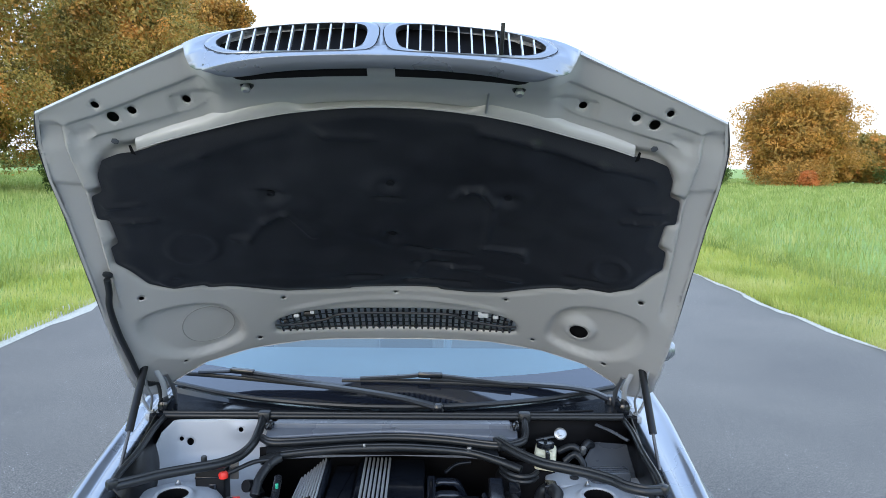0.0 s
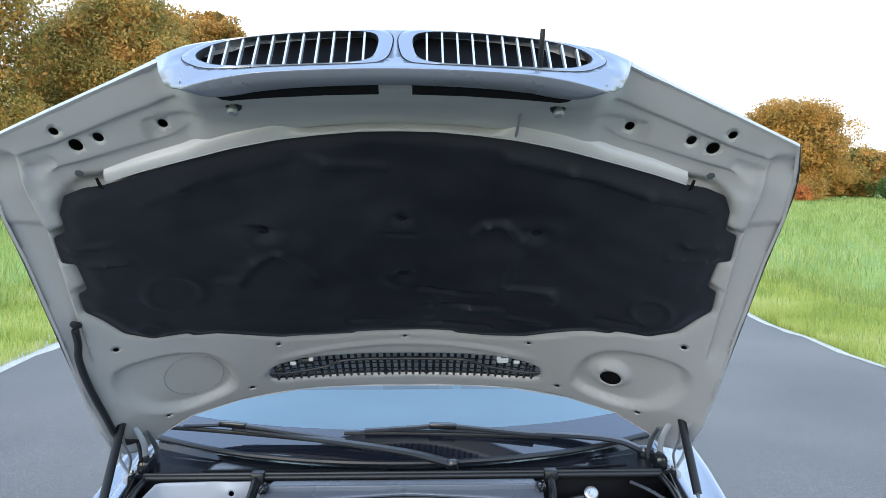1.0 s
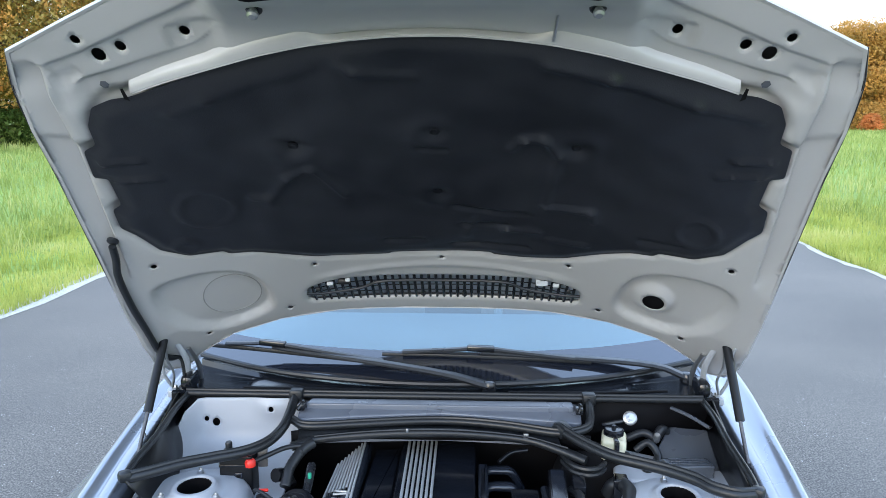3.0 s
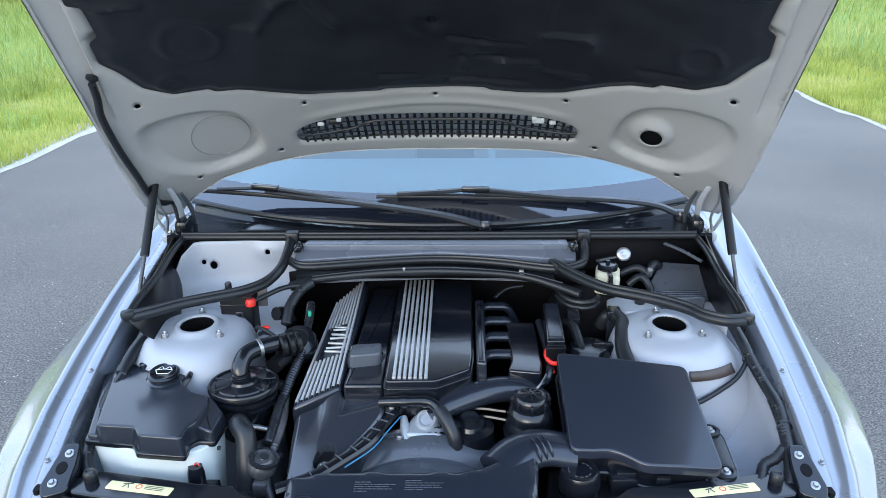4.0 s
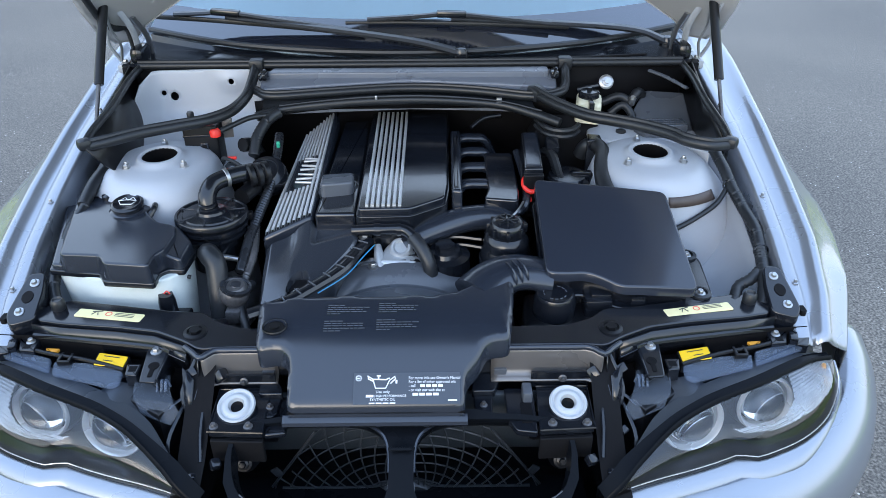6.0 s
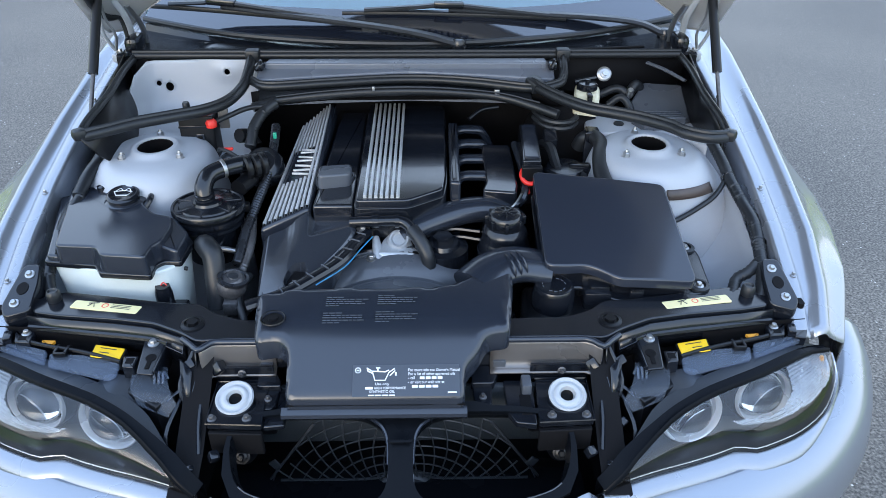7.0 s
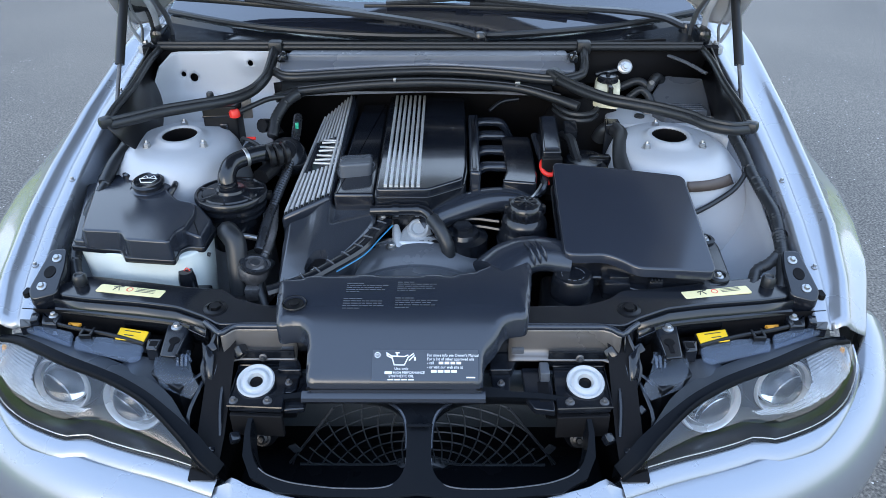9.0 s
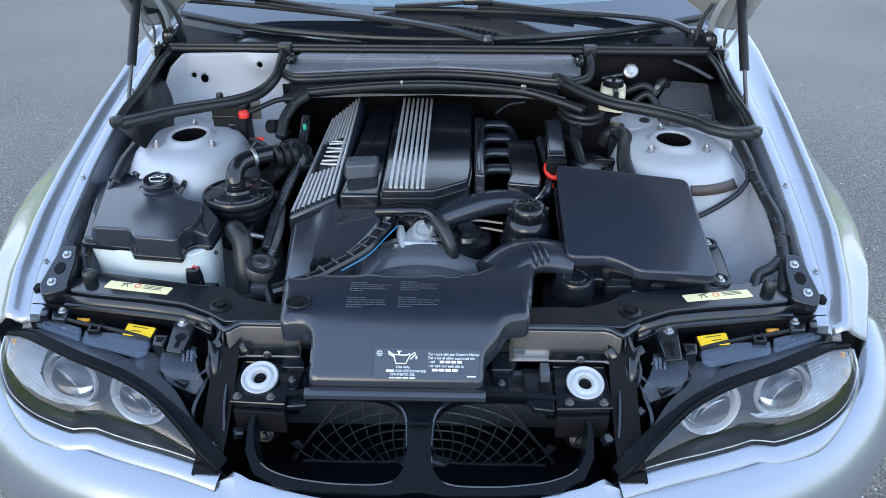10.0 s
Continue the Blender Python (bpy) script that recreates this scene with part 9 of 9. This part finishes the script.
    part("lug", merge(block(0.005, 0.022, 0.016, 0.001, up(s_ * 0.576, 0.319, 0.672)), block(0.005, 0.022, 0.016, 0.001, up(s_ * 0.594, 0.322, 0.672)), block(0.022, 0.005, 0.016, 0.001, up(s_ * 0.584, 0.309, 0.672))), MATTE, lamp)
    part("back_rail", tube([(s_ * 0.478, 0.296, 0.678), (s_ * 0.55, 0.318, 0.682), (s_ * 0.61, 0.330, 0.685), (s_ * 0.66, 0.345, 0.686)], 0.004, 8), MATTE, lamp)
    for k in range(3):
        part("spring_clip", tube([(s_ * (0.392 + 0.007 * k), 0.268, 0.665), (s_ * (0.394 + 0.007 * k), 0.262, 0.684), (s_ * (0.396 + 0.007 * k), 0.252, 0.668)], 0.0022, 6), FROST, lamp)
    return lamp


for s_ in (-1, 1):
    head_lamp(s_)
    # washer cover outline in the bumper trim
    wash = [(s_ * x, y) for x, y in ((0.457, 0.118), (0.473, 0.133), (0.487, 0.139), (0.552, 0.158), (0.560, 0.155), (0.549, 0.146))]
    zw = lambda x, y: bump_tree.ray_cast(Vector((x, y, 1.0)), Vector((0, 0, -1)))[0].z
    wcov = part("washer_cover", prism(wash, 0.56, lambda x, y: zw(x, y) + 0.0009, 0.0005, r=0.004), PAINT, bumper, "small silver lamp washer cover")
    part("cover_gap", tube([(x, y, zw(x, y) + 0.0008) for x, y in rounded(wash, 0.004) + rounded(wash, 0.004)[:1]], 0.0007, 5, smooth=False), GRIME, wcov)
